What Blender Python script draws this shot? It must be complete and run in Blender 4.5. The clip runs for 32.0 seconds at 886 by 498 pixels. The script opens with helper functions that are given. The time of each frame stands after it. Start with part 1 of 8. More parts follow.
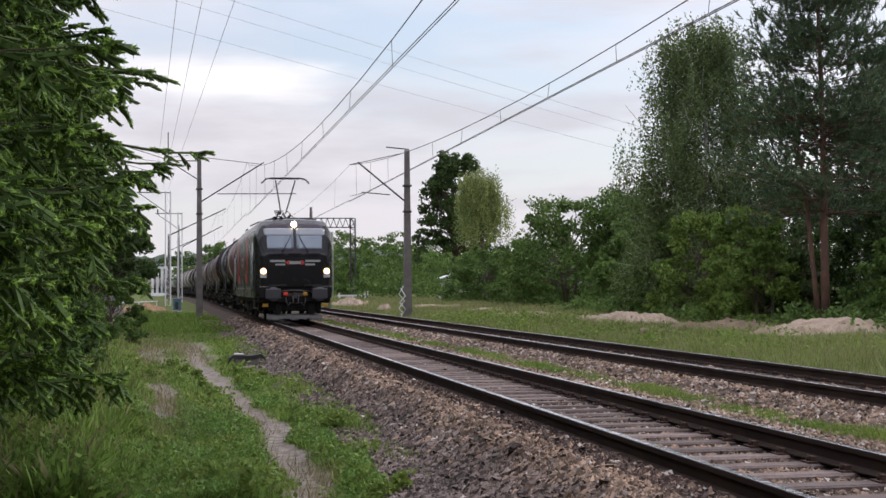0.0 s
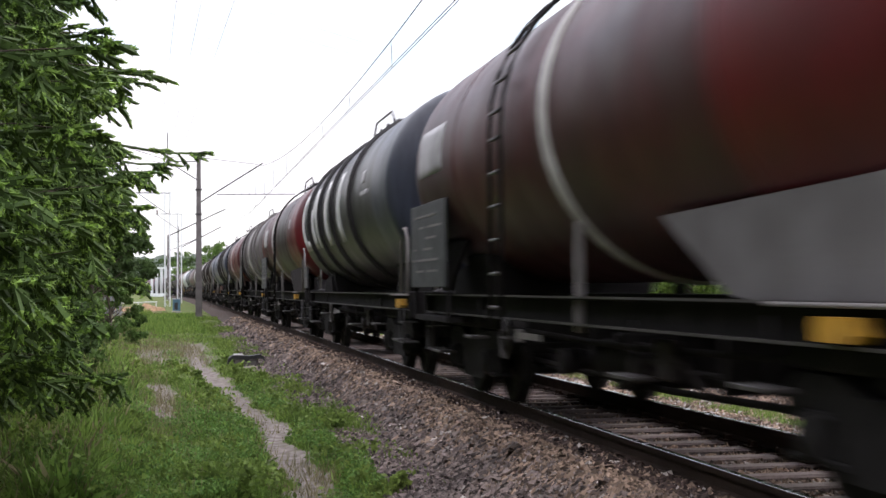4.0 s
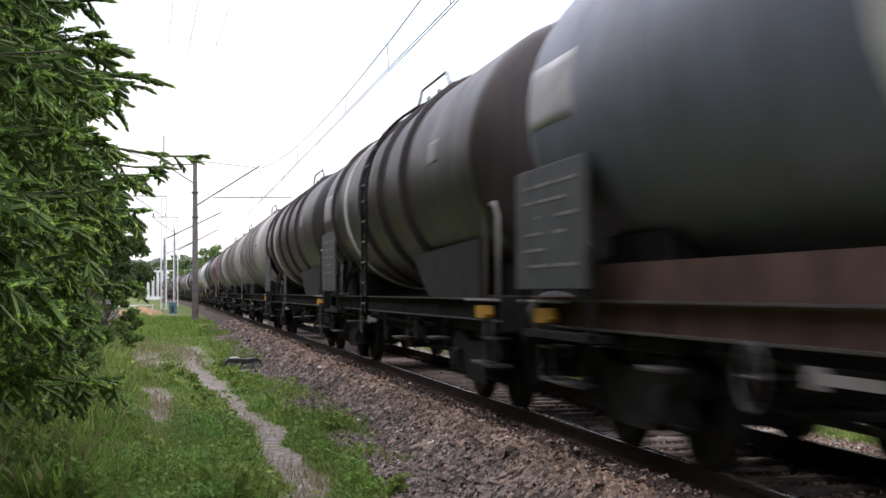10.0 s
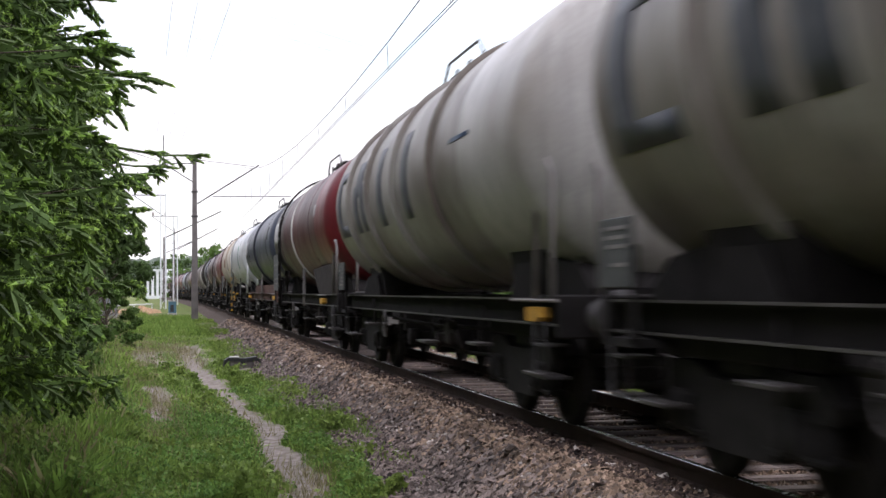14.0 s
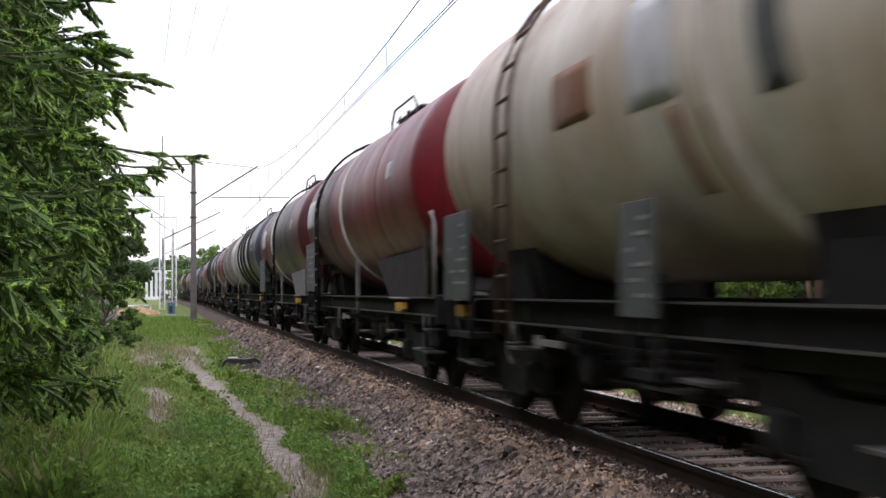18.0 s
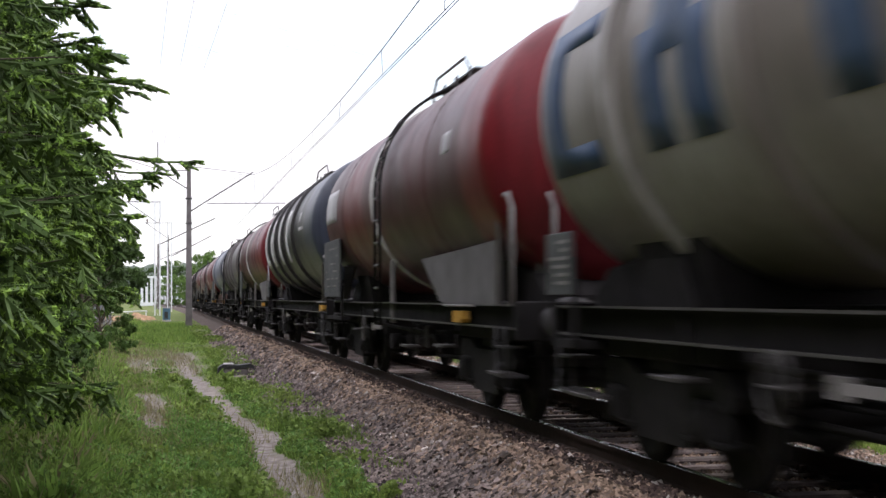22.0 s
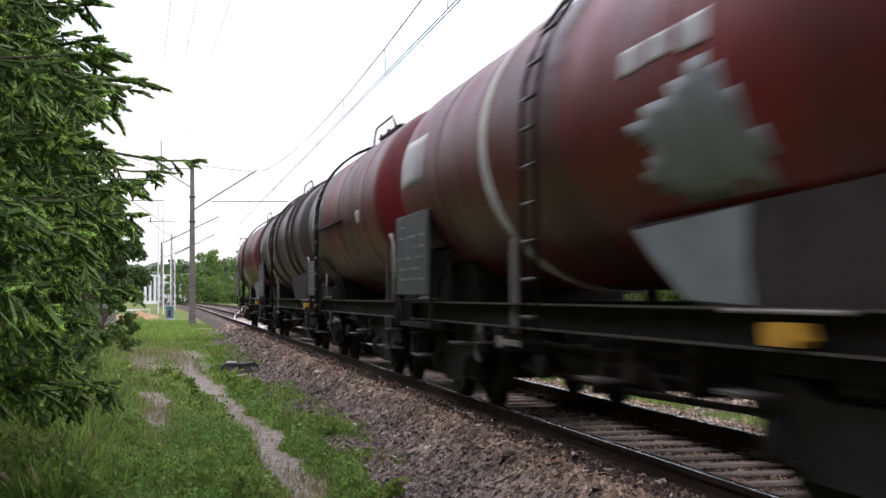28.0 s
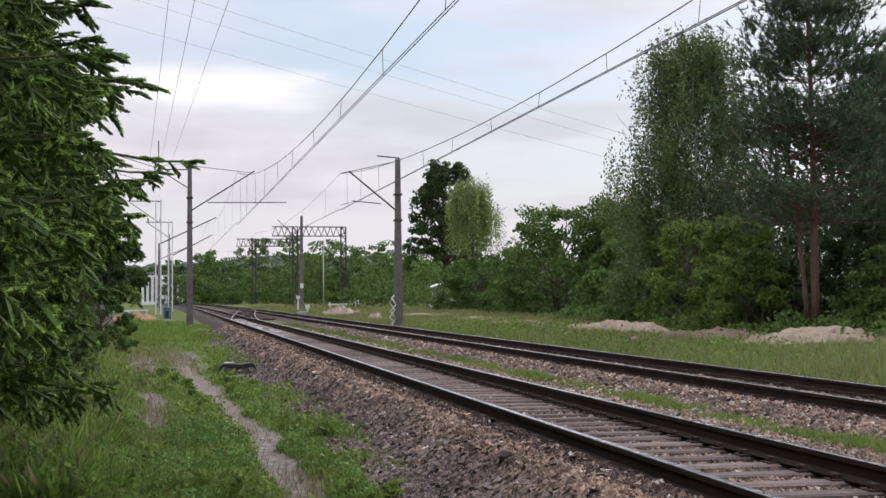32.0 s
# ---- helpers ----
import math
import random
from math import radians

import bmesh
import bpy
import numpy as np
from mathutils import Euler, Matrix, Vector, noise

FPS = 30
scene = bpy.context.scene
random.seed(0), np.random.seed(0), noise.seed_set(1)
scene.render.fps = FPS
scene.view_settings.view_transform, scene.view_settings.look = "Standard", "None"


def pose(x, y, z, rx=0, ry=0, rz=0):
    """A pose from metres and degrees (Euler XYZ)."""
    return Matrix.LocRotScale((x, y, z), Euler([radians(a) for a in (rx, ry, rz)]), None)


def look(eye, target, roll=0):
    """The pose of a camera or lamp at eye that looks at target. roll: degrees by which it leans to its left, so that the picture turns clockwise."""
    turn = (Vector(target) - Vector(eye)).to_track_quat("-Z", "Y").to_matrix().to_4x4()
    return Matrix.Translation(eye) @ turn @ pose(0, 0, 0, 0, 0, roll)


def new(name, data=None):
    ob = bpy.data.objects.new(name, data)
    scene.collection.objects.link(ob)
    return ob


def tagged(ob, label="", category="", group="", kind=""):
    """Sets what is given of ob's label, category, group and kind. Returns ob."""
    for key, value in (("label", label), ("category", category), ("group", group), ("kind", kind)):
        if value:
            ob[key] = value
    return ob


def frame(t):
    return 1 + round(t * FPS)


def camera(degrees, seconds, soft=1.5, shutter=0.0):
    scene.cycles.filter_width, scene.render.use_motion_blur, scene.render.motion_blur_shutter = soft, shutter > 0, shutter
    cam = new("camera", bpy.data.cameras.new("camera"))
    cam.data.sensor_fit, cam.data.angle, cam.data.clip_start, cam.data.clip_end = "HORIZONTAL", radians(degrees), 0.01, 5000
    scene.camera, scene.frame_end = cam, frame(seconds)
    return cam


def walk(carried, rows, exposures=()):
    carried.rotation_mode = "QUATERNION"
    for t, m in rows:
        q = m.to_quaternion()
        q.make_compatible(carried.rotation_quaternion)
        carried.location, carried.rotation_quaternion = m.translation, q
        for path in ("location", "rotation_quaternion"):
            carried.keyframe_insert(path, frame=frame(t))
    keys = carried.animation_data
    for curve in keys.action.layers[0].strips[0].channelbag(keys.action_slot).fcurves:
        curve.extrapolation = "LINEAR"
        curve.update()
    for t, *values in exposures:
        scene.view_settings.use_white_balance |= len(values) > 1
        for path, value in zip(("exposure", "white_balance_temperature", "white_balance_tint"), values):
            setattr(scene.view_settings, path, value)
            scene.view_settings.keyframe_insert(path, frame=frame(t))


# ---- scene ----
# ---------------------------------------------------------------- plan
# x: to the right of the line, y: along the line away from the camera, z: up from the rail head
TRACK_X = (4.58, 9.09)          # centre lines of the two tracks
EYE = (0.0, 0.0, 1.296)
SPEED = 17.1                    # metres per second
BEND_Y, BEND_R = 140.0, 4200.0  # where the line begins to bend to the left


def bend(y):
    d = max(0.0, y - BEND_Y)
    return -d * d / (2 * BEND_R)


def bend_turn(y):
    return math.degrees(math.atan(max(0.0, y - BEND_Y) / BEND_R))


# ---------------------------------------------------------------- camera
cam = camera(34.9, 32.0, soft=1.5, shutter=0.55)


def aim(yaw, pitch):
    """A camera pose at the fixed eye; yaw to the right of the line and pitch up, in degrees."""
    a, b = radians(yaw), radians(pitch)
    way = Vector((math.sin(a) * math.cos(b), math.cos(a) * math.cos(b), math.sin(b)))
    return look(EYE, Vector(EYE) + way, -0.34)


EXPOSURES = ((0, 0.0), (0.8, 0.03), (1.6, 0.08), (2.0, 0.16), (2.4, 0.34), (3.0, 0.72), (3.5, 0.8), (16.2, 0.8), (16.8, 0.66), (17.4, 0.68), (18.2, 0.8), (29.6, 0.78), (30.4, 0.42), (31.0, 0.1), (31.4, 0.0), (32, 0.0))
walk(cam, [(t, aim(a, b)) for t, a, b in (
    (0, 10.875, 1.549), (0.5, 10.875, 1.549), (1, 10.875, 1.549), (2, 10.886, 1.549),
    (3, 10.875, 1.549), (3.5, 10.886, 1.556), (5.5, 10.914, 1.595), (6, 10.921, 1.595),
    (6.5, 10.925, 1.625), (7, 10.930, 1.625), (7.5, 10.921, 1.657), (8, 10.937, 1.648),
    (8.5, 10.951, 1.657), (9, 10.967, 1.657), (9.5, 10.974, 1.657), (10, 11.043, 1.694),
    (10.5, 11.105, 1.657), (11, 11.059, 1.657), (11.5, 11.059, 1.653), (12, 11.174, 1.657),
    (12.5, 11.187, 1.664), (13, 11.151, 1.657), (13.5, 11.093, 1.678), (14, 11.059, 1.657),
    (14.5, 11.043, 1.664), (16.5, 10.983, 1.651), (17, 11.118, 1.657), (17.5, 11.091, 1.674),
    (18, 11.105, 1.697), (18.5, 11.089, 1.697), (19, 11.059, 1.683), (19.5, 11.105, 1.726),
    (20, 11.203, 1.795), (20.5, 11.243, 1.832), (21, 11.289, 1.880), (21.5, 11.295, 1.917),
    (22, 11.289, 1.933), (22.5, 11.302, 1.933), (23, 11.312, 1.940), (23.5, 11.312, 1.933),
    (24, 11.295, 1.903), (25, 11.289, 1.903), (25.5, 11.243, 1.890), (27.5, 11.174, 1.901),
    (28, 11.158, 1.871), (28.5, 11.174, 1.871), (29, 11.151, 1.864), (29.5, 11.164, 1.864),
    (30, 11.158, 1.924), (30.5, 11.155, 1.940), (31, 11.155, 1.933), (31.5, 11.197, 1.933),
    (32, 11.256, 1.903),
)], EXPOSURES)

# ---------------------------------------------------------------- world and sun
SUN_TURN, SUN_HEIGHT = 62.0, 30.0
world = bpy.data.worlds.new("evening_sky")
scene.world = world
world.use_nodes = True
wn, wl = world.node_tree.nodes, world.node_tree.links
wn.clear()
sky = wn.new("ShaderNodeTexSky")
sky.sky_type, sky.sun_disc = "NISHITA", False
sky.sun_elevation, sky.sun_rotation = radians(SUN_HEIGHT), radians(SUN_TURN)
sky.air_density, sky.dust_density, sky.ozone_density = 1.0, 0.7, 2.0
coord = wn.new("ShaderNodeTexCoord")
stretch = wn.new("ShaderNodeMapping")
stretch.inputs["Scale"].default_value = (1.6, 1.6, 7.5)
BANK = (0.035, 0.985, 0.146)
cloud = wn.new("ShaderNodeTexNoise")
cloud.inputs["Scale"].default_value, cloud.inputs["Detail"].default_value, cloud.inputs["Roughness"].default_value = 1.9, 4.0, 0.5
band = wn.new("ShaderNodeValToRGB")
band.color_ramp.elements[0].position, band.color_ramp.elements[1].position = 0.36, 0.62
veil = wn.new("ShaderNodeMix")
veil.data_type = "RGBA"
veil.inputs[7].default_value = (7.05, 6.75, 7.2, 1)
part_cover = wn.new("ShaderNodeMath")
part_cover.operation = "MULTIPLY_ADD"
part_cover.inputs[1].default_value, part_cover.inputs[2].default_value = 0.5, 0.38
back = wn.new("ShaderNodeBackground")
back.inputs["Strength"].default_value = 0.112
wout = wn.new("ShaderNodeOutputWorld")
wl.new(coord.outputs["Generated"], stretch.inputs["Vector"])
wl.new(stretch.outputs["Vector"], cloud.inputs["Vector"])
wl.new(cloud.outputs["Fac"], band.inputs["Fac"])
wl.new(band.outputs["Color"], part_cover.inputs[0])
# haze closes the sky towards the horizon
rim = wn.new("ShaderNodeMapRange")
rim.inputs["From Min"].default_value, rim.inputs["From Max"].default_value = 0.0, 0.16
rim.inputs["To Min"].default_value, rim.inputs["To Max"].default_value = 0.45, 0.0
cover = wn.new("ShaderNodeMath")
cover.use_clamp = True
wl.new(part_cover.outputs[0], cover.inputs[0])
wl.new(rim.outputs["Result"], cover.inputs[1])
wl.new(cover.outputs[0], veil.inputs[0])
wl.new(sky.outputs["Color"], veil.inputs[6])
# one long bright cloud bank low over the line
bank_at = wn.new("ShaderNodeVectorMath")
bank_at.operation = "SUBTRACT"
bank_at.inputs[1].default_value = BANK
bank_size = wn.new("ShaderNodeVectorMath")
bank_size.operation = "MULTIPLY"
bank_size.inputs[1].default_value = (8.5, 8.5, 44.0)
ragged = wn.new("ShaderNodeTexNoise")
ragged.inputs["Scale"].default_value, ragged.inputs["Detail"].default_value = 5.0, 4.0
bank_far = wn.new("ShaderNodeVectorMath")
bank_far.operation = "LENGTH"
bank = wn.new("ShaderNodeMapRange")
bank.interpolation_type = "SMOOTHSTEP"
bank.inputs["From Min"].default_value, bank.inputs["From Max"].default_value = 1.75, 0.75
bank_sum = wn.new("ShaderNodeMath")
bank_sum.operation = "MULTIPLY_ADD"
bank_sum.inputs[1].default_value = 1.6
lit = wn.new("ShaderNodeMix")
lit.data_type = "RGBA"
lit.inputs[7].default_value = (9.3, 8.9, 9.1, 1)
wl.new(coord.outputs["Generated"], bank_at.inputs[0])
wl.new(bank_at.outputs[0], bank_size.inputs[0])
wl.new(bank_size.outputs[0], bank_far.inputs[0])
wl.new(stretch.outputs["Vector"], ragged.inputs["Vector"])
wl.new(ragged.outputs["Fac"], bank_sum.inputs[0])
wl.new(bank_far.outputs["Value"], bank_sum.inputs[2])
wl.new(bank_sum.outputs[0], bank.inputs["Value"])
wl.new(bank.outputs["Result"], lit.inputs[0])
# a clouded sky is about twice as bright overhead as at its rim
split = wn.new("ShaderNodeSeparateXYZ")
above = wn.new("ShaderNodeMath")
above.operation, above.use_clamp = "MAXIMUM", True
above.inputs[1].default_value = 0.0
power = wn.new("ShaderNodeMath")
power.operation = "POWER"
power.inputs[1].default_value = 1.6
rise = wn.new("ShaderNodeMath")
rise.operation = "MULTIPLY_ADD"
rise.inputs[1].default_value, rise.inputs[2].default_value = 2.7, 1.04
lift = wn.new("ShaderNodeVectorMath")
lift.operation = "SCALE"
wl.new(coord.outputs["Generated"], split.inputs[0])
wl.new(split.outputs["Z"], above.inputs[0])
wl.new(above.outputs[0], power.inputs[0])
wl.new(power.outputs[0], rise.inputs[0])
wl.new(split.outputs["Z"], rim.inputs["Value"])
# grey-lavender undersides of the cloud sheet
folds = wn.new("ShaderNodeTexNoise")
folds.inputs["Scale"].default_value, folds.inputs["Detail"].default_value, folds.inputs["Roughness"].default_value = 2.6, 5.0, 0.55
fold_band = wn.new("ShaderNodeMapRange")
fold_band.interpolation_type = "SMOOTHSTEP"
fold_band.inputs["From Min"].default_value, fold_band.inputs["From Max"].default_value = 0.46, 0.66
fold_band.inputs["To Max"].default_value = 0.75
under = wn.new("ShaderNodeMix")
under.data_type = "RGBA"
under.inputs[7].default_value = (5.35, 5.2, 5.75, 1)
wl.new(stretch.outputs["Vector"], folds.inputs["Vector"])
wl.new(folds.outputs["Fac"], fold_band.inputs["Value"])
wl.new(fold_band.outputs["Result"], under.inputs[0])
wl.new(veil.outputs[2], under.inputs[6])
wl.new(under.outputs[2], lit.inputs[6])
wl.new(lit.outputs[2], lift.inputs[0])
wl.new(rise.outputs[0], lift.inputs["Scale"])
wl.new(lift.outputs["Vector"], back.inputs["Color"])
wl.new(back.outputs["Background"], wout.inputs["Surface"])

sun_data = bpy.data.lights.new("sun", "SUN")
sun_data.energy, sun_data.angle, sun_data.color = 0.9, radians(12), (1.0, 0.93, 0.84)
sun_lamp = new("sun", sun_data)
sa, sh = radians(SUN_TURN), radians(SUN_HEIGHT)
sun_lamp.matrix_world = look((0, 0, 0), (-math.sin(sa) * math.cos(sh), -math.cos(sa) * math.cos(sh), -math.sin(sh)))


# ---------------------------------------------------------------- materials
def material(name, base, rough=0.7, metal=0.0, second=None, scale=3.0, amount=0.5, grain=60.0, grain_amount=0.25, bump=0.2, bump_scale=80.0,
             spec=0.4, coat=0.0, vary=0.0, streaks=0.0, islands=0.0, translucent=0.0, coordinate="Object", rough_vary=0.15, shift=False):
    """A surface with stains at one scale, grain at another and a fine relief."""
    m = bpy.data.materials.new(name)
    m.use_nodes = True
    n, l = m.node_tree.nodes, m.node_tree.links
    b = n["Principled BSDF"]
    tc = n.new("ShaderNodeTexCoord")
    source = tc.outputs["Object" if coordinate == "World" else coordinate]
    if coordinate == "World":
        source = n.new("ShaderNodeNewGeometry").outputs["Position"]
    if shift:
        # each object shows another stretch of the stains
        apart = n.new("ShaderNodeVectorMath")
        apart.operation = "MULTIPLY_ADD"
        apart.inputs[1].default_value = (31.0, 47.0, 23.0)
        l.new(n.new("ShaderNodeObjectInfo").outputs["Random"], apart.inputs[0])
        l.new(source, apart.inputs[2])
        source = apart.outputs[0]
    second = second or tuple(c * 0.6 for c in base)

    def noisy(sc, detail=4.0, stretched=None):
        t = n.new("ShaderNodeTexNoise")
        t.inputs["Scale"].default_value, t.inputs["Detail"].default_value = sc, detail
        if stretched:
            mp = n.new("ShaderNodeMapping")
            mp.inputs["Scale"].default_value = stretched
            l.new(source, mp.inputs["Vector"])
            l.new(mp.outputs["Vector"], t.inputs["Vector"])
        else:
            l.new(source, t.inputs["Vector"])
        return t.outputs["Fac"]

    def ramp(x, lo, hi):
        r = n.new("ShaderNodeMapRange")
        r.inputs["From Min"].default_value, r.inputs["From Max"].default_value = lo, hi
        l.new(x, r.inputs["Value"])
        return r.outputs["Result"]

    def mixed(fac, a, c, k):
        x = n.new("ShaderNodeMix")
        x.data_type = "RGBA"
        if k < 1:
            s = n.new("ShaderNodeMath")
            s.operation = "MULTIPLY"
            s.inputs[1].default_value = k
            l.new(fac, s.inputs[0])
            fac = s.outputs[0]
        l.new(fac, x.inputs[0])
        for i, v in ((6, a), (7, c)):
            if isinstance(v, tuple):
                x.inputs[i].default_value = (*v, 1)
            else:
                l.new(v, x.inputs[i])
        return x.outputs[2]

    colour = mixed(ramp(noisy(scale), 0.38, 0.66), base, second, amount)
    if streaks:
        colour = mixed(ramp(noisy(1.6, 3.0, (5.0, 5.0, 0.35)), 0.45, 0.72), colour, tuple(c * 0.35 for c in base), streaks)
    if grain_amount:
        colour = mixed(ramp(noisy(grain, 2.0), 0.35, 0.7), colour, tuple(c * 0.45 for c in base), grain_amount)
    if vary or islands:
        hsv = n.new("ShaderNodeHueSaturation")
        r = n.new("ShaderNodeMapRange")
        k = vary or islands
        r.inputs["To Min"].default_value, r.inputs["To Max"].default_value = 1 - k, 1 + k
        who = n.new("ShaderNodeObjectInfo").outputs["Random"] if vary else n.new("ShaderNodeNewGeometry").outputs["Random Per Island"]
        l.new(who, r.inputs["Value"])
        l.new(r.outputs["Result"], hsv.inputs["Value"])
        l.new(colour, hsv.inputs["Color"])
        colour = hsv.outputs["Color"]
    l.new(colour, b.inputs["Base Color"])
    b.inputs["Metallic"].default_value = metal
    b.inputs["Specular IOR Level"].default_value = spec
    b.inputs["Coat Weight"].default_value = coat
    b.inputs["Coat Roughness"].default_value = 0.12
    if rough_vary:
        r = n.new("ShaderNodeMapRange")
        r.inputs["To Min"].default_value, r.inputs["To Max"].default_value = max(0.03, rough - rough_vary), min(1, rough + rough_vary)
        l.new(noisy(scale * 2.3, 3.0), r.inputs["Value"])
        l.new(r.outputs["Result"], b.inputs["Roughness"])
    else:
        b.inputs["Roughness"].default_value = rough
    if bump:
        bp = n.new("ShaderNodeBump")
        bp.inputs["Strength"].default_value, bp.inputs["Distance"].default_value = bump, 0.02
        l.new(noisy(bump_scale, 3.0), bp.inputs["Height"])
        l.new(bp.outputs["Normal"], b.inputs["Normal"])
    if translucent:
        tr = n.new("ShaderNodeBsdfTranslucent")
        l.new(colour, tr.inputs["Color"])
        mx = n.new("ShaderNodeMixShader")
        mx.inputs[0].default_value = translucent
        l.new(b.outputs[0], mx.inputs[1])
        l.new(tr.outputs[0], mx.inputs[2])
        l.new(mx.outputs[0], n["Material Output"].inputs["Surface"])
    return m


def glowing(name, colour, strength):
    m = bpy.data.materials.new(name)
    m.use_nodes = True
    b = m.node_tree.nodes["Principled BSDF"]
    b.inputs["Base Color"].default_value = (*colour, 1)
    b.inputs["Emission Color"].default_value = (*colour, 1)
    b.inputs["Emission Strength"].default_value = strength
    return m


def leafy(name, base, second, islands=0.35, translucent=0.3):
    return material(name, base, 0.55, 0, second, 0.5, 0.7, 9.0, 0.2, 0, spec=0.12, islands=islands, translucent=translucent, coordinate="World", rough_vary=0)


RUST = material("rusty_steel", (0.075, 0.042, 0.03), 0.8, 0.0, (0.03, 0.022, 0.02), 6, 0.7, 90, 0.4, 0.3)
RAIL_SIDE = material("rail_side", (0.042, 0.028, 0.022), 0.85, 0.0, (0.02, 0.015, 0.013), 2, 0.6, 60, 0.4, 0.3, spec=0.1)
RAIL_HEAD = material("polished_rail_head", (0.58, 0.57, 0.58), 0.24, 0.9, (0.42, 0.4, 0.4), 3, 0.6, 40, 0.2, 0.05)
SLEEPER_WOOD = material("weathered_sleeper", (0.2, 0.152, 0.138), 0.85, 0, (0.11, 0.08, 0.072), 4, 0.7, 25, 0.5, 0.5, 40, vary=0.3)
BALLAST = material("ballast_stone", (0.29, 0.207, 0.152), 0.85, 0, (0.12, 0.085, 0.068), 0.8, 0.8, 30, 0.3, 0.2, islands=0.8, coordinate="World", spec=0.15)
BALLAST_GREY = material("grey_ballast_stone", (0.21, 0.165, 0.147), 0.85, 0, (0.09, 0.074, 0.07), 0.8, 0.8, 30, 0.3, 0.2, islands=0.8, coordinate="World", spec=0.15)
BALLAST_PALE = material("pale_ballast_stone", (0.5, 0.45, 0.41), 0.8, 0, (0.3, 0.26, 0.235), 0.8, 0.8, 30, 0.3, 0.2, islands=0.5, coordinate="World", spec=0.15)
BALLAST_DARK = material("brake_dusted_ballast_stone", (0.09, 0.062, 0.053), 0.85, 0, (0.045, 0.033, 0.03), 0.8, 0.8, 30, 0.3, 0.2, islands=0.7, coordinate="World", spec=0.15)
BALLAST_BED = material("ballast_bed", (0.105, 0.078, 0.065), 0.9, 0, (0.045, 0.033, 0.027), 28, 0.9, 60, 0.5, 0.9, 30, coordinate="World", spec=0.15)
CONCRETE = material("mast_concrete", (0.17, 0.15, 0.145), 0.85, 0, (0.1, 0.088, 0.085), 2.5, 0.7, 40, 0.3, 0.3)
CONCRETE_PALE = material("pale_concrete", (0.5, 0.48, 0.46), 0.85, 0, (0.36, 0.34, 0.32), 3, 0.6, 40, 0.2, 0.2)
DARK_STEEL = material("dark_steel", (0.06, 0.056, 0.058), 0.6, 0.3, (0.04, 0.036, 0.034), 5, 0.6, 50, 0.2, 0.1)
GALVANISED = material("galvanised_steel", (0.33, 0.34, 0.35), 0.5, 0.6, (0.25, 0.25, 0.26), 4, 0.5, 50, 0.2, 0.05)
WHITE_STEEL = material("white_painted_steel", (0.75, 0.76, 0.77), 0.5, 0, (0.55, 0.55, 0.55), 4, 0.5, 40, 0.1, 0.05)
WIRE = material("copper_wire", (0.08, 0.075, 0.075), 0.5, 0.5, (0.08, 0.075, 0.07), 2, 0.5, 40, 0.1, 0)
WIRE_PALE = material("aluminium_wire", (0.5, 0.48, 0.5), 0.4, 0.3, (0.42, 0.4, 0.42), 2, 0.5, 40, 0.1, 0)
CERAMIC = material("brown_porcelain", (0.09, 0.04, 0.03), 0.25, 0, (0.06, 0.03, 0.02), 5, 0.5, 40, 0.1, 0)
DIRT = material("orange_dirt", (0.4, 0.25, 0.15), 0.95, 0, (0.22, 0.15, 0.09), 1.5, 0.7, 20, 0.4, 0.6, 12, coordinate="World", spec=0.1)
SAND = material("dug_sand", (0.43, 0.345, 0.27), 0.95, 0, (0.26, 0.195, 0.14), 1.1, 0.8, 14, 0.5, 1.0, 9, coordinate="World", spec=0.1)
EARTH = material("dug_earth", (0.27, 0.2, 0.145), 0.95, 0, (0.14, 0.12, 0.07), 1.3, 0.8, 14, 0.5, 1.0, 9, coordinate="World", spec=0.1)
BARK_PINE = material("pine_bark", (0.18, 0.095, 0.068), 0.9, 0, (0.09, 0.06, 0.05), 3, 0.8, 25, 0.5, 0.8, 20, coordinate="World")
BARK = material("grey_bark", (0.13, 0.1, 0.08), 0.9, 0, (0.07, 0.055, 0.045), 3, 0.8, 25, 0.5, 0.6, 25, coordinate="World")
BARK_BIRCH = material("birch_bark", (0.6, 0.58, 0.55), 0.8, 0, (0.08, 0.07, 0.06), 4, 0.8, 14, 0.5, 0.3, 25, coordinate="World")
SPRUCE = leafy("spruce_needles", (0.1, 0.158, 0.044), (0.055, 0.092, 0.03), 0.45, 0.2)
SPRUCE_NEW = leafy("young_spruce_needles", (0.27, 0.41, 0.085), (0.15, 0.27, 0.055), 0.4, 0.3)
PINE = leafy("pine_needles", (0.11, 0.155, 0.085), (0.062, 0.096, 0.058), 0.45, 0.15)
BIRCH_LEAF = leafy("birch_leaves", (0.14, 0.185, 0.075), (0.085, 0.125, 0.05), 0.45, 0.35)
BUSH_LEAF = leafy("bush_leaves", (0.12, 0.19, 0.05), (0.07, 0.122, 0.034), 0.4, 0.35)
BUSH_BRIGHT = leafy("maple_leaves", (0.155, 0.225, 0.05), (0.085, 0.145, 0.034), 0.5, 0.4)
BUSH_DARK = leafy("dark_leaves", (0.068, 0.108, 0.034), (0.042, 0.072, 0.025), 0.4, 0.3)
WILLOW_LEAF = leafy("willow_leaves", (0.27, 0.32, 0.12), (0.19, 0.235, 0.085), 0.3, 0.4)
GRASS = leafy("meadow_grass", (0.235, 0.33, 0.08), (0.12, 0.22, 0.046), 0.5, 0.35)
FIELD_GRASS = leafy("yellowing_meadow_grass", (0.215, 0.255, 0.085), (0.125, 0.185, 0.05), 0.5, 0.35)
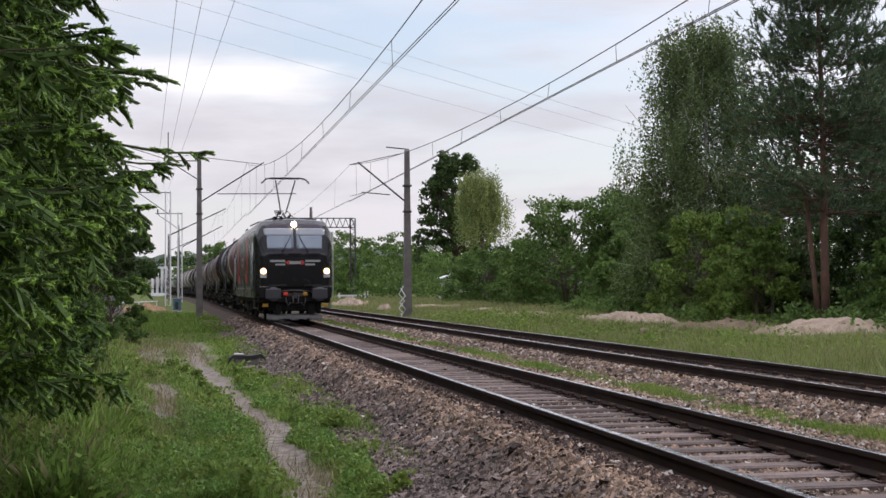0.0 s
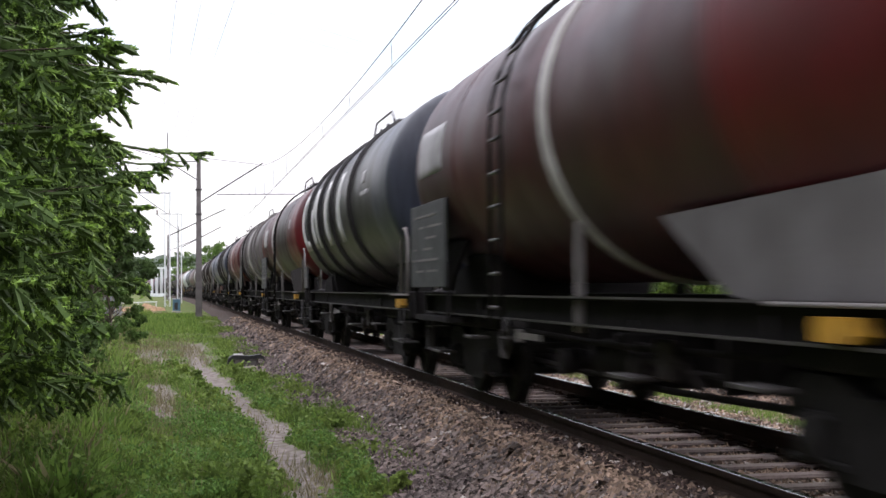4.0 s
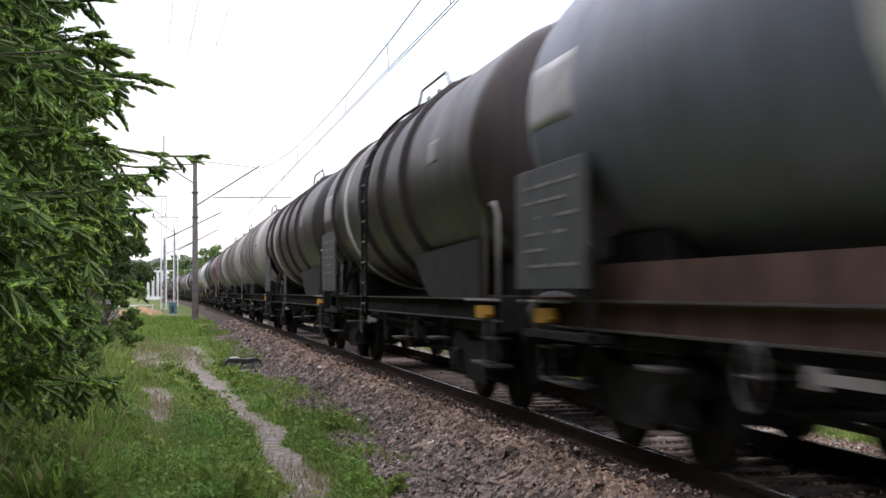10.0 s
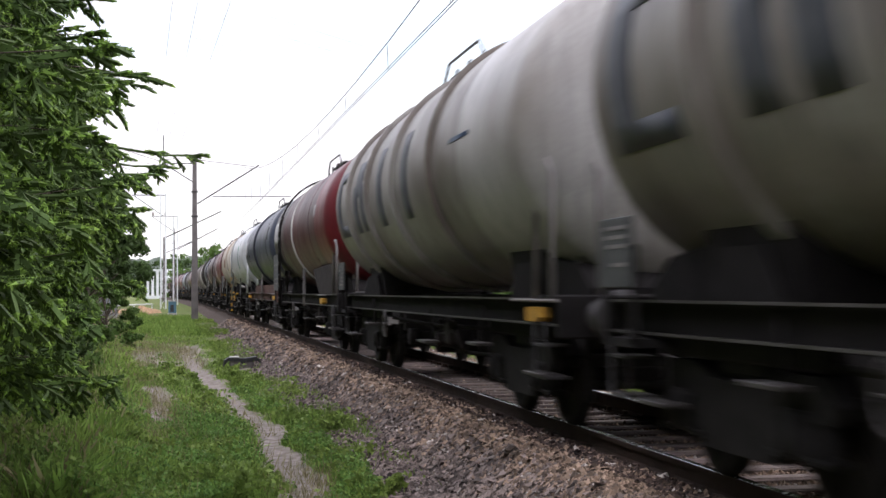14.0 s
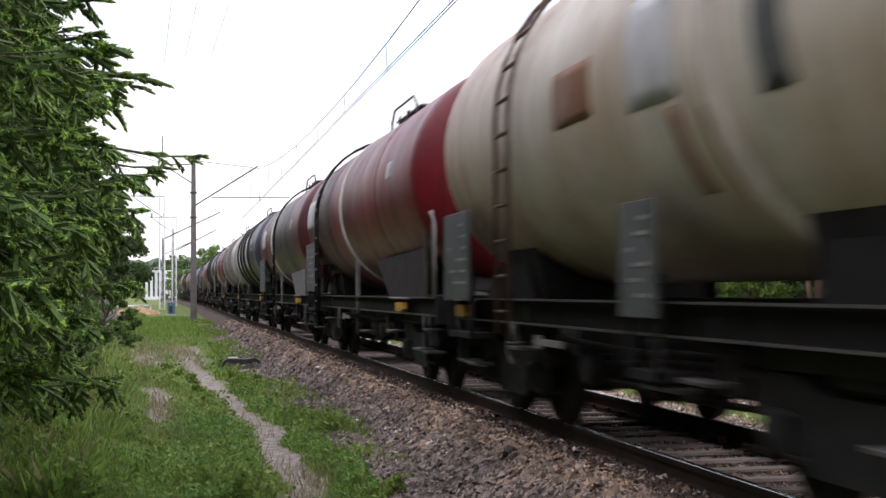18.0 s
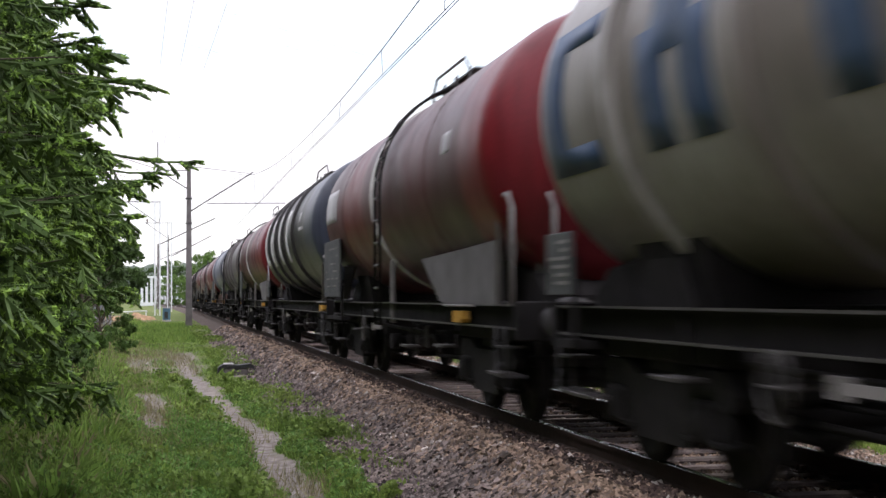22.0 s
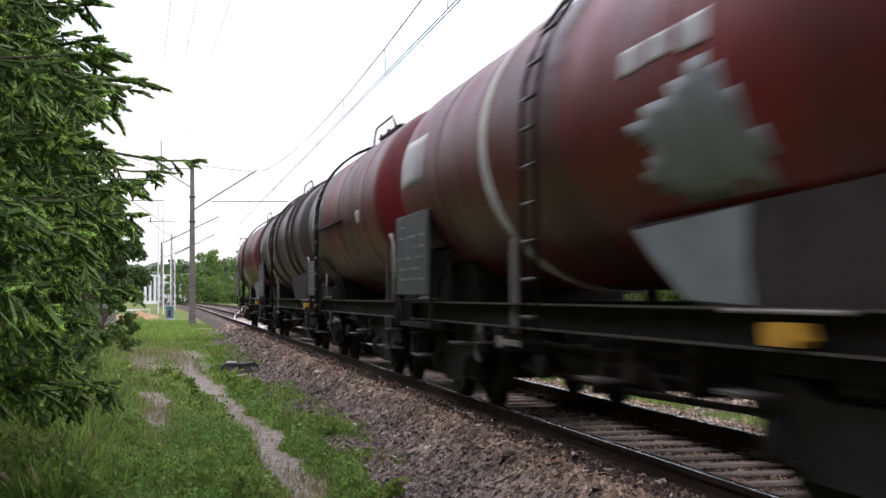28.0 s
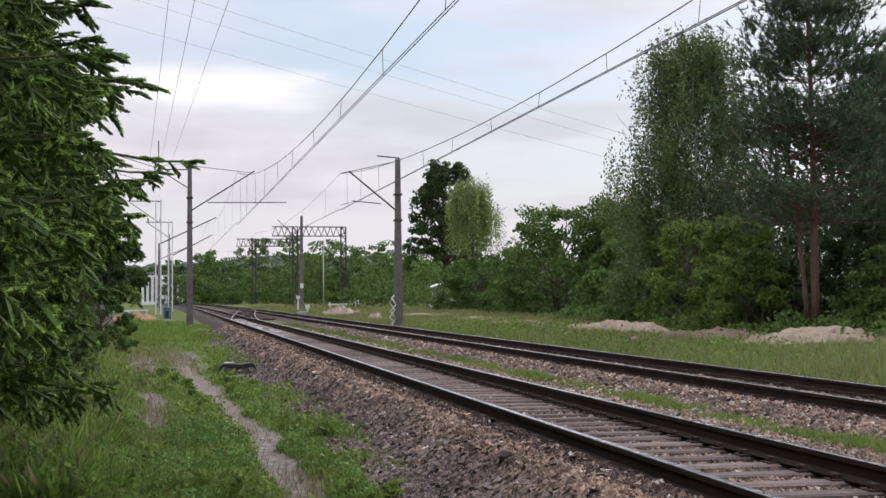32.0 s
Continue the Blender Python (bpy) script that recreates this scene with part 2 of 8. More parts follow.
CLOVER = leafy("clover_leaves", (0.185, 0.305, 0.082), (0.09, 0.18, 0.04), 0.4, 0.3)
HILL = leafy("far_canopy", (0.055, 0.08, 0.045), (0.035, 0.052, 0.032), 0.3, 0.0)
GRASS_DRY = leafy("dry_seeding_grass", (0.28, 0.245, 0.14), (0.2, 0.19, 0.09), 0.35, 0.3)
WEED = leafy("weed_leaves", (0.2, 0.27, 0.065), (0.13, 0.215, 0.05), 0.4, 0.35)


# ---------------------------------------------------------------- mesh helpers
class Geo:
    """Collects vertices and faces for one mesh."""

    def __init__(self):
        self.v, self.f, self.s = [], [], []

    def add(self, verts, faces, smooth=False, m=None):
        o = len(self.v)
        self.v.extend(tuple(m @ Vector(p)) for p in verts) if m else self.v.extend(verts)
        self.f.extend(tuple(i + o for i in q) for q in faces)
        self.s.extend([smooth] * len(faces))
        return self

    def box(self, x0, x1, y0, y1, z0, z1, c=0.0, m=None):
        """A box, its edges cut by c."""
        x0, x1, y0, y1, z0, z1 = min(x0, x1), max(x0, x1), min(y0, y1), max(y0, y1), min(z0, z1), max(z0, z1)
        if c <= 0:
            v = [(x, y, z) for x in (x0, x1) for y in (y0, y1) for z in (z0, z1)]
            return self.add(v, [(0, 1, 3, 2), (4, 6, 7, 5), (0, 4, 5, 1), (2, 3, 7, 6), (0, 2, 6, 4), (1, 5, 7, 3)], False, m)
        c = min(c, (x1 - x0) * 0.45, (y1 - y0) * 0.45, (z1 - z0) * 0.45)
        bm = bmesh.new()
        bmesh.ops.create_cube(bm, size=1, matrix=Matrix.Translation(((x0 + x1) / 2, (y0 + y1) / 2, (z0 + z1) / 2)) @ Matrix.Diagonal((x1 - x0, y1 - y0, z1 - z0, 1)))
        bmesh.ops.bevel(bm, geom=bm.edges[:], offset=c, segments=1, affect="EDGES")
        bm.verts.index_update()
        self.add([tuple(p.co) for p in bm.verts], [tuple(q.index for q in p.verts) for p in bm.faces], False, m)
        bm.free()
        return self

    def tube(self, pts, r, seg=6, caps=True, r1=None):
        """A round bar along points; r may taper to r1."""
        pts = [Vector(p) for p in pts]
        rings = []
        o = len(self.v)
        for i, p in enumerate(pts):
            a = pts[min(i + 1, len(pts) - 1)] - pts[max(i - 1, 0)]
            a.normalize()
            u = a.cross(Vector((0, 0, 1)) if abs(a.z) < 0.9 else Vector((1, 0, 0))).normalized()
            w = a.cross(u)
            rr = r if r1 is None else r + (r1 - r) * i / (len(pts) - 1)
            rings.append([tuple(p + (u * math.cos(k * math.tau / seg) + w * math.sin(k * math.tau / seg)) * rr) for k in range(seg)])
        for g in rings:
            self.v.extend(g)
        for i in range(len(pts) - 1):
            for k in range(seg):
                j = (k + 1) % seg
                self.f.append((o + i * seg + k, o + (i + 1) * seg + k, o + (i + 1) * seg + j, o + i * seg + j))
                self.s.append(True)
        if caps:
            self.f += [tuple(o + k for k in range(seg)), tuple(o + (len(pts) - 1) * seg + k for k in reversed(range(seg)))]
            self.s += [False, False]
        return self

    def lathe(self, prof, seg=32, axis="y", centre=(0, 0, 0), a0=0.0, a1=math.tau, close=True):
        """Turns a profile of (along, radius) about an axis."""
        o = len(self.v)
        full = abs(a1 - a0 - math.tau) < 1e-6
        n = seg if full else seg + 1
        for d, r in prof:
            for k in range(n):
                a = a0 + (a1 - a0) * k / seg
                c, s = r * math.cos(a), r * math.sin(a)
                p = {"y": (s, d, c), "x": (d, s, c), "z": (c, s, d)}[axis]
                self.v.append((p[0] + centre[0], p[1] + centre[1], p[2] + centre[2]))
        for i in range(len(prof) - 1):
            for k in range(seg):
                j = (k + 1) % n
                self.f.append((o + i * n + k, o + (i + 1) * n + k, o + (i + 1) * n + j, o + i * n + j))
                self.s.append(True)
        return self

    def prism(self, outline, a0, a1, axis="y", m=None):
        """An outline of two coordinates pushed along an axis."""
        k = len(outline)

        def put(p, d):
            return {"y": (p[0], d, p[1]), "x": (d, p[0], p[1]), "z": (p[0], p[1], d)}[axis]
        v = [put(p, a0) for p in outline] + [put(p, a1) for p in outline]
        f = [tuple(range(k)), tuple(range(2 * k - 1, k - 1, -1))] + [(i, k + i, k + (i + 1) % k, (i + 1) % k) for i in range(k)]
        return self.add(v, f, False, m)

    def mesh(self, name, mat):
        me = bpy.data.meshes.new(name)
        me.from_pydata(self.v, [], self.f)
        me.polygons.foreach_set("use_smooth", self.s)
        for x in (mat if isinstance(mat, (list, tuple)) else (mat,)):
            me.materials.append(x)
        bm = bmesh.new()
        bm.from_mesh(me)
        bmesh.ops.recalc_face_normals(bm, faces=bm.faces)
        bm.to_mesh(me)
        bm.free()
        return me


def part(name, geo, mat, parent=None, label="", at=None):
    """Links geometry (or a mesh made before) as one object under a thing or under a part."""
    ob = new(name, geo if isinstance(geo, bpy.types.Mesh) else geo.mesh(name, mat))
    if parent:
        ob.parent = parent
    if at is not None:
        ob.matrix_basis = at
    return tagged(ob, label)


def thing(name, label, category, group="", kind="", at=None):
    ob = tagged(new(name), label, category, group, kind)
    ob.empty_display_size = 0.2
    if at is not None:
        ob.matrix_basis = at
    return ob


def cloud_mesh(name, verts, faces, mats, index=None, smooth=False):
    """A mesh out of numpy arrays: vertices (n, 3) and triangles or quads (m, k)."""
    me = bpy.data.meshes.new(name)
    n, (m, k) = len(verts), faces.shape
    me.vertices.add(n)
    me.vertices.foreach_set("co", np.ascontiguousarray(verts, np.float32).ravel())
    me.loops.add(m * k)
    me.loops.foreach_set("vertex_index", np.ascontiguousarray(faces, np.int32).ravel())
    me.polygons.add(m)
    me.polygons.foreach_set("loop_start", np.arange(0, m * k, k, dtype=np.int32))
    for x in mats:
        me.materials.append(x)
    if index is not None:
        me.polygons.foreach_set("material_index", np.ascontiguousarray(index, np.int32))
    me.polygons.foreach_set("use_smooth", np.full(m, smooth))
    me.update(calc_edges=True)
    return me


def scatter(template, faces, places, frames, sizes):
    """Copies a template (k, 3) to n places with n frames (n, 3, 3) and sizes (n) or (n, 3)."""
    sizes = np.asarray(sizes, float)
    if sizes.ndim == 1:
        sizes = sizes[:, None].repeat(3, 1)
    local = template[None] * sizes[:, None, :]
    v = np.einsum("nij,nkj->nki", frames, local) + places[:, None, :]
    f = faces[None] + (np.arange(len(places)) * len(template))[:, None, None]
    return v.reshape(-1, 3), f.reshape(-1, faces.shape[1])


def frames_from(forward, rng, up=None, roll=True):
    """Frames whose second axis is forward, turned about it by chance."""
    f = forward / np.maximum(np.linalg.norm(forward, axis=1, keepdims=True), 1e-9)
    a = rng.normal(size=f.shape) if roll else np.tile(np.array([0.0, 0.0, 1.0]), (len(f), 1)) + rng.normal(scale=0.25, size=f.shape)
    x = np.cross(f, a)
    x /= np.maximum(np.linalg.norm(x, axis=1, keepdims=True), 1e-9)
    return np.stack([x, f, np.cross(x, f)], axis=2)


def joined(*lots):
    vs, fs, o = [], [], 0
    for v, f in lots:
        vs.append(v)
        fs.append(f + o)
        o += len(v)
    return np.concatenate(vs), np.concatenate(fs)
# ---------------------------------------------------------------- ground
def soft_step(a, b, x):
    t = np.clip((x - a) / (b - a), 0, 1)
    return t * t * (3 - 2 * t)


def wavy(x, y, k=0.0):
    return np.sin(x * 1.7 + y * 0.6 + k) * 0.5 + np.sin(y * 1.13 - x * 0.8 + 2 * k) * 0.35 + np.sin(x * 3.9 + y * 2.7 + 3 * k) * 0.15


def bends(y):
    d = np.maximum(0, y - BEND_Y)
    return -d * d / (2 * BEND_R)


def path_x(y):
    """The middle of the trodden path beside the line."""
    return np.interp(y, (10, 13.6, 17.6, 21.7, 26.4, 34.5, 41, 60), (1.3, 1.34, 1.37, 1.29, 1.07, 0.75, 0.62, 0.4)) + 0.05 * np.sin(y * 1.3 + 0.5) + 0.03 * np.sin(y * 3.1)


def rut_x(y):
    """The second, half overgrown wheel rut."""
    return np.interp(y, (14, 16, 21, 24, 27.6, 31, 45), (-0.15, -0.15, -0.1, -0.12, -0.21, -0.4, -0.9)) + 0.04 * np.sin(y * 2.1)


def ground_z(x, y):
    s = x - bends(y)
    z = -0.66 + 0.10 * soft_step(1.6, 2.6, s) + 0.16 * soft_step(2.6, 3.2, s) + 0.12 * soft_step(10.5, 13, s) + 0.14 * soft_step(13, 17, s)
    z = z + 0.14 * soft_step(55, 95, y) * (1 - soft_step(2.0, 3.0, s))
    z = z + 0.035 * wavy(x, y) * (1 - soft_step(2.0, 2.8, s)) + 0.05 * wavy(x * 0.4, y * 0.3, 1) * soft_step(11, 14, s)
    path = np.exp(-((s - path_x(y)) / 0.26) ** 2) * (y < 62)
    rut = np.exp(-((s - rut_x(y)) / 0.2) ** 2) * (y < 50)
    return z - 0.05 * path - 0.03 * rut


def ground_dirt(x, y):
    s = x - bends(y)
    edge = 0.1 * wavy(x * 3, y * 2, 4) + 0.1 * wavy(x * 9, y * 6, 1) + 0.06 * wavy(x * 23, y * 17, 2)
    path = (1 - soft_step(0.14, 0.42, np.abs(s - path_x(y)) + edge)) * (1 - soft_step(46, 58, y))
    rut = (1 - soft_step(0.1, 0.46, np.abs(s - rut_x(y)) + edge)) * np.maximum(soft_step(20.5, 22.5, y) * (1 - soft_step(29, 32, y)), 0.55 * (1 - soft_step(16, 18.5, y)))
    band = soft_step(34, 40, y) * (1 - soft_step(50, 57, y)) * soft_step(-1.6, -0.9, s) * (1 - soft_step(0.9, 1.5, s)) * np.clip(0.55 + 0.6 * wavy(x * 1.8, y * 0.6, 7), 0, 0.8)
    strip = soft_step(48, 60, y) * (1 - soft_step(140, 160, y)) * (1 - soft_step(-1.9, -1.1, s + edge * 3 + 0.012 * (y - 50))) * 0.75
    toe_soil = soft_step(1.55, 1.75, s + edge) * (1 - soft_step(2.5, 2.8, s)) * soft_step(18, 22, y) * (1 - soft_step(44, 52, y)) * np.clip(0.45 + 0.9 * wavy(x * 2.6, y * 1.3, 11), 0, 0.75)
    return np.clip(np.maximum(np.maximum(path, rut), np.maximum(np.maximum(band, strip), toe_soil)), 0, 1)


def spaced(*stretches):
    out = []
    for a, b, step in stretches:
        out += list(np.arange(a, b, step))
    return np.array(out + [stretches[-1][1]])


def build_ground():
    xs = spaced((-2500, -300, 300), (-300, -30, 30), (-30, -6, 2), (-6, 3.6, 0.12), (3.6, 10, 0.8), (10, 24, 0.5), (24, 60, 4), (60, 300, 30), (300, 2500, 300))
    ys = spaced((-300, -20, 40), (-20, 6, 4), (6, 50, 0.22), (50, 120, 0.8), (120, 220, 4), (220, 600, 20), (600, 4200, 300))
    gx, gy = np.meshgrid(xs, ys)
    gz = ground_z(gx, gy)
    far = soft_step(250, 900, gy) + soft_step(80, 400, np.abs(gx))
    gz = gz * (1 - np.clip(far, 0, 1)) - 0.3 * np.clip(far, 0, 1)
    v = np.stack([gx, gy, gz], -1).reshape(-1, 3)
    ny, nx = gx.shape
    i = (np.arange(ny - 1)[:, None] * nx + np.arange(nx - 1)[None]).reshape(-1)
    f = np.stack([i, i + 1, i + nx + 1, i + nx], 1)
    me = cloud_mesh("ground", v, f, [GROUND], smooth=True)
    a = me.attributes.new("dirt", "FLOAT", "POINT")
    a.data.foreach_set("value", ground_dirt(gx, gy).astype(np.float32).ravel())
    tagged(new("ground", me), "green meadow ground with a trodden grey dirt path beside the railway", "ground", kind="structure")


def ground_material():
    m = material("meadow_soil", (0.085, 0.125, 0.032), 0.95, 0, (0.16, 0.145, 0.062), 0.45, 0.8, 6, 0.35, 0.6, 14, coordinate="World", rough_vary=0, spec=0.1)
    n, l = m.node_tree.nodes, m.node_tree.links
    b = n["Principled BSDF"]
    green = b.inputs["Base Color"].links[0].from_socket
    at = n.new("ShaderNodeAttribute")
    at.attribute_name = "dirt"
    ns = n.new("ShaderNodeTexNoise")
    ns.inputs["Scale"].default_value, ns.inputs["Detail"].default_value = 7.0, 6.0
    l.new(n.new("ShaderNodeNewGeometry").outputs["Position"], ns.inputs["Vector"])
    rp = n.new("ShaderNodeValToRGB")
    rp.color_ramp.elements[0].position, rp.color_ramp.elements[0].color = 0.3, (0.115, 0.095, 0.08, 1)
    rp.color_ramp.elements[1].position, rp.color_ramp.elements[1].color = 0.7, (0.3, 0.262, 0.235, 1)
    l.new(ns.outputs["Fac"], rp.inputs["Fac"])
    mx = n.new("ShaderNodeMix")
    mx.data_type = "RGBA"
    l.new(at.outputs["Fac"], mx.inputs[0])
    l.new(green, mx.inputs[6])
    l.new(rp.outputs["Color"], mx.inputs[7])
    l.new(mx.outputs[2], b.inputs["Base Color"])
    return m


def dusted(m, key, colour):
    """Lets a spread of dust or soil, given by an attribute, show on a material."""
    n, l = m.node_tree.nodes, m.node_tree.links
    b = n["Principled BSDF"]
    before = b.inputs["Base Color"].links[0].from_socket
    at = n.new("ShaderNodeAttribute")
    at.attribute_name = key
    mx = n.new("ShaderNodeMix")
    mx.data_type = "RGBA"
    l.new(at.outputs["Fac"], mx.inputs[0])
    l.new(before, mx.inputs[6])
    mx.inputs[7].default_value = (*colour, 1)
    l.new(mx.outputs[2], b.inputs["Base Color"])


GROUND = ground_material()
dusted(BALLAST_BED, "oil", (0.045, 0.031, 0.029))
dusted(BALLAST_BED, "lime", (0.42, 0.38, 0.365))
dusted(BALLAST_BED, "soil", (0.11, 0.12, 0.05))
build_ground()


def build_ballast():
    """The ballast bed of both tracks, with its shoulders."""
    prof = [(2.3, -0.68), (2.55, -0.56), (3.12, -0.19), (3.3, -0.168), (3.72, -0.17), (3.92, -0.228), (5.24, -0.228), (5.44, -0.17), (5.9, -0.172), (6.3, -0.26), (6.85, -0.3), (7.3, -0.26), (7.75, -0.168), (8.22, -0.17), (8.42, -0.2), (9.76, -0.2), (9.96, -0.168), (10.45, -0.172), (10.85, -0.25), (11.35, -0.5)]
    fine = []
    for (x0, z0), (x1, z1) in zip(prof, prof[1:]):
        k = max(1, int((x1 - x0) / 0.14))
        fine += [(x0 + (x1 - x0) * i / k, z0 + (z1 - z0) * i / k) for i in range(k)]
    fine.append(prof[-1])
    px, pz = np.array(fine).T
    ys = spaced((-44, 2, 1.0), (2, 45, 0.2), (45, 120, 0.8), (120, 600, 8))
    gx, gy = np.meshgrid(px, ys)
    gz = np.tile(pz, (len(ys), 1))
    rng = np.random.default_rng(5)
    inner = (np.arange(len(px)) > 0) & (np.arange(len(px)) < len(px) - 1)
    gz = gz + rng.normal(scale=0.011, size=gz.shape) * inner
    gz = gz + 0.04 * soft_step(40, 52, gy) * (1 - soft_step(0.62, 0.72, np.abs(gx - 4.58)))
    edge = 0.14 * wavy(gx * 0, gy * 0.8, 3)
    gx = gx + bends(gy) + edge * (1 - soft_step(2.4, 3.0, gx))
    ny, nx = gx.shape
    i = (np.arange(ny - 1)[:, None] * nx + np.arange(nx - 1)[None]).reshape(-1)
    f = np.stack([i, i + 1, i + nx + 1, i + nx], 1)
    me = cloud_mesh("ballast_bed", np.stack([gx, gy, gz], -1).reshape(-1, 3), f, [BALLAST_BED], smooth=True)
    lime = soft_step(48, 62, gy) * (1 - soft_step(110, 130, gy)) * (1 - soft_step(0.35, 0.68, np.abs(gx - 4.58))) * np.clip(0.8 + 0.5 * wavy(gx * 2, gy * 0.7, 2), 0, 1)
    soil = soft_step(0.0, 0.5, wavy(gx * 0.6, gy * 0.25, 6)) * (1 - soft_step(0.25, 0.6, np.abs(gx - 6.85)))
    across = np.abs(gx - bends(gy) - 4.58)
    oil = np.maximum(0.85 * (1 - soft_step(0.62, 0.74, across)), (1 - soft_step(0.98, 1.3, across + 0.1 * wavy(gx * 4, gy * 1.3, 8)))) * np.clip(0.85 + 0.4 * wavy(gx * 5, gy * 3, 3), 0.3, 1) * (1 - soft_step(44, 58, gy))
    for key, value in (("lime", lime), ("soil", soil), ("oil", oil)):
        at = me.attributes.new(key, "FLOAT", "POINT")
        at.data.foreach_set("value", value.astype(np.float32).ravel())
    tagged(new("ballast_bed", me), "brownish grey crushed-stone ballast bed under two tracks", "ballast", kind="structure")
    # loose stones, dense near the camera
    n = 130000
    y = 9 / (1 - rng.random(n) * (1 - 9 / 75))
    x = rng.choice([0, 1, 2, 3, 4], n, p=[0.595, 0.065, 0.215, 0.05, 0.075])
    lo, hi = np.array([1.95, 3.95, 5.45, 8.45, 9.9])[x], np.array([3.72, 5.2, 8.2, 9.75, 11.2])[x]
    x = lo + (hi - lo) * rng.random(n)
    on_sleeper = (np.abs((y - 5) / 0.6 - np.round((y - 5) / 0.6)) < 0.23) & (((x > 3.92) & (x < 5.25)) | ((x > 8.42) & (x < 9.78)))
    keep = ~(on_sleeper & (rng.random(n) < 0.85))
    x, y = x[keep], y[keep]
    n = len(x)
    fade = (x < 2.35) & (rng.random(n) < (2.35 - x) / 0.45)
    x, y = x[~fade], y[~fade]
    n = len(x)
    z = np.maximum(np.interp(x, px, pz), ground_z(x, y)) - 0.002 + 0.02 * rng.random(n)
    x = x + 0.14 * wavy(x * 0, y * 0.8, 3) * (1 - soft_step(2.4, 3.0, x))
    size = (0.015 + 0.028 * rng.random(n) ** 1.8) * (1 + y / 70) * np.where(x > 3.8, 0.74, 1.0)
    cube = np.array([(-1, -1, -0.4), (1, -1, -0.4), (1, 1, -0.4), (-1, 1, -0.4), (-0.3, 0.1, 0.9), (0.45, -0.1, 0.75)], float)
    quads = np.array([(0, 1, 5), (0, 5, 4), (1, 2, 5), (2, 3, 4), (2, 4, 5), (3, 0, 4)])
    lots = []
    for k in range(6):
        t = cube * (0.62 + 0.6 * rng.random((6, 3)))
        pick = np.arange(n) % 6 == k
        s = size[pick][:, None] * (0.6 + 0.7 * rng.random((pick.sum(), 3)))
        lots.append(scatter(t, quads, np.stack([x, y, z], 1)[pick], frames_from(rng.normal(size=(pick.sum(), 3)) * np.array([1, 1, 0.35]), rng, roll=False), s))
    v, f = joined(*lots)
    # grey stones on the shoulder, rust-stained ones near the rails
    middle_x = v[:, 0].reshape(-1, 6).mean(1)
    rusty = (middle_x + rng.normal(scale=0.22, size=len(middle_x)) > 2.98).repeat(6)
    kinds = rusty.astype(int)
    draw = rng.random(len(middle_x)).repeat(6)
    kinds[(middle_x.repeat(6) > 3.8) & (draw < 0.13)] = 2
    kinds[(middle_x.repeat(6) <= 3.8) & (draw < 0.025)] = 2
    by_rail = (np.abs(np.abs(middle_x - 4.58) - 0.98) < 0.2).repeat(6)
    kinds[by_rail & (draw > 0.3)] = 3
    tagged(new("ballast_stones", cloud_mesh("ballast_stones", v, f, [BALLAST_GREY, BALLAST, BALLAST_PALE, BALLAST_DARK], kinds)), "loose angular brown and grey ballast stones along the tracks", "ballast stones", kind="stuff")


build_ballast()

# ---------------------------------------------------------------- tracks
RAIL_PROFILE = [(-0.075, -0.172), (0.075, -0.172), (0.075, -0.162), (0.012, -0.135), (0.01, -0.05), (0.035, -0.042), (0.036, -0.006), (0.03, 0.0), (-0.03, 0.0), (-0.036, -0.006), (-0.035, -0.042), (-0.01, -0.05), (-0.012, -0.135), (-0.075, -0.162)]


def swept(profile, ys, xs):
    """A profile pushed along a line of (x, y)."""
    g = Geo()
    k = len(profile)
    for y, x in zip(ys, xs):
        g.v += [(x + a, y, b) for a, b in profile]
    for i in range(len(ys) - 1):
        for j in range(k):
            g.f.append((i * k + j, i * k + (j + 1) % k, (i + 1) * k + (j + 1) % k, (i + 1) * k + j))
            g.s.append(False)
    g.f += [tuple(range(k)), tuple(range(len(ys) * k - 1, (len(ys) - 1) * k - 1, -1))]
    g.s += [False, False]
    return g


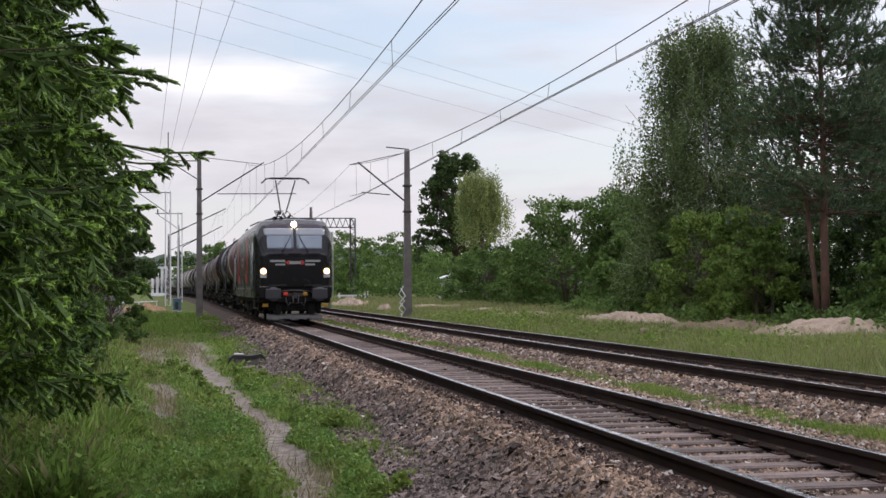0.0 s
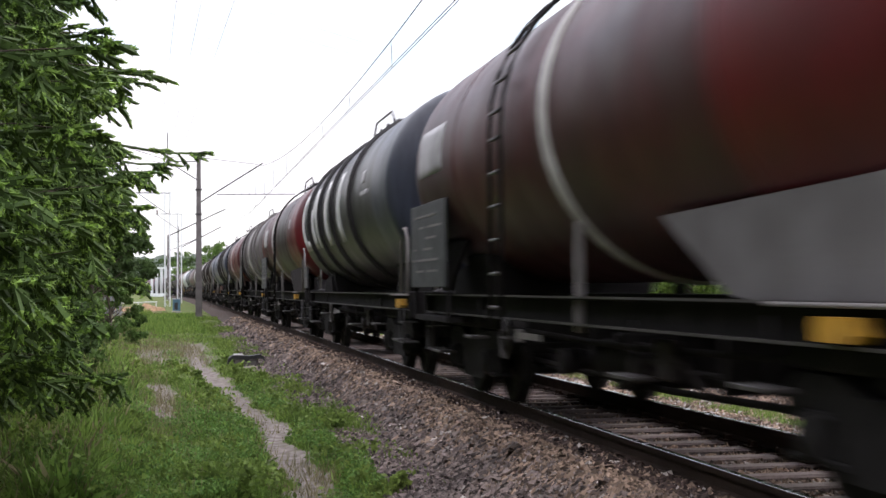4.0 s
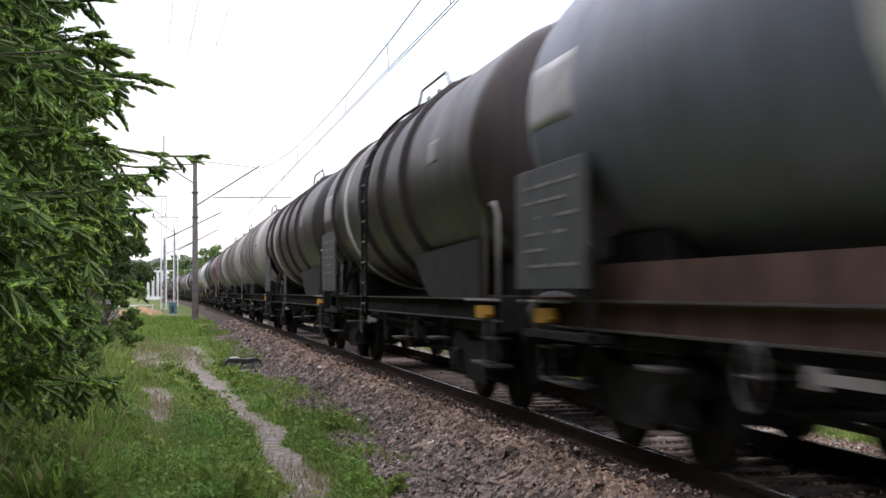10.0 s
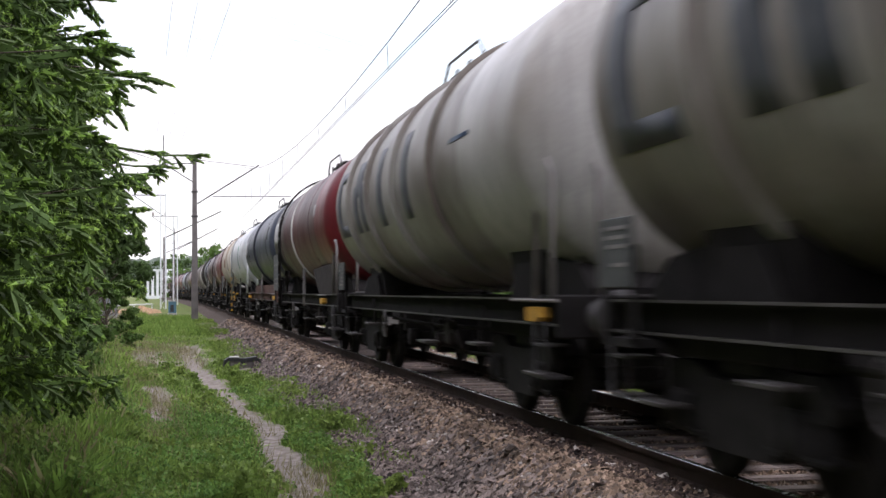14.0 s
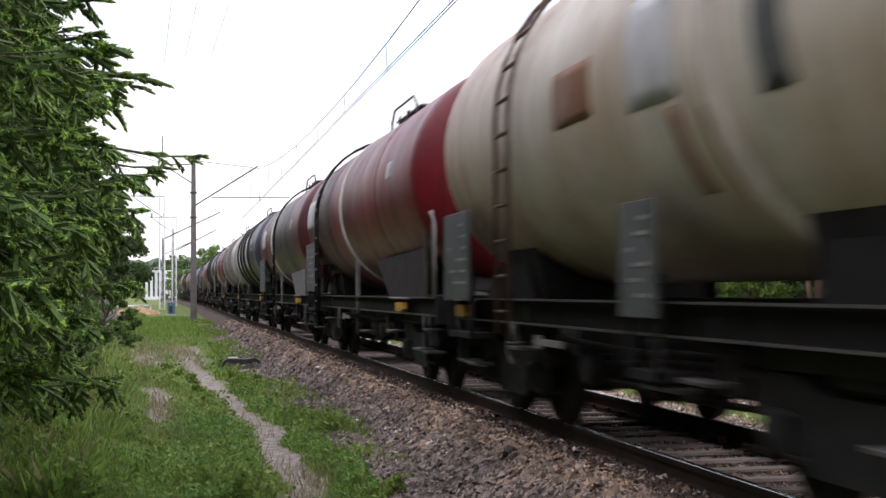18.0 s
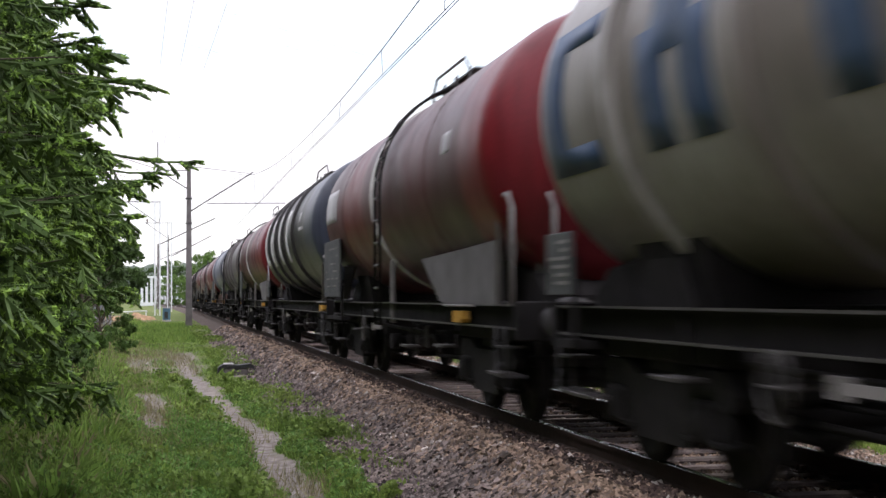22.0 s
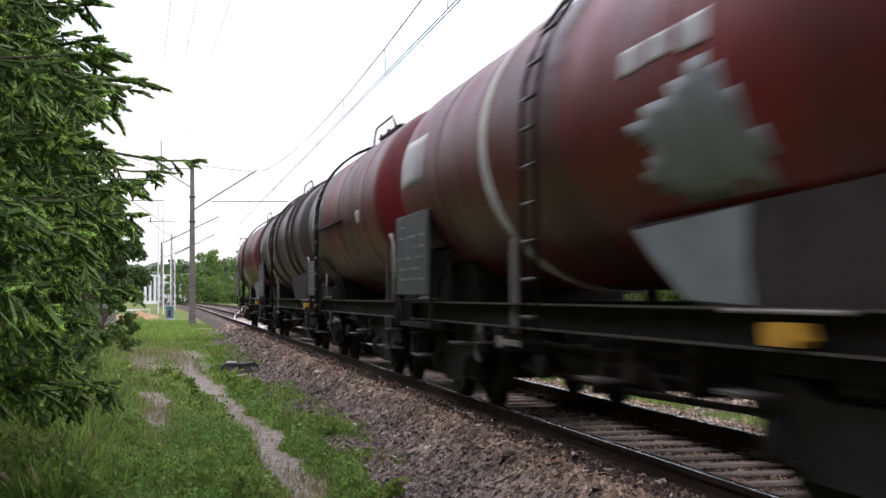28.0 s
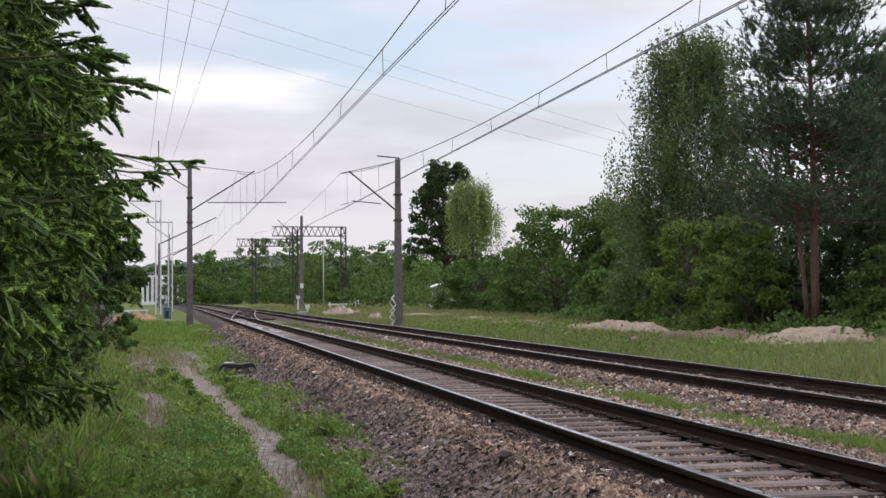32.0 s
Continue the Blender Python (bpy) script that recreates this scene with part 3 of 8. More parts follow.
def build_track(x0, name, label, seed):
    rnd = random.Random(seed)
    track = thing(name, label, "railway track", kind="structure")
    ys = [-40, 140] + list(range(160, 620, 20))
    for side in (-0.7525, 0.7525):
        xs = [x0 + side + bend(y) for y in ys]
        rail = part("rail", swept(RAIL_PROFILE, ys, xs), RAIL_SIDE, track)
        part("running_surface", swept([(-0.029, 0.0), (0.029, 0.0), (0.026, 0.004), (-0.026, 0.004)], ys, xs), RAIL_HEAD, rail, "bright worn rail head")
    shapes = []
    for k in range(4):
        g = Geo().box(-1.3, 1.3, -0.105, 0.105, -0.33, -0.182, 0.02)
        g.v = [(x + rnd.uniform(-0.012, 0.012), y + rnd.uniform(-0.008, 0.008), z + rnd.uniform(-0.006, 0.004)) for x, y, z in g.v]
        shapes.append(g.mesh("sleeper", SLEEPER_WOOD))
    plates = Geo()
    rest = Geo()
    y = 5.0
    i = 0
    while y < 420:
        if y < 135:
            part("sleeper", shapes[rnd.randrange(4)], None, track, at=pose(x0 + rnd.uniform(-0.02, 0.02), y + rnd.uniform(-0.015, 0.015), rnd.uniform(-0.006, 0.002), 0, 0, rnd.uniform(-0.6, 0.6)))
        else:
            rest.box(x0 + bend(y) - 1.3, x0 + bend(y) + 1.3, y - 0.12, y + 0.12, -0.3, -0.184)
        if y < 90:
            for side in (-0.7525, 0.7525):
                plates.box(x0 + side - 0.17, x0 + side + 0.17, y - 0.08, y + 0.08, -0.183, -0.168)
                for s in (-1, 1):
                    plates.box(x0 + side + s * 0.1 - 0.025, x0 + side + s * 0.1 + 0.025, y - 0.05, y + 0.05, -0.169, -0.128)
                    plates.tube([(x0 + side + s * 0.135, y, -0.169), (x0 + side + s * 0.135, y, -0.115)], 0.014, 6)
        y += 0.6
        i += 1
    for k in range(72):
        rest.box(x0 - 1.3, x0 + 1.3, 4.4 - k * 0.6 - 0.12, 4.4 - k * 0.6 + 0.12, -0.33, -0.182, 0.0)
    tagged(part("sleepers_far", rest, SLEEPER_WOOD, track), kind="stuff")
    tagged(part("rail_fastenings", plates, RUST, track), kind="stuff")
    return track


build_track(TRACK_X[0], "track_1", "railway track with worn rails on old wooden sleepers", 3)
build_track(TRACK_X[1], "track_2", "second railway track with rusty brown rails in ballast", 4)


def build_crossover():
    """The points that lead from one track to the other."""
    cross = thing("crossover_points", "rusty crossover rails linking the two tracks", "railway points", kind="structure")
    a, b = 80.0, 158.0
    ys = np.linspace(a, b, 25)
    t = (ys - a) / (b - a)
    mid = TRACK_X[0] + (TRACK_X[1] - TRACK_X[0]) * (0.7 * t + 0.3 * t * t * (3 - 2 * t))
    for side in (-0.7525, 0.7525):
        rail = part("rail", swept(RAIL_PROFILE, ys, [x + side + bend(y) for x, y in zip(mid, ys)]), RAIL_SIDE, cross)
        part("running_surface", swept([(-0.029, 0.0), (0.029, 0.0), (0.026, 0.003), (-0.026, 0.003)], ys, [x + side + bend(y) for x, y in zip(mid, ys)]), RAIL_HEAD, rail)
    for y, x in ((104, 5.6), (119, 6.8), (134, 8.0)):
        for s in (-0.06, 0.06):
            part("check_rail", Geo().box(x - 0.03 + s * 8, x + 0.03 + s * 8, y - 3, y + 3, -0.17, 0.015, 0.01), RUST, cross)
    rnd = random.Random(6)
    timber = Geo().box(-3.6, 3.6, -0.13, 0.13, -0.3, -0.165, 0.012).mesh("timber", RUST)
    for k in range(40):
        part("timber", timber, None, cross, at=pose(6.83 + rnd.uniform(-0.15, 0.15), 96 + k * 1.15, rnd.uniform(-0.008, 0.004), 0, 0, rnd.uniform(-0.5, 0.5)))
    machine = thing("point_machine", "grey metal point machine beside the rails", "point machine", at=pose(11.2, 116, -0.35))
    part("housing", Geo().box(-0.35, 0.35, -0.5, 0.5, 0, 0.42, 0.05), GALVANISED, machine)
    part("drive_rod", Geo().tube([(-0.3, 0, 0.2), (-1.6, 0, 0.2)], 0.025, 6), DARK_STEEL, machine)


build_crossover()
# ---------------------------------------------------------------- masts and wires
def mast(x, y, z_top, arm_tips, label, z0=None, r=0.16):
    """A square concrete mast with steel brackets; each arm runs from (height, reach, height at its tip)."""
    z0 = float(ground_z(np.array(x), np.array(y))) if z0 is None else z0
    m = thing("catenary_mast", label, "catenary mast", "masts of the overhead line", at=pose(x, y, 0))
    part("post", Geo().add([(s * r * k, q * r * k, z) for z, k in ((z0 - 0.2, 1.25), (z_top, 0.72)) for s, q in ((-1, -1), (1, -1), (1, 1), (-1, 1))], [(0, 1, 5, 4), (1, 2, 6, 5), (2, 3, 7, 6), (3, 0, 4, 7), (4, 5, 6, 7), (3, 2, 1, 0)]), CONCRETE, m)
    for a, b, r_ in arm_tips:
        arm = part("bracket_arm", Geo().tube([a, b], r_, 6), DARK_STEEL, m)
    for z in (z_top * 0.62, z_top * 0.78):
        part("clamp", Geo().box(-r * 1.25, r * 1.25, -r * 1.25, r * 1.25, z - 0.05, z + 0.05, 0.01), DARK_STEEL, m)
    return m


ml = mast(1.65, 89, 9.6, [((0.1, 0, 6.7), (4.0, 0, 9.2), 0.045), ((1.1, 0, 7.2), (6.0, 0, 7.25), 0.03), ((0, 0, 9.5), (3.7, 0, 9.1), 0.02), ((0, 0, 9.25), (-1.95, 0, 9.25), 0.035), ((-0.1, 0, 8.1), (-1.9, 0, 9.25), 0.035)], "tall square concrete mast with a bracket arm over the track", r=0.17)
part("spire", Geo().box(-0.03, 0.03, -0.03, 0.03, 9.2, 11.0), DARK_STEEL, ml, at=pose(-1.9, 0, 0))
mast(12.12, 73, 8.5, [((-0.1, 0, 5.8), (-2.6, 0, 7.85), 0.045), ((-2.6, 0, 7.8), (-3.03, 0, 7.72), 0.02), ((-0.9, 0, 6.15), (-2.4, 0, 6.28), 0.03), ((-2.3, 0, 6.25), (-3.03, 0, 6.06), 0.014), ((0, 0, 8.4), (-2.6, 0, 7.8), 0.02), ((-1.1, 0, 8.66), (0.1, 0, 8.55), 0.035)], "dark square concrete mast with a bracket arm", r=0.17)
mp = mast(17.2, 178, 11.5, [((0, 0, 8.0), (-3, 0, 11), 0.06)], "weathered concrete mast beside the field", r=0.2)
part("mast_plate", Geo().box(-0.22, 0.22, -0.26, -0.24, 2.35, 2.95, 0.01), WHITE_STEEL, mp, "white plate with an illegible dark mark")
mast(15.7, 330, 10.5, [((0, 0, 8.0), (-3, 0, 9.6), 0.06)], "distant concrete mast in the field", r=0.2)


def wire(name, pts, r, mat, label):
    tagged(new(name, Geo().tube(pts, r, 4, False).mesh(name, mat)), label, "overhead wire", "overhead wires")


def catenary(x, spans, label):
    """Messenger, contact wires and droppers over one track; spans are (y0, y1, messenger height at the masts, at mid-span, contact height)."""
    c = thing("overhead_line", label, "overhead line", "overhead wires")
    for y0, y1, m0, mm, c0 in spans:
        n = 18

        def mz(t):
            return m0 - 4 * (m0 - mm) * t * (1 - t)
        ys = [y0 + (y1 - y0) * i / n for i in range(n + 1)]
        part("messenger_wire", Geo().tube([(x + bend(y), y, mz(i / n)) for i, y in enumerate(ys)], 0.014 * (1 if y0 < 0 else 0.7), 4, False), WIRE, c)
        for s in (-0.03, 0.03):
            part("contact_wire", Geo().tube([(x + s + bend(y), y, c0 + (0.25 * (1 - i / n) if y0 < 0 else 0.0)) for i, y in enumerate(ys)], 0.012 * (1 if y0 < 0 else 0.8), 4, False), WIRE, c)
        k = 14 if y0 < 0 else 5
        thin = 1.0 if y0 < 0 else 0.6
        for i in range(k):
            t = (i + 0.5) / k
            y = y0 + (y1 - y0) * t
            part("dropper", Geo().tube([(x + bend(y), y, mz(t)), (x + bend(y) + (0.03 if i % 2 else -0.03), y + 0.05, c0 + (0.25 * (1 - t) if y0 < 0 else 0.0))], 0.007 * thin, 4, False), WIRE, c)


catenary(TRACK_X[0], [(-9, 89, 9.1, 6.42, 5.82), (89, 150, 9.1, 8.0, 6.0), (150, 210, 9.1, 8.2, 6.0)], "overhead catenary wires above the train's track")
catenary(TRACK_X[1], [(-1, 73, 7.7, 6.27, 5.8), (73, 140, 7.7, 6.9, 5.85), (140, 200, 7.7, 7.0, 5.85)], "overhead catenary wires above the second track")


# ---------------------------------------------------------------- along the line
def lattice_post(g, x0, x1, y, z0, z1, r=0.05, lace=0.6):
    for x in (x0, x1):
        g.box(x - r, x + r, y - r, y + r, z0, z1)
    n = max(2, int((z1 - z0) / 0.6))
    for i in range(n):
        a, b = z0 + (z1 - z0) * i / n, z0 + (z1 - z0) * (i + 1) / n
        g.tube([(x0, y, a), (x1, y, b)] if i % 2 else [(x1, y, a), (x0, y, b)], r * lace, 4, False)
    return g


def white_lattice_mast(x, y, top, arm, label):
    """A slim galvanised mast of two posts with a cross arm."""
    m = thing("lattice_mast", label, "lattice mast", "slim masts along the line", at=pose(x, y, 0))
    part("post", lattice_post(Geo(), -0.26, 0.26, 0, -0.7, top, 0.07, 0.22), WHITE_STEEL, m)
    part("cross_arm", Geo().tube([(-3.2, 0, top - 0.15), (0.3, 0, top - 0.15)], 0.05, 5), DARK_STEEL, m)
    part("stay", Geo().tube([(-3.0, 0, top - 0.2), (0.1, 0, top - 2.4)], 0.04, 5), DARK_STEEL, m)
    for dx in (-1.3, -2.9):
        part("insulator", Geo().lathe([(top - 0.1, 0.08), (top + 0.2, 0.1), (top + 0.4, 0.08), (top + 0.4, 0.001)], 8, "z", (dx, 0, 0)), CERAMIC, m)
    part("track_arm", Geo().tube([(0.2, 0, top - 4.6), (arm, 0, top - 1.8)], 0.06, 5), DARK_STEEL, m)
    return m


white_lattice_mast(-0.45, 150, 11.5, 6.0, "slim white lattice mast with insulators")
white_lattice_mast(1.0, 190, 11.4, 5.5, "slim white lattice mast further along the line")
mast(0.9, 215, 10.8, [((0, 0, 7.6), (4, 0, 9.4), 0.06)], "grey mast behind the lattice masts", r=0.2)
mast(-0.6, 240, 10.4, [((0, 0, 7.6), (4, 0, 9.4), 0.06)], "grey mast near the bend", r=0.2)


def gantry(x0, x1, y, top, label):
    """A truss portal over the tracks on two lattice legs."""
    g = thing("signal_gantry", label, "gantry", "gantries over the tracks", at=pose(0, y, 0))
    for x in (x0 + 3.2, x1 - 0.3):
        part("leg", lattice_post(Geo(), x - 0.35, x + 0.35, 0, -0.6, top, 0.09), DARK_STEEL, g)
    beam = Geo()
    for z in (top - 1.3, top):
        beam.box(x0, x1, -0.07, 0.07, z - 0.07, z + 0.07)
    n = 12
    for i in range(n):
        a, b = x0 + (x1 - x0) * i / n, x0 + (x1 - x0) * (i + 1) / n
        beam.tube([(a, 0, top - 1.3), ((a + b) / 2, 0, top)], 0.05, 4, False)
        beam.tube([((a + b) / 2, 0, top), (b, 0, top - 1.3)], 0.05, 4, False)
    part("truss", beam, DARK_STEEL, g)


gantry(15.2, 25.6, 200, 11.2, "dark steel truss gantry beside the tracks")
gantry(13.2, 23.6, 260, 11.9, "further dark steel truss gantry")


def bridge():
    """The white truss bridge on the bend, seen at a slant."""
    b = thing("truss_bridge", "white steel truss bridge far along the line", "bridge", at=pose(bend(345) + 5.0, 345, 0, 0, 0, bend_turn(345) + 20))
    for x in (-2.6, 2.6):
        part("bottom_chord", Geo().box(x - 0.18, x + 0.18, -9, 9, -0.5, 0.3), WHITE_STEEL, b)
        part("top_chord", Geo().box(x - 0.2, x + 0.2, -6.2, 8, 6.2, 6.6), WHITE_STEEL, b)
        for y in range(-6, 9, 3):
            part("upright", Geo().box(x - 0.26, x + 0.26, y - 0.2, y + 0.2, 0, 6.3), WHITE_STEEL, b)
        part("end_post", Geo().tube([(x, -9, 0), (x, -6, 6.3)], 0.24, 6), WHITE_STEEL, b)
    for y in (-6, 0, 6):
        part("portal_beam", Geo().box(-2.6, 2.6, y - 0.12, y + 0.12, 6.2, 6.55), WHITE_STEEL, b)
    for k in range(3):
        pts = [(5.6 + 2.6 * math.cos(a), 6 + k * 2.5, 4.9 * math.sin(a)) for a in [i * math.pi / 12 for i in range(13)]]
        part("arch", Geo().tube(pts, 0.2, 6), GALVANISED, b, "grey arched rib beside the bridge")
    for i in range(1, 6):
        x = 3.0 + i * 0.87
        part("hanger", Geo().tube([(x, 6, 0), (x, 6, 4.9 * math.sqrt(max(0.05, 1 - ((x - 5.6) / 2.6) ** 2)))], 0.09, 5), GALVANISED, b)


bridge()


def cable_box():
    """A low concrete cable post with a cracked black cover, beside the path."""
    t = thing("cable_trough", "grey concrete cable stump with a broken black cover", "cable box", at=pose(1.82, 35.8, -0.66))
    part("stump", Geo().box(-0.3, 0.3, -0.2, 0.2, -0.1, 0.2, 0.03), CONCRETE, t)
    part("cover", Geo().prism([(-0.46, 0.06), (-0.43, 0.22), (-0.33, 0.29), (0.1, 0.27), (0.36, 0.31), (0.45, 0.25), (0.48, 0.12), (0.38, 0.21), (0.1, 0.2), (0.02, 0.12), (-0.06, 0.2), (-0.34, 0.21)], -0.22, 0.22), BLACK_PLASTIC, t, "black bent cover")
    part("cap", Geo().box(-0.3, -0.06, -0.18, 0.18, 0.285, 0.32, 0.01), CONCRETE_PALE, t)


BLACK_PLASTIC = material("black_plastic", (0.02, 0.02, 0.02), 0.6, 0, (0.03, 0.028, 0.026), 6, 0.5, 40, 0.2, 0.1)
BLUE_PAINT = material("blue_grey_paint", (0.1, 0.2, 0.28), 0.6, 0, (0.07, 0.13, 0.18), 4, 0.5, 40, 0.2, 0.1)
cable_box()

relay = thing("relay_box", "small blue-grey relay cabinet beside the line", "cabinet", at=pose(0.36, 112, -0.45))
part("cabinet", Geo().box(-0.3, 0.3, -0.25, 0.25, 0.05, 0.95, 0.03), BLUE_PAINT, relay)
part("cabinet_roof", Geo().box(-0.36, 0.36, -0.3, 0.3, 0.95, 1.02, 0.02), GALVANISED, relay)
part("door_panel", Geo().box(-0.16, 0.1, -0.262, -0.25, 0.15, 0.7), DARK_STEEL, relay)
part("plinth", Geo().box(-0.34, 0.34, -0.3, 0.3, -0.25, 0.06, 0.02), CONCRETE_PALE, relay)

barrier = thing("low_barrier", "low white tubular barrier by the dirt heap", "barrier", at=pose(-5.8, 140, -0.55))
part("rail_bar", Geo().tube([(-0.3, 0, -0.1), (0.0, 0, 0.42), (0.5, 0, 0.5), (4.4, 0, 0.62)], 0.06, 6), WHITE_STEEL, barrier)
for dx in (0.8, 2.6, 4.3):
    part("bar_post", Geo().box(dx - 0.05, dx + 0.05, -0.05, 0.05, -0.2, 0.55), WHITE_STEEL, barrier)

fence = thing("fence_panel", "grey weathered fence panel by the hedge", "fence", at=pose(-3.9, 95, -0.6))
for k in range(6):
    part("board", Geo().box(-0.5 + k * 0.2, -0.34 + k * 0.2, -0.02, 0.02, -0.1, 1.75 - 0.08 * (k % 2), 0.01), GALVANISED, fence)
for z in (0.35, 1.35):
    part("cross_rail", Geo().box(-0.55, 0.75, 0.02, 0.06, z, z + 0.1), GALVANISED, fence)

board2 = thing("track_board", "white board barrier across the disused siding", "barrier", at=pose(21.0, 168, -0.1))
part("top_board", Geo().box(-1.6, 1.9, -0.05, 0.05, 0.35, 0.55), WHITE_STEEL, board2)
for dx in (-1.4, 1.7):
    part("board_post", Geo().box(dx - 0.08, dx + 0.08, -0.06, 0.06, -0.3, 0.75), WHITE_STEEL, board2)
part("end_stake", Geo().box(1.95, 2.1, -0.05, 0.05, 0.3, 1.0), WHITE_STEEL, board2)

sign = thing("mast_symbol", "white zigzag metal sign at the mast's foot", "railway sign", at=pose(11.75, 72.7, 0))
part("zigzag", Geo().tube([(0.1, 0, 1.35), (-0.15, 0, 0.95), (0.15, 0, 0.6), (-0.15, 0, 0.2), (0.1, 0, -0.05)], 0.035, 5).tube([(-0.05, 0, 1.25), (0.2, 0, 0.85), (-0.1, 0, 0.5), (0.2, 0, 0.15), (0.0, 0, -0.2)], 0.035, 5).tube([(0, 0, -0.35), (0, 0, -0.05)], 0.03, 5), WHITE_STEEL, sign)

for x, y, h in ((14.3, 152, 1.7), (13.1, 130, 0.85)):
    post = thing("line_marker", "short white marker post beside the track", "marker post", at=pose(x, y, -0.3))
    part("stake", Geo().box(-0.06, 0.06, -0.06, 0.06, -0.1, h, 0.01), WHITE_STEEL, post)
    part("plate", Geo().box(-0.2, 0.2, -0.03, 0.0, h - 0.35, h, 0.01), WHITE_STEEL, post)
lamp = thing("lamp_post", "slim pale lamp post beyond the siding", "lamp post", at=pose(23.0, 205, -0.2))
part("pole", Geo().tube([(0, 0, -0.2), (0, 0, 9.6)], 0.12, 8, True, 0.07), CONCRETE_PALE, lamp)
part("lamp_head", Geo().box(-0.9, 0.1, -0.12, 0.12, 9.5, 9.65, 0.03), GALVANISED, lamp)


def mound(x, y, rx, ry, h, seed, label, mat=None):
    """A low uneven heap of dug sand."""
    rng = np.random.default_rng(seed)
    n = 44
    gx, gy = np.meshgrid(np.linspace(-1, 1, n), np.linspace(-1, 1, n))
    d = np.sqrt(gx ** 2 + gy ** 2)
    lump = 0.75 + 0.45 * wavy(gx * 2.6 + seed, gy * 3.1, seed) + 0.25 * wavy(gx * 7 + seed, gy * 8, 2)
    z = np.clip(lump - d ** 1.4, -0.25, 1) * h + rng.normal(scale=0.035, size=d.shape) + 0.05 * wavy(gx * 19, gy * 23, seed) - 0.06 - 0.4 * soft_step(0.85, 1.0, d)
    wx, wy = x + gx * rx, y + gy * ry
    v = np.stack([wx, wy, ground_z(wx, wy) + z], -1).reshape(-1, 3)
    i = (np.arange(n - 1)[:, None] * n + np.arange(n - 1)[None]).reshape(-1)
    me = cloud_mesh("sand_mound", v, np.stack([i, i + 1, i + n + 1, i + n], 1), [mat or SAND])
    ob = tagged(new("sand_mound", me), label, "sand mound", "sand mounds across the tracks")


mound(19.6, 38.5, 4.2, 2.4, 0.46, 1, "pale heap of dug sand by the wood")
mound(17.6, 44.5, 3.8, 2.6, 0.36, 2, "flat brown heap of dug earth", EARTH)
mound(17.9, 55.0, 2.2, 6.0, 0.46, 3, "long low bank of dug sand")
mound(17.6, 68.0, 1.8, 5.0, 0.3, 4, "long low bank of dug sand")
mound(18.2, 80.0, 2.2, 5.0, 0.26, 5, "grassy bank of dug sand")
mound(19.2, 97.0, 5.0, 3.5, 0.28, 6, "flat strip of bare earth in the field")
mound(13.6, 92.0, 0.8, 3.0, 0.5, 7, "small heap of pale sand near the track")
mound(14.6, 118.0, 2.0, 6.0, 0.8, 8, "grassy heap of sand near the track")
mound(-2.9, 124.0, 2.7, 8.0, 0.75, 9, "orange-brown dirt heap beside the line", DIRT)

tarp = thing("low_shed", "pale low shed glimpsed behind the bushes", "shed", at=pose(34.8, 172, -0.2))
part("wall", Geo().box(-2.2, 2.2, -1.5, 1.5, 0, 2.6, 0.03), CONCRETE_PALE, tarp)
part("roof", Geo().prism([(-2.5, 2.55), (2.5, 2.55), (0, 3.3)], -1.8, 1.8), WHITE_STEEL, tarp)
part("window", Geo().box(-1.6, -0.4, -1.52, -1.5, 0.9, 1.9), DARK_STEEL, tarp)

# high-voltage wires far overhead
for x0, z0, x1, z1, y, r in ((-15.4, 31.6, 70.5, 7.5, 120, 0.016), (-15.1, 29.4, 69.3, 6.9, 118, 0.014), (-15.6, 27.6, 71.6, 6.1, 122, 0.014)):
    n = 12
    wire("power_line", [(x0 + (x1 - x0) * i / n, y, z0 + (z1 - z0) * i / n - 0.3 * 4 * (i / n) * (1 - i / n)) for i in range(n + 1)], r, WIRE_PALE, "thin pale high-voltage wire crossing the sky")
for x0, x1 in ((-1.76, 0.14), (-0.96, 0.77), (-0.4, 1.59)):
    wire("feeder_wire", [(x1 + (x0 - x1) * (y - 35) / 115, y, 8.62 + 3.1 * (y - 35) / 115) for y in (-40, -10, 20, 50, 80, 110, 150)], 0.008, WIRE_PALE, "thin feeder wire running overhead to the lattice mast")
# ---------------------------------------------------------------- plants
LEAF = np.array([(-0.5, 0, 0), (0, 0.45, 0.1), (0.5, 0, 0), (0, -0.55, -0.12)]) @ np.array([[0.8, 0, 0], [0, 1.3, 0], [0, 0, 1]])
LEAF_F = np.array([(0, 2, 1), (0, 3, 2)])
NEEDLE = np.array([(-0.11, 0, 0), (0.11, 0, 0), (0, 1, -0.08)])
NEEDLE_F = np.array([(0, 1, 2)])
BLADE = np.array([(-0.5, 0, 0), (0.5, 0, 0), (0.3, 0.6, 0.14), (0, 0.95, 0.42)])
BLADE_F = np.array([(0, 1, 2), (0, 2, 3)])


def trunk_mesh(name, base, top, r0, r1, limbs, mat, rng, wob=0.1):
    """A tapered trunk with limbs, each limb a list of points."""
    g = Geo()
    base, top = np.array(base, float), np.array(top, float)
    pts = [base + (top - base) * t + np.array([math.sin(t * 5 + base[0]) * wob, math.cos(t * 4 + base[1]) * wob, 0]) * t for t in np.linspace(0, 1, 8)]
    pts[0][2] -= 0.15
    g.tube(pts, r0, 9, True, r1)
    for a, b, r in limbs:
        a, b = np.array(a, float), np.array(b, float)
        m = (a + b) / 2 + rng.normal(scale=0.06, size=3) * np.linalg.norm(b - a)
        g.tube([a, m, b], r, 5, False, r * 0.3)
    return g.mesh(name, mat)


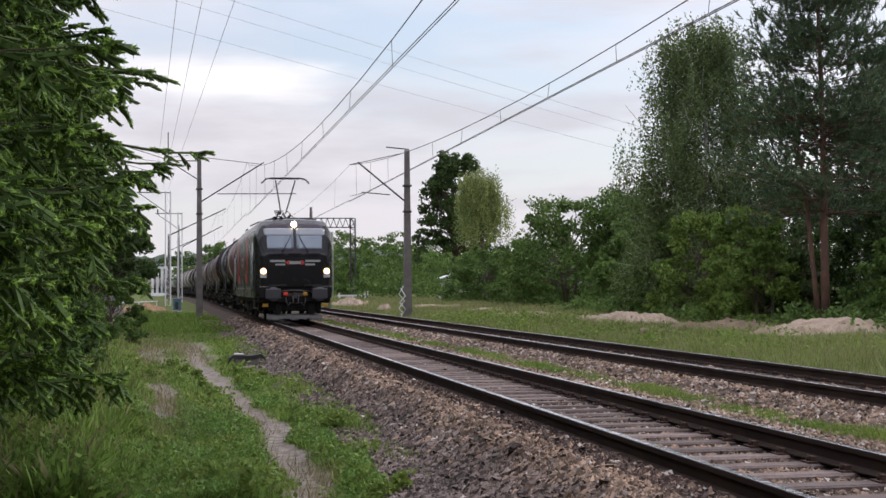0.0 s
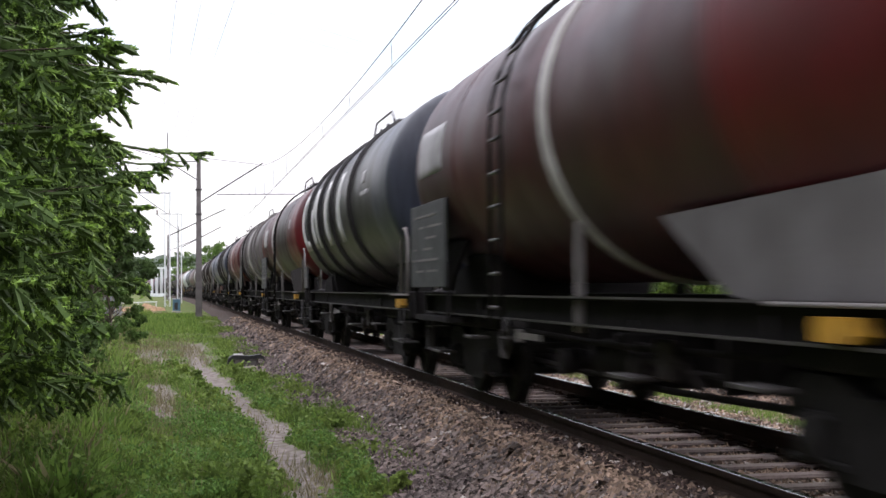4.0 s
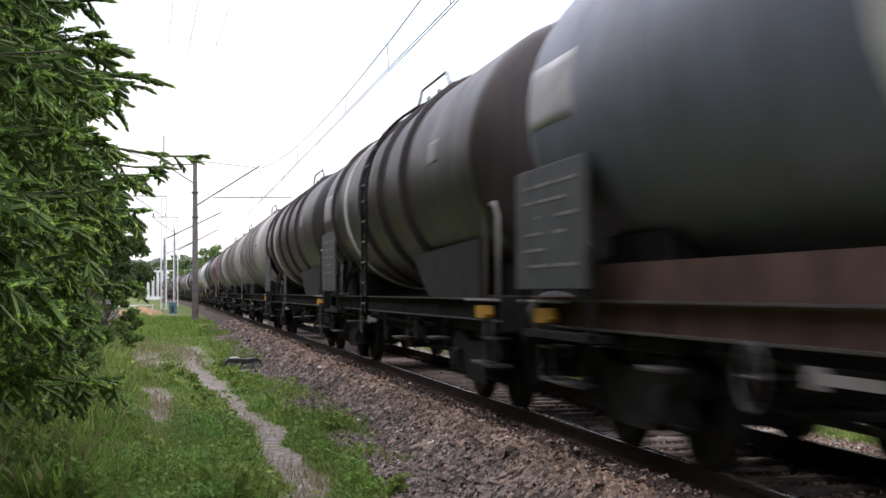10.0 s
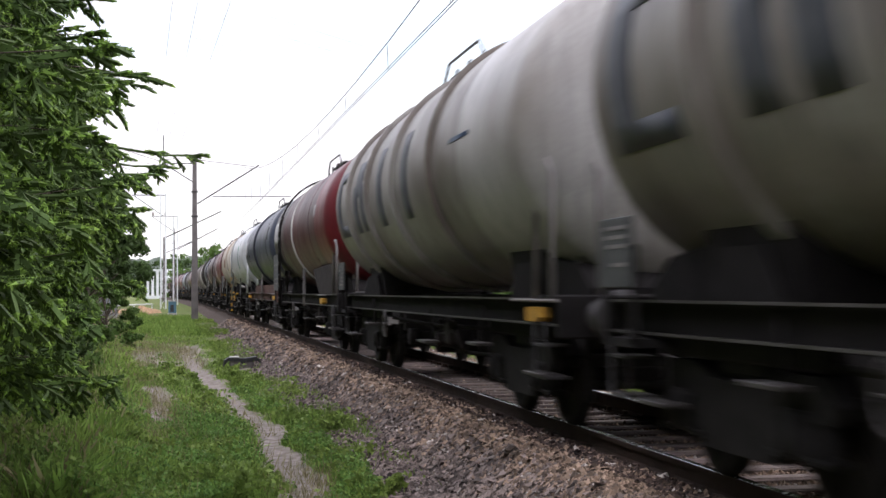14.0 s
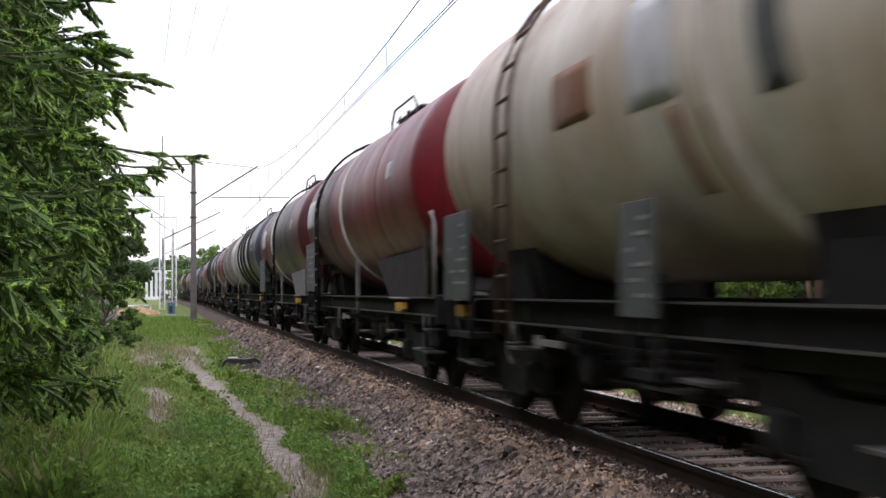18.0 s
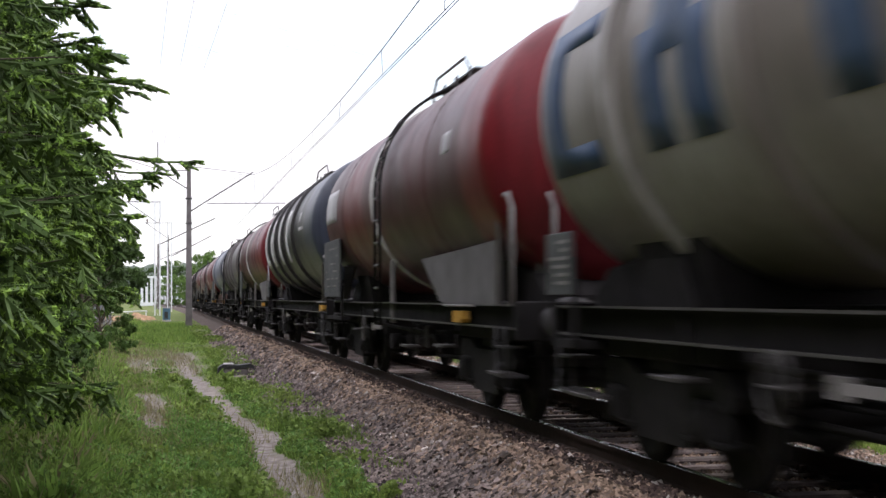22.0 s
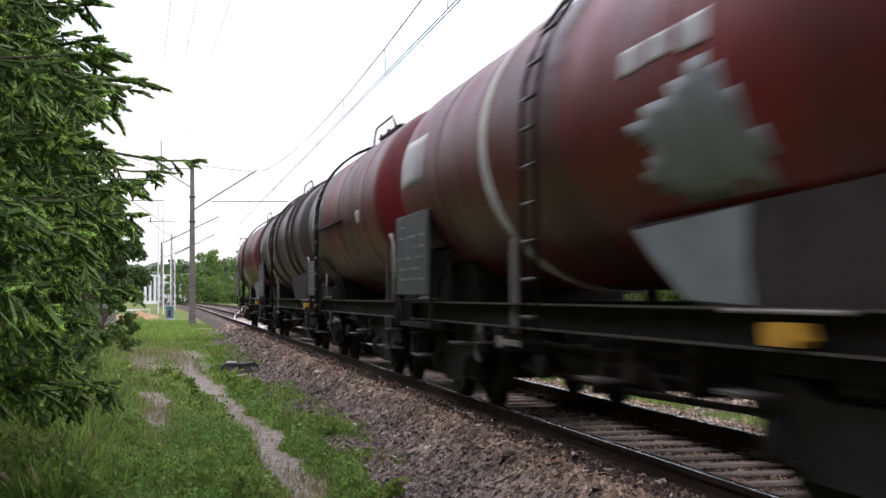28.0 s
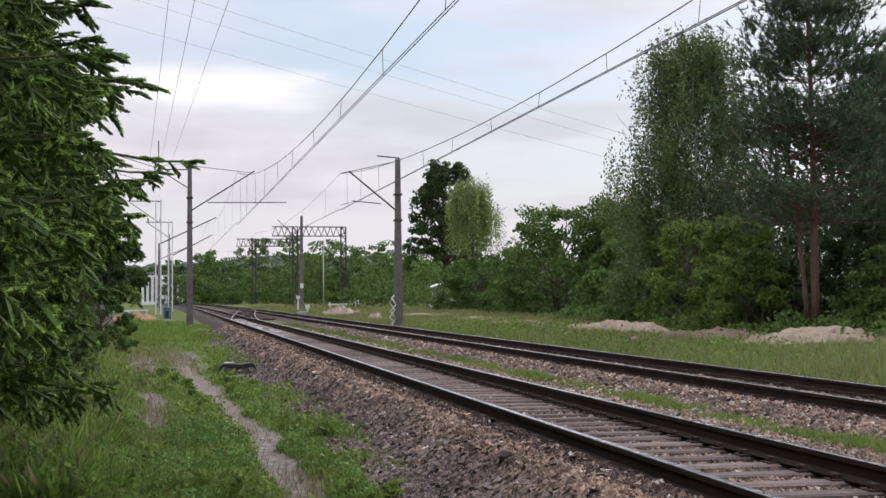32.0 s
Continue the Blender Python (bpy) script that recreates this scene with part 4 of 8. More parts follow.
def leaf_cloud(name, clumps, per, size, mat, rng, droop=0.0, flat=0.6, shell=0.5):
    """Leaves in many clumps (x, y, z, radius), denser towards each clump's outside."""
    c = np.repeat(np.asarray(clumps, float), per, 0)
    n = len(c)
    d = rng.normal(size=(n, 3))
    d /= np.linalg.norm(d, axis=1, keepdims=True)
    rad = c[:, 3] * (shell + (1 - shell) * rng.random(n)) * (0.75 + 0.35 * rng.random(n))
    p = c[:, :3] + d * rad[:, None] * np.array([1, 1, flat])
    p[:, 2] -= droop * rng.random(n) ** 2 * c[:, 3]
    face = d * 0.6 + rng.normal(scale=0.6, size=(n, 3))
    face[:, 2] -= droop * 0.8
    v, f = scatter(LEAF, LEAF_F, p, frames_from(face, rng), size * (0.6 + 0.8 * rng.random(n)))
    return cloud_mesh(name, v, f, [mat])


def broad_tree(name, label, category, x, y, h, spread, mat, seed, bark=None, leaf=0.1, clumps=60, per=120, low=0.15, droop=0.0, group="", base_z=None, shape=1.0, trunks=1, clump_r=0.2):
    """A broad-leaved tree or bush with limbs and a loose crown."""
    rng = np.random.default_rng(seed)
    z0 = float(ground_z(np.array(x), np.array(y))) if base_z is None else base_z
    t = thing(name, label, category, group, at=pose(x, y, z0))
    cl, limbs = [], []
    for i in range(clumps):
        u = low + (1 - low) * rng.random() ** (0.85 if low > 0.1 else 1.15)
        a = rng.random() * math.tau
        reach = spread * (0.35 + 0.65 * math.sin(min(1.0, max(0.06, (1.03 - u) / (1.03 - low))) * math.pi * 0.62) ** shape) * (0.45 + 0.6 * rng.random() ** 0.5)
        p = (math.cos(a) * reach, math.sin(a) * reach, u * h * (0.94 + 0.1 * rng.random()))
        cl.append((*p, clump_r * spread * (0.55 + 0.7 * rng.random())))
        if i % 3 == 0:
            limbs.append(((0.0, 0.0, max(0.1, p[2] * 0.55)), p, 0.012 * h * 0.4 + 0.012))
    for k in range(trunks):
        a = rng.random() * math.tau
        part("trunk", trunk_mesh("trunk", (math.cos(a) * 0.25 * (trunks > 1), math.sin(a) * 0.25 * (trunks > 1), 0), (math.cos(a) * spread * 0.3 * (trunks > 1), math.sin(a) * spread * 0.3 * (trunks > 1), h * 0.9), 0.016 * h / max(1, trunks * 0.6) + 0.02, 0.02, limbs if k == 0 else [], bark or BARK, rng), None, t)
    part("crown", leaf_cloud("crown", cl, per, leaf, mat, rng, droop), None, t)
    return t


def weeping_tree(name, label, category, x, y, h, spread, seed, mat, bark, limbs_made=300, low=0.14, drop=(0.7, 2.2), leaf=0.125, along=22, strands=6, r0=0.17, bark_label="", full=0.8):
    """A tree of thin limbs with hanging strands of small leaves."""
    rng = np.random.default_rng(seed)
    z0 = float(ground_z(np.array(x), np.array(y)))
    t = thing(name, label, category, "trees behind the tracks", at=pose(x, y, z0))
    limbs, places = [], []
    for i in range(limbs_made):
        u = low + (0.98 - low) * rng.random()
        a = rng.random() * math.tau
        reach = spread * (0.3 + full * math.sin(min(1, (1.04 - u) * 1.5) * math.pi / 2)) * (0.35 + 0.65 * rng.random())
        tip = np.array([math.cos(a) * reach, math.sin(a) * reach, u * h])
        root = np.array([0, 0, max(0.5, u * h - reach * 0.9)])
        if i % 2 == 0:
            limbs.append((root, tip, 0.17 * r0))
        for k in range(strands):
            s = root + (tip - root) * (0.55 + 0.45 * rng.random()) + rng.normal(scale=0.07 * spread, size=3)
            fall = drop[0] + (drop[1] - drop[0]) * rng.random()
            q = np.linspace(0, 1, along)[:, None]
            sway = np.array([math.cos(a), math.sin(a), 0]) * 0.3
            places.append(s + q * (np.array([0, 0, -fall]) + sway) + rng.normal(scale=0.022 * spread, size=(along, 3)))
    part("trunk", trunk_mesh("trunk", (0, 0, 0), (0.3, 0, h * 0.97), r0, 0.02, limbs, bark, rng, 0.2), None, t, bark_label)
    p = np.concatenate(places)
    face = rng.normal(size=p.shape) + np.array([0, 0, -0.8])
    v, f = scatter(LEAF, LEAF_F, p, frames_from(face, rng), leaf * (0.6 + 0.8 * rng.random(len(p))))
    part("crown", cloud_mesh("crown", v, f, [mat]), None, t)
    return t


def pine(x, y, h, spread, seed, second_trunk=False, low=0.2):
    """A Scots pine: reddish trunk, tiers of limbs, upright needle tufts at the twig ends."""
    rng = np.random.default_rng(seed)
    z0 = float(ground_z(np.array(x), np.array(y)))
    t = thing("pine_tree", "tall dark pine with a reddish bare trunk", "pine tree", "trees behind the tracks", at=pose(x, y, z0))
    limbs, tufts, ways = [], [], []
    for i in range(230):
        u = low + (1 - low) * rng.random()
        a = rng.random() * math.tau
        reach = spread * (0.25 + 0.85 * math.sin(min(1.0, (1.05 - u) * 1.35) * math.pi / 2)) * (0.5 + 0.55 * rng.random())
        root = np.array([0, 0, u * h])
        tip = root + np.array([math.cos(a) * reach, math.sin(a) * reach, reach * rng.uniform(-0.15, 0.4)])
        limbs.append((root, tip, 0.045 * (1.15 - u)))
        for k in range(22):
            w = 0.3 + 0.75 * rng.random()
            s = root + (tip - root) * w + rng.normal(size=3) * np.array([0.35, 0.35, 0.16]) * (0.4 + reach * 0.25)
            tufts.append(s)
            ways.append(np.array([math.cos(a) * 0.6, math.sin(a) * 0.6, 0.75]) + rng.normal(scale=0.35, size=3))
    part("trunk", trunk_mesh("trunk", (0, 0, 0), (-0.15, 0, h), 0.16, 0.03, limbs, BARK_PINE, rng, 0.12), None, t, "reddish scaly pine trunk")
    if second_trunk:
        part("trunk", trunk_mesh("trunk", (-0.2, 0.1, 0.5), (-1.1, 0.3, h * 0.62), 0.1, 0.03, [], BARK_PINE, rng, 0.15), None, t, "leaning reddish second trunk")
    s, w = np.array(tufts), np.array(ways)
    w /= np.linalg.norm(w, axis=1, keepdims=True)
    k = 16
    p = np.repeat(s, k, 0) + np.repeat(w, k, 0) * rng.random((len(s) * k, 1)) * 0.3
    d = np.repeat(w, k, 0) + rng.normal(scale=0.55, size=p.shape)
    v, f = scatter(NEEDLE * np.array([0.9, 1, 1]), NEEDLE_F, p, frames_from(d, rng), 0.2 * (0.7 + 0.6 * rng.random(len(p))))
    part("crown", cloud_mesh("crown", v, f, [PINE]), None, t)
    return t


def brush_shape(needles, wide):
    """One brush of a spruce twig: a thin core and needles all round it, one unit long and one in radius."""
    v, f, far = [(0.0, 0.0, 0.0)], [], []
    for s, r in ((0.0, 0.42), (0.75, 0.5)):
        v += [(math.cos(k * math.tau / 4) * r, s, math.sin(k * math.tau / 4) * r) for k in range(4)]
    v.append((0, 1, 0))
    for k in range(4):
        a, b, c, d = 1 + k, 1 + (k + 1) % 4, 5 + k, 5 + (k + 1) % 4
        f += [(a, b, d), (a, d, c), (c, d, 9)]
        far += [0, 0, 1]
    for i in range(needles):
        s, p = (i + 0.5) / needles, i * 2.39996
        c, q = math.cos(p), math.sin(p)
        o = len(v)
        v += [(c * 0.1 - q * wide, s * 0.92 - 0.02, q * 0.1 + c * wide), (c * 0.1 + q * wide, s * 0.92 + 0.02, q * 0.1 - c * wide), (c * (1.1 - 0.3 * s), s * 0.95 + 0.1, q * (1.1 - 0.3 * s))]
        f.append((o, o + 1, o + 2))
        far.append(1 if s > 0.42 else 0)
    return np.array(v, float), np.array(f), np.array(far)


def spruce(x, y, h, spread, seed, label, boughs=90, rows=8, low=0.3, dense=6.0, thick=0.026, needles=18, extra=()):
    """A spruce: drooping boughs whose side twigs fork into brush-like fingers; the young finger tips are pale."""
    rng = np.random.default_rng(seed)
    z0 = float(ground_z(np.array(x), np.array(y)))
    t = thing("spruce_tree", label, "spruce tree", "spruces beside the path", at=pose(x, y, z0))
    limbs, at, way, size, young = [], [], [], [], []

    def finger(s, d, length, r, fresh):
        at.append(s)
        way.append(d)
        size.append((r, length, r))
        young.append(fresh)

    for i in range(boughs):
        k_ = (i + rng.random()) / boughs
        z_ = low + (dense - low) * k_ / 0.93 if k_ < 0.93 else dense + (h * 0.97 - dense) * (k_ - 0.93) / 0.07
        u = z_ / h
        a = rng.uniform(-2.0, 1.7) if i % 6 else rng.random() * math.tau
        reach = spread * (1.02 - u) ** 0.4 * (0.84 + 0.2 * rng.random())
        reach *= 0.74 + 0.26 * min(1.0, max(0.0, z_ - low) / 2.5)
        if i < len(extra):
            a, reach, u = extra[i][0], extra[i][1], extra[i][2] / h
        root = np.array([0, 0, u * h])
        out = np.array([math.cos(a), math.sin(a), 0])
        sag = 0.26 + 0.22 * rng.random()
        line = [root + out * reach * q + np.array([0, 0, -sag * reach * q ** 1.3 + 0.22 * reach * q ** 3.2]) for q in np.linspace(0, 1, 7)]
        for k in (0, 2, 4):
            limbs.append((line[k], line[k + 2], (0.016, 0.01, 0.006)[k // 2]))
        side = np.array([-out[1], out[0], 0])
        for k in range(rows * 2):
            q = 0.22 + 0.78 * (k // 2 + rng.random()) / rows
            j = min(5, int(q * 6))
            s = line[j] + (line[j + 1] - line[j]) * (q * 6 - j)
            length = (0.26 + 0.26 * rng.random()) * (1.3 - 0.62 * q)
            hang = rng.random()
            d = side * (1 if k % 2 else -1) * (0.75 - 0.5 * hang) + out * 0.55 + rng.normal(scale=0.18, size=3) + np.array([0, 0, 0.05 - 1.15 * hang])
            d /= np.linalg.norm(d)
            across = np.cross(d, np.array([0, 0, 1.0]))
            across /= max(1e-6, np.linalg.norm(across))
            r = thick * (0.8 + 0.35 * rng.random())
            finger(s, d, length, r, rng.random() < 0.6)
            for b in range(5):
                e = d * 0.75 + across * (0.7 if b % 2 else -0.7) + rng.normal(scale=0.2, size=3) + np.array([0, 0, -0.2])
                e /= np.linalg.norm(e)
                finger(s + d * length * (0.18 + 0.15 * b), e, 0.1 + 0.1 * rng.random() * (1.2 - 0.15 * b), r * 0.92, rng.random() < 0.75)
        for b in range(5):
            e = out + side * (b - 2) * 0.42 + np.array([0, 0, -0.25 + 0.4 * rng.random()])
            finger(line[6] - out * (0.06 + 0.05 * abs(b - 2)), e / np.linalg.norm(e), 0.13 + 0.1 * rng.random(), thick * 0.95, True)
        for q0 in range(2, 6):
            d = line[q0 + 1] - line[q0]
            finger(line[q0], d / np.linalg.norm(d), np.linalg.norm(d) * 1.1, thick, False)
        for k in range(14):
            q = 0.12 + 0.55 * rng.random()
            j = min(5, int(q * 6))
            d = out * 0.5 + rng.normal(scale=0.5, size=3) + np.array([0, 0, -0.5])
            finger(line[j] + rng.normal(scale=0.05, size=3), d / np.linalg.norm(d), 0.25 + 0.25 * rng.random(), thick * 2.2, False)
    part("trunk", trunk_mesh("trunk", (0, 0, 0), (0, 0, h), 0.012 * h + 0.02, 0.02, limbs, BARK, rng, 0.03), None, t)
    v, f, far = brush_shape(needles, 0.24 * (18 / needles) ** 0.5)
    fresh = (np.array(young)[:, None] * far[None]).ravel()
    v, f = scatter(v, f, np.array(at), frames_from(np.array(way), rng), np.array(size))
    part("crown", cloud_mesh("crown", v, f, [SPRUCE, SPRUCE_NEW], fresh), None, t)
    return t


# spruces beside the path
spruce(-2.55, 8.0, 9.5, 2.8, 11, "near spruce with pale young shoots", 100, 8, 1.9, 6.0, 0.041, 14)
spruce(-2.8, 11.2, 10.5, 3.2, 12, "dense dark spruce beside the path", 118, 8, 1.5, 7.2, 0.042, 13)
spruce(-3.0, 15.0, 11.0, 3.25, 13, "spruce with long boughs towards the path", 112, 8, 1.2, 8.0, 0.044, 11)
spruce(-3.2, 20.0, 10.5, 3.0, 14, "spruce with a long bough over the path", 112, 8, 1.1, 9.0, 0.042, 9, ((0.1, 3.75, 4.75), (0.2, 3.3, 4.5), (-0.2, 3.0, 4.3)))
spruce(-4.0, 27.0, 9.5, 3.0, 15, "dense dark spruce with a ragged edge", 100, 7, 0.7, 8.4, 0.055, 7)
for i, (x, y, h, s) in enumerate(((-3.9, 35, 9.5, 2.3), (-4.4, 45, 9.5, 2.6), (-3.3, 60, 7.4, 2.4), (-4.4, 78, 7.6, 3.2))):
    broad_tree("deciduous_tree", "dark leafy tree in the row beside the path", "tree", x, y, h, s, (BUSH_DARK, BUSH_LEAF, BUSH_DARK, BUSH_DARK)[i], 30 + i, leaf=0.12 + 0.03 * i, clumps=80, per=110, low=(0.02, 0.02, 0.2, 0.2)[i], group="trees beside the path")
for i, (x, y, h, s) in enumerate(((-2.9, 25, 1.7, 1.0), (-2.5, 30, 2.0, 1.0), (-2.1, 50, 2.2, 1.1), (-2.6, 62, 2.4, 1.4), (-3.2, 38, 1.6, 1.2))):
    broad_tree("bush", "bright green leafy shrub at the hedge's foot", "bush", x, y, h, s, BUSH_LEAF, 40 + i, leaf=0.08 + 0.01 * i, clumps=48, per=90, low=0.0, group="shrubs along the hedge")

# trees across the tracks
pine(21.5, 44.0, 13.6, 3.3, 21, True, 0.28)
pine(27.5, 50.0, 10.5, 3.0, 22)
weeping_tree("birch_tree", "tall birch with drooping pale green twigs", "birch tree", 24.2, 62.0, 13.9, 4.3, 23, BIRCH_LEAF, BARK_BIRCH, strands=14, leaf=0.1, bark_label="white birch trunk")
weeping_tree("birch_tree", "birch with drooping twigs behind the pines", "birch tree", 29.5, 47.0, 15.5, 3.6, 24, BIRCH_LEAF, BARK_BIRCH, 240, bark_label="white birch trunk")
for i, (x, y, h, s, mt) in enumerate((
        (22.6, 61, 4.2, 2.2, BUSH_LEAF), (21.6, 56, 4.4, 1.9, BUSH_BRIGHT), (21.4, 50, 4.2, 1.9, BUSH_BRIGHT), (24.5, 52, 5.2, 2.6, BUSH_DARK), (20.6, 47, 2.9, 1.5, BUSH_BRIGHT), (25.5, 46, 4.4, 2.4, BUSH_DARK),
        (23.2, 42, 3.0, 1.8, BUSH_LEAF), (27.5, 43, 5.5, 2.6, BUSH_DARK), (24.2, 39, 4.6, 1.9, BUSH_BRIGHT), (23, 66, 2.6, 1.8, BUSH_LEAF), (28, 60, 6.5, 3.2, BUSH_DARK), (24.6, 43.5, 3.2, 1.9, BUSH_DARK), (26.5, 40.5, 3.4, 2.0, BUSH_DARK), (22.9, 48, 2.6, 1.7, BUSH_DARK))):
    broad_tree("bush", "leafy bush at the edge of the wood", "bush", x, y, h, s, mt, 60 + i, leaf=0.13, clumps=70, per=95, low=0.03, group="bushes across the tracks", trunks=2, clump_r=0.25)
for i, (x, y, h, s, mt) in enumerate(((27.5, 96, 7.6, 4.4, BUSH_LEAF), (31.0, 92, 8.0, 4.2, BUSH_LEAF), (30.5, 84, 6.8, 3.6, BUSH_LEAF), (27.5, 80, 5.0, 3.0, BUSH_LEAF), (34, 100, 7.0, 4.0, BUSH_DARK), (30, 112, 5.5, 4.0, BUSH_LEAF), (28.0, 125, 4.6, 3.6, BUSH_LEAF), (33, 135, 5.4, 4.4, BUSH_DARK))):
    broad_tree("bush", "large rounded hazel bush behind the field", "bush", x, y, h, s, mt, 80 + i, leaf=0.19, clumps=110, per=130, low=0.02, group="bushes across the tracks", trunks=3, shape=0.7, clump_r=0.24)
broad_tree("poplar_tree", "tall dark tree with a clumpy crown", "tree", 39.7, 197, 20.2, 5.4, BUSH_DARK, 101, leaf=0.3, clumps=300, per=90, low=0.22, clump_r=0.2, group="trees behind the tracks")
weeping_tree("willow_tree", "pale green weeping willow with long hanging strands", "willow tree", 41.0, 186, 17.6, 6.6, 102, WILLOW_LEAF, BARK, 100, 0.74, (2.0, 7.5), 0.19, 40, 6, 0.35, full=0.75)


def far_wood(name, label, spots, seed, mat, leaf, per=900):
    """A strip of distant wood: many crowns in one mesh."""
    rng = np.random.default_rng(seed)
    cl = []
    for x, y, h, s in spots:
        for k in range(26):
            a, u = rng.random() * math.tau, 0.05 + 0.95 * rng.random()
            q = s * (0.4 + 0.6 * math.sin(min(1, (1.08 - u) * 1.5) * 1.57)) * rng.random() ** 0.5
            cl.append((x + math.cos(a) * q, y + math.sin(a) * q, u * h - 0.3, s * (0.26 + 0.14 * rng.random())))
    tagged(new(name, leaf_cloud(name, cl, max(8, per // 26), leaf, mat, rng)), label, "wood", kind="stuff")


rw = random.Random(8)
far_wood("wood", "distant green wood beyond the field", [(3 + i * 2.6 + rw.uniform(-1, 1), 312 + rw.uniform(-14, 14), float(np.interp(3 + i * 2.6, (3, 13, 20, 28, 36, 42, 50, 58), (11, 12, 13, 14.5, 14.5, 12.5, 12.5, 10))) + rw.uniform(-1.5, 0.8), 3.6) for i in range(24)], 201, BUSH_LEAF, 0.42, 1200)
far_wood("wood", "bright bushes at the foot of the distant wood", [(2 + i * 2.1 + rw.uniform(-1, 1), 288 + rw.uniform(-8, 8), 4.6 + rw.uniform(-1.6, 2.4), 2.8) for i in range(28)], 208, BUSH_LEAF, 0.34, 1000)
far_wood("wood", "darker green wood beyond the gantries", [(21 + i * 2.3 + rw.uniform(-1, 1), 245 + rw.uniform(-16, 16), 10 + rw.uniform(-3, 1.6), 3.4) for i in range(11)], 202, BUSH_LEAF, 0.34, 1300)
far_wood("wood", "low wooded skyline behind the line's bend", [(-60 + i * 6 + rw.uniform(-3, 3), 640 + rw.uniform(-30, 30), 14 + rw.uniform(-2, 3), 7) for i in range(30)], 203, BUSH_DARK, 1.0)
far_wood("wood", "bushes behind the meadow across the tracks", [(25 + i * 3.6 + rw.uniform(-1, 1), 160 + rw.uniform(-10, 10), 5 + rw.uniform(-1, 1.4), 3.4) for i in range(14)], 204, BUSH_LEAF, 0.32)
far_wood("wood", "dense wood behind the pines", [(30 + i * 3.0 + rw.uniform(-1, 1), 66 + rw.uniform(-6, 10), 9 + rw.uniform(-2, 3), 3.6) for i in range(12)], 205, BUSH_DARK, 0.3, 1200)
# unseen trees, added to block low sky from the train's near flank
far_wood("wood", "unseen dark wood added behind the camera to shade the train", [(-7.5 - rw.random() * 3, -42 + i * 3.4, 8 + rw.uniform(-1.5, 1.5), 3.6) for i in range(15)] + [(-14 + i * 4.4, -46 + rw.uniform(-3, 3), 9 + rw.uniform(-1, 2), 3.8) for i in range(5)] + [(13 + i * 4.5, -48 + rw.uniform(-3, 3), 9 + rw.uniform(-1, 2), 3.6) for i in range(5)], 207, BUSH_DARK, 0.6, 900)
# row hidden by the hedge, added to cut side light along the line
far_wood("wood", "hidden trees added behind the spruce hedge to shade the train", [(-8.5 - rw.random() * 3 - 0.012 * i, 10 + i * 5.2, 8.5 + rw.uniform(-1.5, 1.5), 3.6) for i in range(36)], 206, BUSH_DARK, 0.75, 1000)


def wooded_hill():
    """A low wooded ridge on the horizon, its canopy uneven."""
    rng = np.random.default_rng(209)
    xs, ys = np.linspace(-260, 420, 300), np.linspace(760, 1100, 40)
    gx, gy = np.meshgrid(xs, ys)
    rise = np.interp(gx, (-260, -60, -15, 40, 70, 160, 420), (14, 19, 21, 24, 28, 24, 12))
    z = rise * soft_step(760, 900, gy) * (1 - 0.4 * soft_step(960, 1100, gy)) + 1.6 * wavy(gx * 0.22, gy * 0.2, 2) + rng.normal(scale=0.45, size=gx.shape) - 0.5
    ny, nx = gx.shape
    i = (np.arange(ny - 1)[:, None] * nx + np.arange(nx - 1)[None]).reshape(-1)
    me = cloud_mesh("wooded_hill", np.stack([gx, gy, z], -1).reshape(-1, 3), np.stack([i, i + 1, i + nx + 1, i + nx], 1), [HILL])
    tagged(new("wooded_hill", me), "low dark green wooded hill on the horizon", "hill", kind="structure")


wooded_hill()


def grass_patch(name, label, n, spot, height, width, mat, seed, lean=0.35, thin=True, level=None):
    """Blades of grass on the ground, set where spot() allows, in tufts of uneven height."""
    rng = np.random.default_rng(seed)
    x, y = spot(rng, n)
    n = len(x)
    p = np.stack([x, y, (ground_z(x, y) if level is None else np.full(n, level)) - 0.01], 1)
    up = np.stack([rng.normal(scale=lean, size=n), rng.normal(scale=lean, size=n), np.ones(n)], 1)
    tuft = np.clip(0.85 + 0.55 * wavy(x * 2.3, y * 1.6, 5) + 0.35 * wavy(x * 6.1, y * 4.7, 1), 0.3, 1.9)
    tuft = tuft * (0.8 + 1.8 * soft_step(0.3, 1.1, rut_x(y) - x)) if x.min() < 0 else tuft
    tuft = np.clip(tuft, 0.3, 2.0)
    tall = height * tuft * (0.45 + 0.8 * rng.random(n))
    size = np.stack([width * (0.7 + 0.6 * rng.random(n)) * (1 + y / 26), tall, tall], 1)
    v, f = scatter(STALK if thin else BLADE, STALK_F if thin else BLADE_F, p, frames_from(up, rng), size)
    tagged(new(name, cloud_mesh(name, v, f, [mat])), label, "grass", kind="stuff")


STALK = np.array([(-0.5, 0, 0), (0.5, 0, 0), (0.15, 1.0, 0.25)])
STALK_F = np.array([(0, 1, 2)])


def verge_spots(rng, n, y0=13.0):
    y = y0 / (1 - rng.random(n) * (1 - y0 / 110))
    x = -0.19 * y + (0.19 * y + 2.55) * rng.random(n)
    return np.where(y > 40, -4.5 + 7.1 * rng.random(n), x), y


def verge(rng, n):
    x, y = verge_spots(rng, n)
    keep = (rng.random(n) > ground_dirt(x, y) * 1.22) & (x < 2.45 + 0.2 * wavy(x * 0, y * 0.8, 3))
    bare_toe = (x > 1.75 + rng.normal(scale=0.15, size=n)) & (wavy(x * 1.1, y * 0.5, 9) + rng.normal(scale=0.2, size=n) < 0.05)
    keep &= ~bare_toe
    return x[keep], y[keep]


